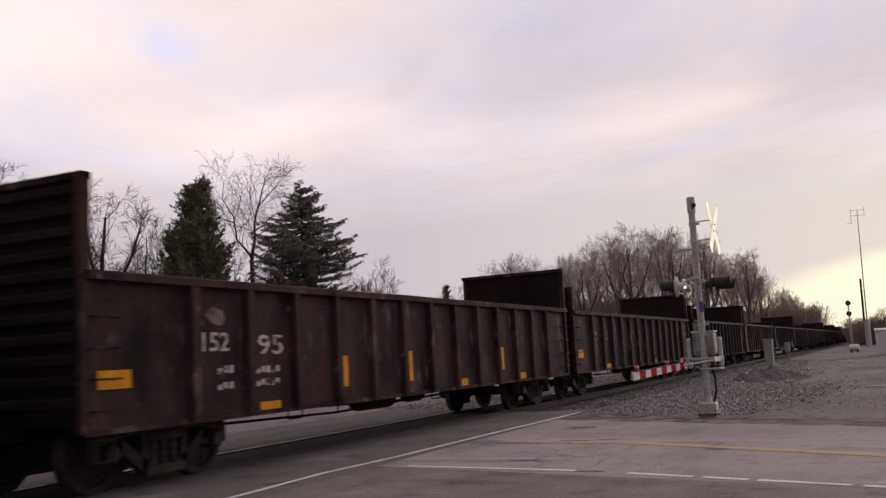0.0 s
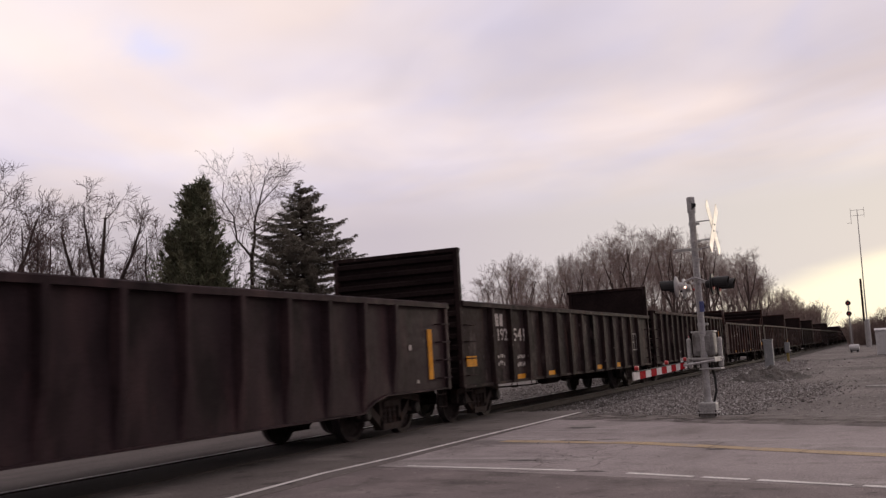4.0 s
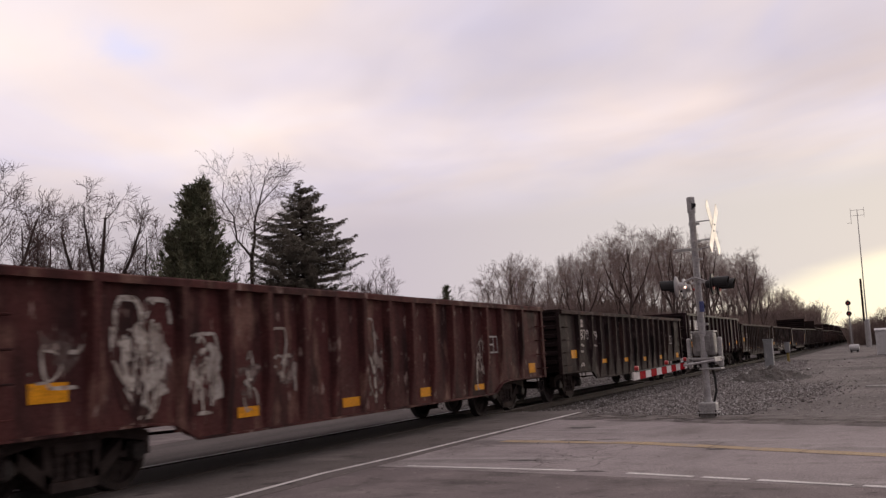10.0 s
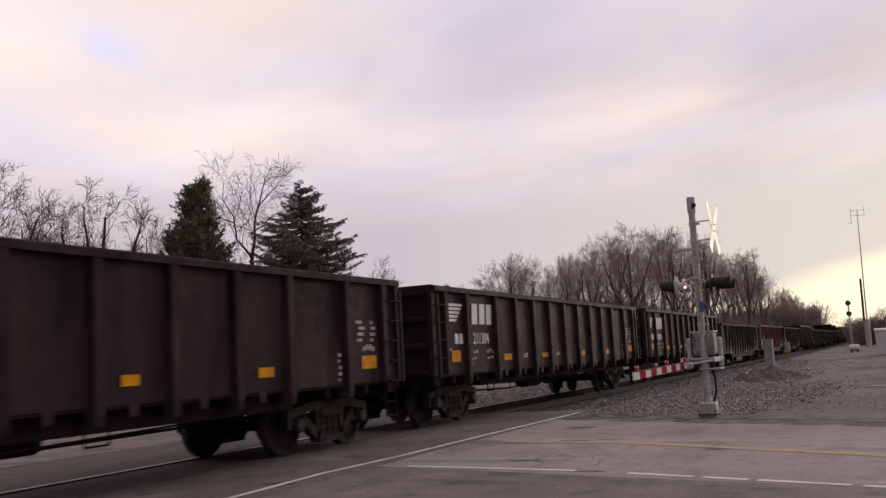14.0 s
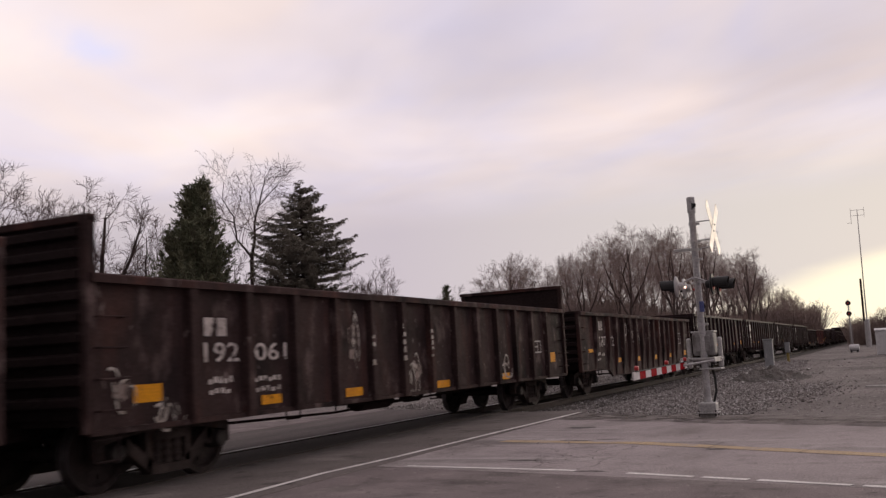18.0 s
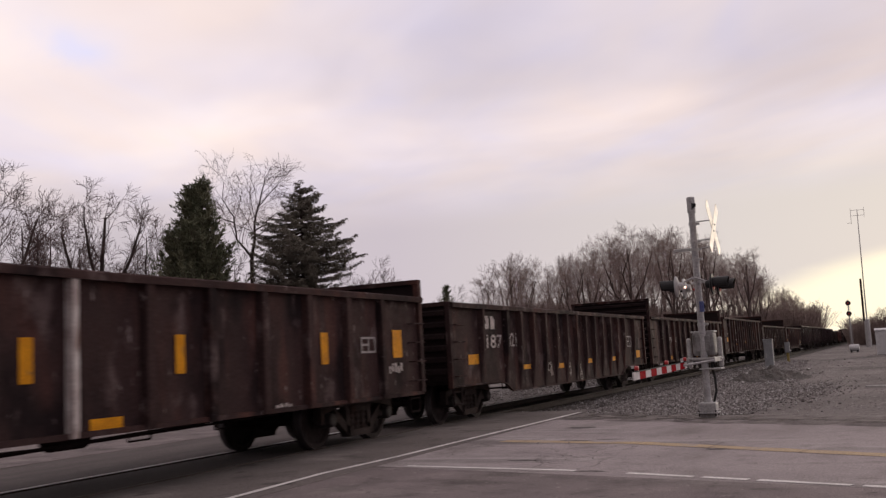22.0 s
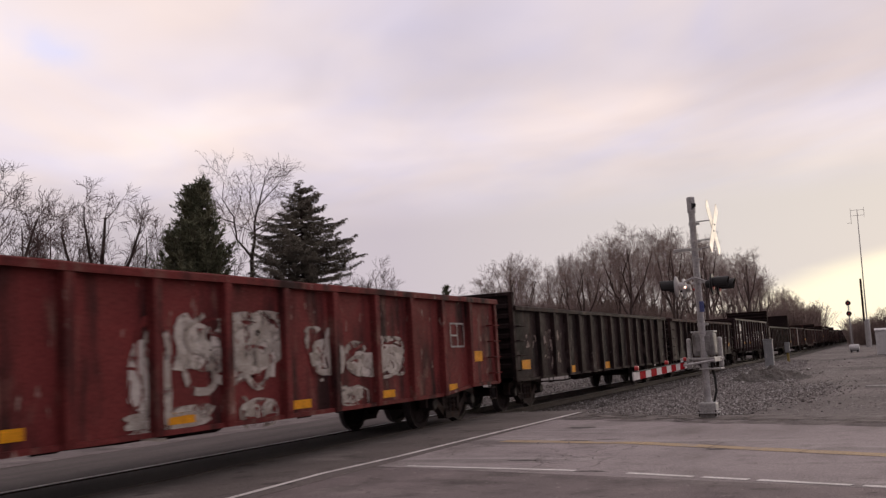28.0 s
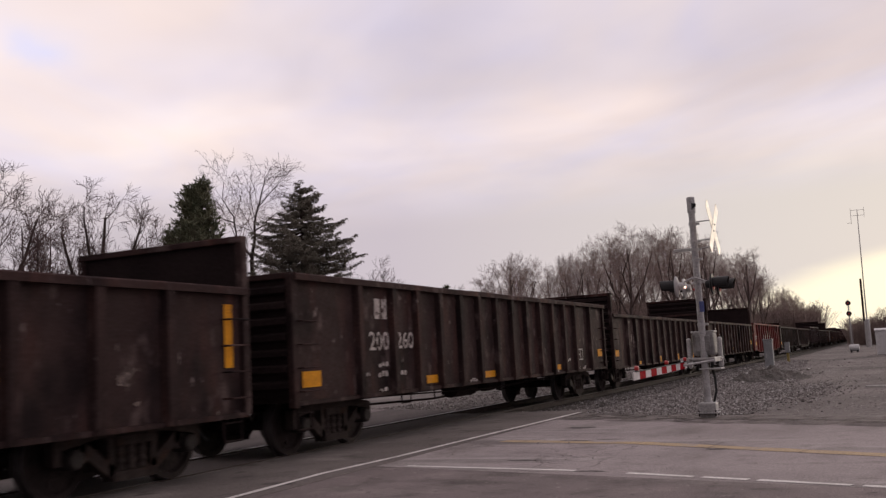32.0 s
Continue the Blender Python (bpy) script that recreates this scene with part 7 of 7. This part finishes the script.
    if near:
        def cyl(x0, x1, y, z, r):
            bm = bmesh.new()
            lathe(bm, [(x0, r * 0.6), (x0 + 0.05, r), (x1 - 0.05, r), (x1, r * 0.6)], "x", 14, (0, y, z))
            return mesh_of("air_tank", bm, M_UNDER)
        part("air_reservoir", shared("reservoir", lambda: cyl(-1.6, -0.4, -0.75, 0.70, 0.2)), None, root)
        part("brake_cylinder", shared("cylinder", lambda: cyl(0.5, 1.1, -0.65, 0.70, 0.17)), None, root)

        def rods():
            bm = bmesh.new()
            pipe(bm, [(-L / 2 + 2.7, -0.5, 0.60), (-2.0, -0.55, 0.52), (-0.2, -0.6, 0.56), (1.2, -0.55, 0.58), (L / 2 - 2.9, -0.45, 0.62)], 0.022, 6)
            pipe(bm, [(-L / 2 + 3.2, -1.05, 0.74), (0.0, -1.05, 0.62), (L / 2 - 3.2, -1.05, 0.74)], 0.016, 5)
            for x in (-3.4, -1.9, 1.9, 3.6):
                pipe(bm, [(x, -0.55, 0.95), (x, -0.55, 0.52), (x + 0.4, -0.55, 0.52), (x + 0.4, -0.55, 0.9)], 0.014, 5)
            return mesh_of("brake_rigging", bm, M_UNDER)
        part("brake_rigging", shared(("rods", Lr), rods), None, root, "brake rods and hangers below the floor")

        def hose():
            bm = bmesh.new()
            pipe(bm, [(0.05, -0.3, 0.80), (0.3, -0.32, 0.6), (0.5, -0.3, 0.42), (0.62, -0.28, 0.36)], 0.022, 6)
            return mesh_of("air_hose", bm, M_CABLE)
        for sgn in (-1, 1):
            part("air_hose", shared("hose", hose), None, root).matrix_basis = Matrix.Translation((sgn * L / 2, 0, 0)) @ (Matrix.Identity(4) if sgn > 0 else flip)

        # grab irons and sill steps at the corners of the near side
        def rung(w):
            bm = bmesh.new()
            y = -HW - 0.04
            pipe(bm, [(0, -PANEL, 0), (0, y, 0), (w, y, 0), (w, -PANEL, 0)], 0.013, 6)
            return mesh_of("grab_iron", bm, STEEL[colour])
        n = 5 if kind == "tall" else 4
        z0 = 1.02 if kind == "tall" else 0.98
        for x in (0.06, L - 0.46):
            for i in range(n):
                part("grab_iron", shared(("rung", colour), lambda: rung(0.4)), None, root).matrix_basis = Matrix.Translation((x - L / 2, 0, z0 + i * 0.345))

        def step():
            bm = bmesh.new()
            pipe(bm, [(0, -PANEL + 0.03, 0.98), (0.02, -PANEL, 0.42), (0.38, -PANEL, 0.42), (0.40, -PANEL + 0.03, 0.98)], 0.016, 6)
            pipe(bm, [(0.01, -PANEL, 0.66), (0.39, -PANEL, 0.66)], 0.014, 6)
            return mesh_of("sill_step", bm, M_UNDER)
        for x in (0.08, L - 0.48):
            part("sill_step", shared("step", step), None, root).matrix_basis = Matrix.Translation((x - L / 2, 0, 0))
        if kind == "tall":
            def stile():
                bm = bmesh.new()
                rounded(bm, -0.03, 0.03, -HW - 0.05, -HW + 0.0, 0.98, 2.6, 0.008)
                return mesh_of("ladder_stile", bm, STEEL[colour])
            for x in (0.05, L - 0.05):
                part("ladder_stile", shared(("stile", colour), stile), None, root).matrix_basis = Matrix.Translation((x - L / 2, 0, 0))

            def tab():
                bm = bmesh.new()
                prism(bm, [(-0.09, 0.0), (0.09, 0.0), (0.06, -0.14), (-0.06, -0.14)], -PANEL, -PANEL + 0.02)
                return mesh_of("hanger_tab", bm, STEEL[colour])
            for a, b in zip(ribs[2:-3], ribs[3:-2]):
                part("hanger_tab", shared(("tab", colour), tab), None, root).matrix_basis = Matrix.Translation(((a + b) / 2 - L / 2, 0, 1.02))

            def skirt():
                bm = bmesh.new()
                box(bm, -L / 2 + 2.9, L / 2 - 2.9, -1.2, 1.2, 0.72, 0.98)
                return mesh_of("tub", bm, M_UNDER)
            part("tub", shared(("tub", Lr), skirt), None, root, "dark tub between the trucks")

    # trucks
    for sgn in (-1, 1):
        cx = sgn * (L / 2 - 1.7)
        for sy in (-1, 1):
            fr = part("side_frame", shared("side_frame", side_frame), None, root, "grimy cast truck side frame")
            fr.matrix_basis = Matrix.Translation((cx, sy * 1.0, 0))
            part("spring_pack", shared("springs", springs), None, fr)
            for ax in (-0.94, 0.94):
                part("bearing_cap", shared("bearing", bearing), None, fr).matrix_basis = Matrix.Translation((ax, 0, WHEEL_R)) @ (Matrix.Identity(4) if sy < 0 else flip)
        for ax in (-0.94, 0.94):
            ws = part("wheelset", shared("wheelset", wheelset), None, root, "dark steel wheelset with bright treads")
            ws.matrix_basis = pose(cx + ax, 0, WHEEL_R)
            if near:
                SPINNERS.append((ws, (left + right) / 2, cx + ax))

    # painted marks
    rnd = random.Random(key)
    body = STEEL[colour]
    for code, boxes in (marks or {}).items():
        done = []
        for x, z, w, h in boxes:
            if code == "Y" and any(abs(x - q) < 0.5 and abs(z - r) < 0.3 for q, r in done):
                continue
            done.append((x, z))
            if code in "YBNLKJ" or code[0] == "t":
                x, w = fit_bay(ribs, L, x, w)
            z = max(z, line(x + w / 2) + 0.05)
            x -= L / 2
            if code == "Y":
                mark_boxes(root, "reflector", [(x, z, w, h)], M_YELLOW, 0.014, "yellow reflector strip")
            elif code == "B":
                if h > 0.25:
                    rows = int(h / 0.085)
                    bits = [(x + 0.12 * w * ((i * 7) % 3), z + h * i / rows, w * (0.55 + 0.2 * ((i * 5) % 3) / 2), h / rows * 0.55) for i in range(rows)]
                else:
                    n = max(1, int(w / 0.10))
                    bits = [(x + w * i / n, z + h * 0.08 * ((i * 5) % 3), w / n * 0.68, h * (0.62 + 0.1 * ((i * 7) % 3))) for i in range(n)]
                mark_boxes(root, "stencil", bits, M_STENCIL, 0.014, "small off-white stencilled data")
            elif code == "N":
                mark_boxes(root, "owner_mark", [(x, z, w * 0.40, h), (x + w * 0.54, z, w * 0.38, h)], M_STENCIL if kind != "tall" else M_LOGO, 0.014, "worn pale owner's mark")
            elif code == "L":
                b = 0.035
                mark_boxes(root, "data_frame", [(x, z, w, b), (x, z + h - b, w, b), (x, z + b, b, h - 2 * b), (x + w - b, z + b, b, h - 2 * b), (x + w * 0.48, z + b, b, h - 2 * b), (x + b, z + h * 0.45, w * 0.43, b)], M_LABEL, 0.014, "white stencilled data frame")
            elif code == "K":
                bm = bmesh.new()
                for i in range(5):
                    zz = z + h * (0.84 - i * 0.2)
                    x1 = x + w * (1.0 - 0.12 * i)
                    bm.faces.new([bm.verts.new((px, -PANEL - 0.014, pz)) for px, pz in ((x, zz), (x1, zz), (x1 + 0.03, zz + h * 0.14), (x, zz + h * 0.14))])
                part("owner_emblem", bm, M_LOGO, root, "white striped emblem")
            elif code == "J":
                bm = bmesh.new()
                for a in (0.0, 0.36, 0.70):
                    pts = ((a, 0.0), (a + 0.26, 0.0), (a + 0.30, 1.0), (a + 0.04, 1.0))
                    bm.faces.new([bm.verts.new((x + w * a, -PANEL - 0.014, z + h * b)) for a, b in pts])
                part("owner_emblem", bm, M_LOGO, root, "white block emblem")
            elif code[0] == "t":
                mark_text(root, code[1:], x, z, w, h, M_LOGO if kind == "tall" else M_STENCIL, 0.014, "car_number", 0.012, "off-white stencilled number")
            elif code[0] == "g":
                if key == "A2":
                    mark_text(root, code[1:], x - 0.05, z - 0.05, w + 0.10, h + 0.10, M_PINK, 0.0130, "graffiti_edge", 0.07, "pink graffiti outline")
                    mark_text(root, code[1:], x, z, w, h, M_GRAF, 0.0165, "graffiti", 0.012, "white graffiti letter")
                elif key == "R":
                    for k, letter in enumerate(code[1:]):
                        n = len(code) - 1
                        tag_letter(root, letter, x + w * k / n, z, w / n * (0.92 if n > 1 else 1.0), h, M_LOGO, 0.0150)
                else:
                    mark_text(root, code[1:], x, z, w, h, M_TAG, 0.015, "graffiti", 0.035, "pale sprayed graffiti letter")
            elif code == "V":
                bm = bmesh.new()
                for i in range(5):
                    z0, z1 = z + h * i / 5, z + h * (i + 0.35 + 0.5 * rnd.random()) / 5
                    a, b = x - w / 2 + 0.02 * rnd.random(), x + w / 2 - 0.03 * rnd.random()
                    bm.faces.new([bm.verts.new((px, -HW - 0.003, pz)) for px, pz in ((a, z0), (b, z0 + 0.01), (b - 0.02, z1), (a + 0.01, z1 - 0.01))])
                part("rib_scrape", bm, M_GRAF, root, "pale paint flakes on a side post")
            elif code == "P":
                mark_blob(root, x, z, w, h, M_GRAF if key == "T" else M_FADED, rnd)
                if key in "FOLTKG" and w * h < 1.2:
                    strokes(root, x - 0.05, z - 0.1, w + 0.1, h + 0.25, M_GRAF, rnd, 0.02, 3)
            elif code == "G":
                # white fills with dark cut lines between them
                bays = max(1, int(w / 0.75))
                for q in range(bays):
                    hh = h * rnd.uniform(0.72, 0.98)
                    mark_blob(root, x + w * q / bays, z + (h - hh) * rnd.random(), w / bays * 1.05, hh, M_TAG if key in "BT" else M_GRAF, rnd, 0.0118, "graffiti_fill", "chalky white graffiti fill")
                strokes(root, x, z, w, h, body, rnd, 0.026, max(3, int(w * h * 2)), 0.0128, "graffiti_outline", "dark lines through the graffiti")
                strokes(root, x, z, w, h, M_GRAF, rnd, 0.05 if key == "T" else 0.030, max(5, int(w * h * (3 if key == "B" else 7))))
            elif code == "O":
                strokes(root, x, z, w, h, M_LABEL, rnd, 0.014, 3, name="graffiti", label="thin white sprayed outline")
    CAR_KEYS.append((root, (left + right) / 2))
    return root


BROWN = "grimy brown steel gondola car with side posts"
RAISED = "grimy brown gondola car with raised end walls"
TALLC = "tall black coal gondola car with white lettering and ladders"
BELLY = "fish-bellied dark gondola car with close side posts"


def train():
    M = MARKS.get
    # cars already past the crossing when the clip begins
    right = 42.64 + 18.0
    for i in range(15):
        up = (3.15, 3.62, 0.0, 3.62, 2.85, 3.15, 0.0)
        # three in four wear the darkened paint, with shade in its colour
        gondola("far%d" % i, ("mill", "mill", "belly", "mill", "mill")[i % 5], ("soot", "brown", "soot", "soot")[i % 4], right - 16.9, right, up[i % 7], up[(i + 3) % 7], RAISED if up[i % 7] else BROWN, None, near=False)
        right += 18.0
    gondola("A-1", "mill", "brown", 25.4, 42.5, 3.15, 3.62, RAISED, {"Y": [(0.35, 1.15, 0.5, 0.23), (3.3, 0.78, 0.48, 0.13), (9.6, 0.78, 0.48, 0.13)], "P": [(2.0, 1.6, 0.5, 0.5), (3.2, 1.6, 0.5, 0.4)]})
    gondola("A0", "mill", "brown", 7.54, 24.64, 3.62, 3.62, RAISED, M("A0"), top=2.53)
    gondola("A1", "mill", "umber", -10.9, 6.33, 3.15, 2.98, RAISED, M("A1"), top=2.5)
    gondola("A2", "close", "grey", -28.6, -11.9, 0, 0, "dark brown gondola car with white and pink graffiti letters", M("A2"), cap="umber")
    gondola("A3", "mill", "grey", -46.66, -29.62, 3.62, 3.60, RAISED, M("A3"), top=2.515, first=1.66)
    gondola("A4", "swag", "black", -64.46, -47.4, 0, 0, "black fish-bellied gondola car with tall yellow reflectors", M("A4"), top=2.44)
    gondola("B", "swag", "grey", -81.84, -65.44, 0, 0, "fish-bellied gondola car covered in pale graffiti", M("B"), cap="umber", top=2.49)
    gondola("C", "belly", "grey", -99.6, -83.07, 0, 0, "fish-bellied dark gondola car with sprayed letters", M("C"), cap="umber", top=2.49)
    for key, left, right, num in (("D", -117.54, -101.04, "210873"), ("H", -189.05, -172.53, "211019"), ("I", -206.95, -190.48, "211304"), ("J", -224.96, -208.41, "210866"), ("KK", -242.86, -226.36, ""), ("R", -387.6, -370.95, "211107")):
        marks = dict(TALL_MARKS)
        if num:
            marks["t" + num] = [(2.01, 1.62, 0.85, 0.24)]
        else:
            marks["B"] = marks["B"] + [(2.01, 1.62, 0.85, 0.22)]
        if key == "R":
            marks.update(M("R"))
        gondola(key, "tall", "black", left, right, 0, 0, "tall black coal gondola car with sprayed white graffiti" if key == "R" else TALLC, marks)
    gondola("E", "belly", "grey", -135.51, -119.0, 0, 0, BELLY, M("E"), cap="umber", top=2.495, first=2.91)
    gondola("F", "belly", "rust", -153.57, -136.98, 0, 0, "oxide red fish-bellied gondola car with worn graffiti", M("F"), top=2.51)
    gondola("G", "swag", "grey", -171.21, -154.7, 0, 0, "fish-bellied dark gondola car with outlined graffiti", M("G"), top=2.43)
    gondola("K", "belly", "umber", -260.91, -244.21, 0, 0, "rusty brown fish-bellied gondola car", M("K"), top=2.49)
    gondola("L", "mill", "brown", -279.22, -262.39, 3.15, 3.14, RAISED, M("L"), top=2.5, first=1.68)
    gondola("M", "split", "umber", -297.36, -280.39, 0, 0, BROWN, M("M"), top=2.78)
    gondola("N", "mill", "umber", -315.33, -298.41, 3.16, 3.10, RAISED, M("N"), top=2.5, first=1.9)
    gondola("O", "belly", "umber", -333.25, -316.49, 0, 0, "rust-stained fish-bellied gondola car", M("O"), top=2.475)
    gondola("P", "mill", "umber", -351.54, -334.59, 2.86, 2.84, RAISED, M("P"), white_rib=8.47, top=2.52)
    gondola("Q", "mill", "grey", -369.53, -352.59, 3.63, 3.59, RAISED, M("Q"), top=2.46)
    gondola("S", "belly", "grey", -406.03, -389.21, 0, 0, BELLY, M("S"), cap="umber", top=2.48)
    gondola("U", "mill", "grey", -424.14, -407.23, 2.82, 0, "dark gondola car with a low raised end wall", M("U"))
    gondola("T", "broad", "red", -442.23, -425.27, 0, 0, "oxide red gondola car with white graffiti", M("T"))
    gondola("W", "mill", "brown", -460.36, -443.45, 3.64, 3.62, RAISED, M("W"), top=2.49)
    gondola("X", "mill", "brown", -478.68, -461.51, 3.15, 2.86, RAISED, M("X"), top=2.495, first=1.88)
    gondola("Y", "split", "brown", -496.7, -479.75, 0, 0, BROWN, M("Y"), top=2.735)
    gondola("Z", "mill", "brown", -514.8, -497.85, 2.86, 3.16, RAISED, M("Z"), top=2.455)
    gondola("ZZ", "mill", "umber", -532.9, -516.0, 3.15, 0, RAISED, None)


train()

# speed of the train in metres a second, every four seconds
SPEED = [16.165, 15.971, 15.85, 15.899, 15.908, 15.892, 15.701, 15.786, 15.942]


def run(t):
    """How far the train has gone after t seconds."""
    out, k = 0.0, 0
    while k < 8 and t > 4 * (k + 1):
        out += 2 * (SPEED[k] + SPEED[k + 1])
        k += 1
    u = t - 4 * k
    return out + u * SPEED[k] + u * u / 8 * (SPEED[min(8, k + 1)] - SPEED[k])


def motions():
    # the cars roll along the track
    for root, mid in CAR_KEYS:
        rows = []
        for i in range(17):
            x, y, h = path_at(mid + run(2.0 * i))
            rows.append((2.0 * i, pose(x, y, 0, 0, 0, h)))
        walk(root, rows)
    # the wheels turn while they pass near the crossing
    for ws, mid, ax in SPINNERS:
        rows = [(0, pose(ax, 0, WHEEL_R))]
        turning = [f for f in range(0, 961) if -14 < mid + ax + run(f / 30) < 40]
        if turning:
            start = run(turning[0] / 30)
            for f in turning:
                rows.append((f / 30, pose(ax, 0, WHEEL_R, 0, math.degrees((run(f / 30) - start) / WHEEL_R), 0)))
            if turning[0] == 0:
                rows = rows[1:]
            if turning[-1] < 960:
                rows.append((32, rows[-1][1]))
        else:
            rows.append((32, rows[0][1]))
        walk(ws, rows)
    # the cloud layer drifts away to the left
    wind = radians(122.0)
    walk(cloud_layer, [(t, pose(CLOUD_HOME[0] + 6.1 * t * math.cos(wind), CLOUD_HOME[1] + 6.1 * t * math.sin(wind), 500)) for t in (0, 8, 16, 24, 32)])


CLOUD_HOME = (0.0, 0.0)
motions()
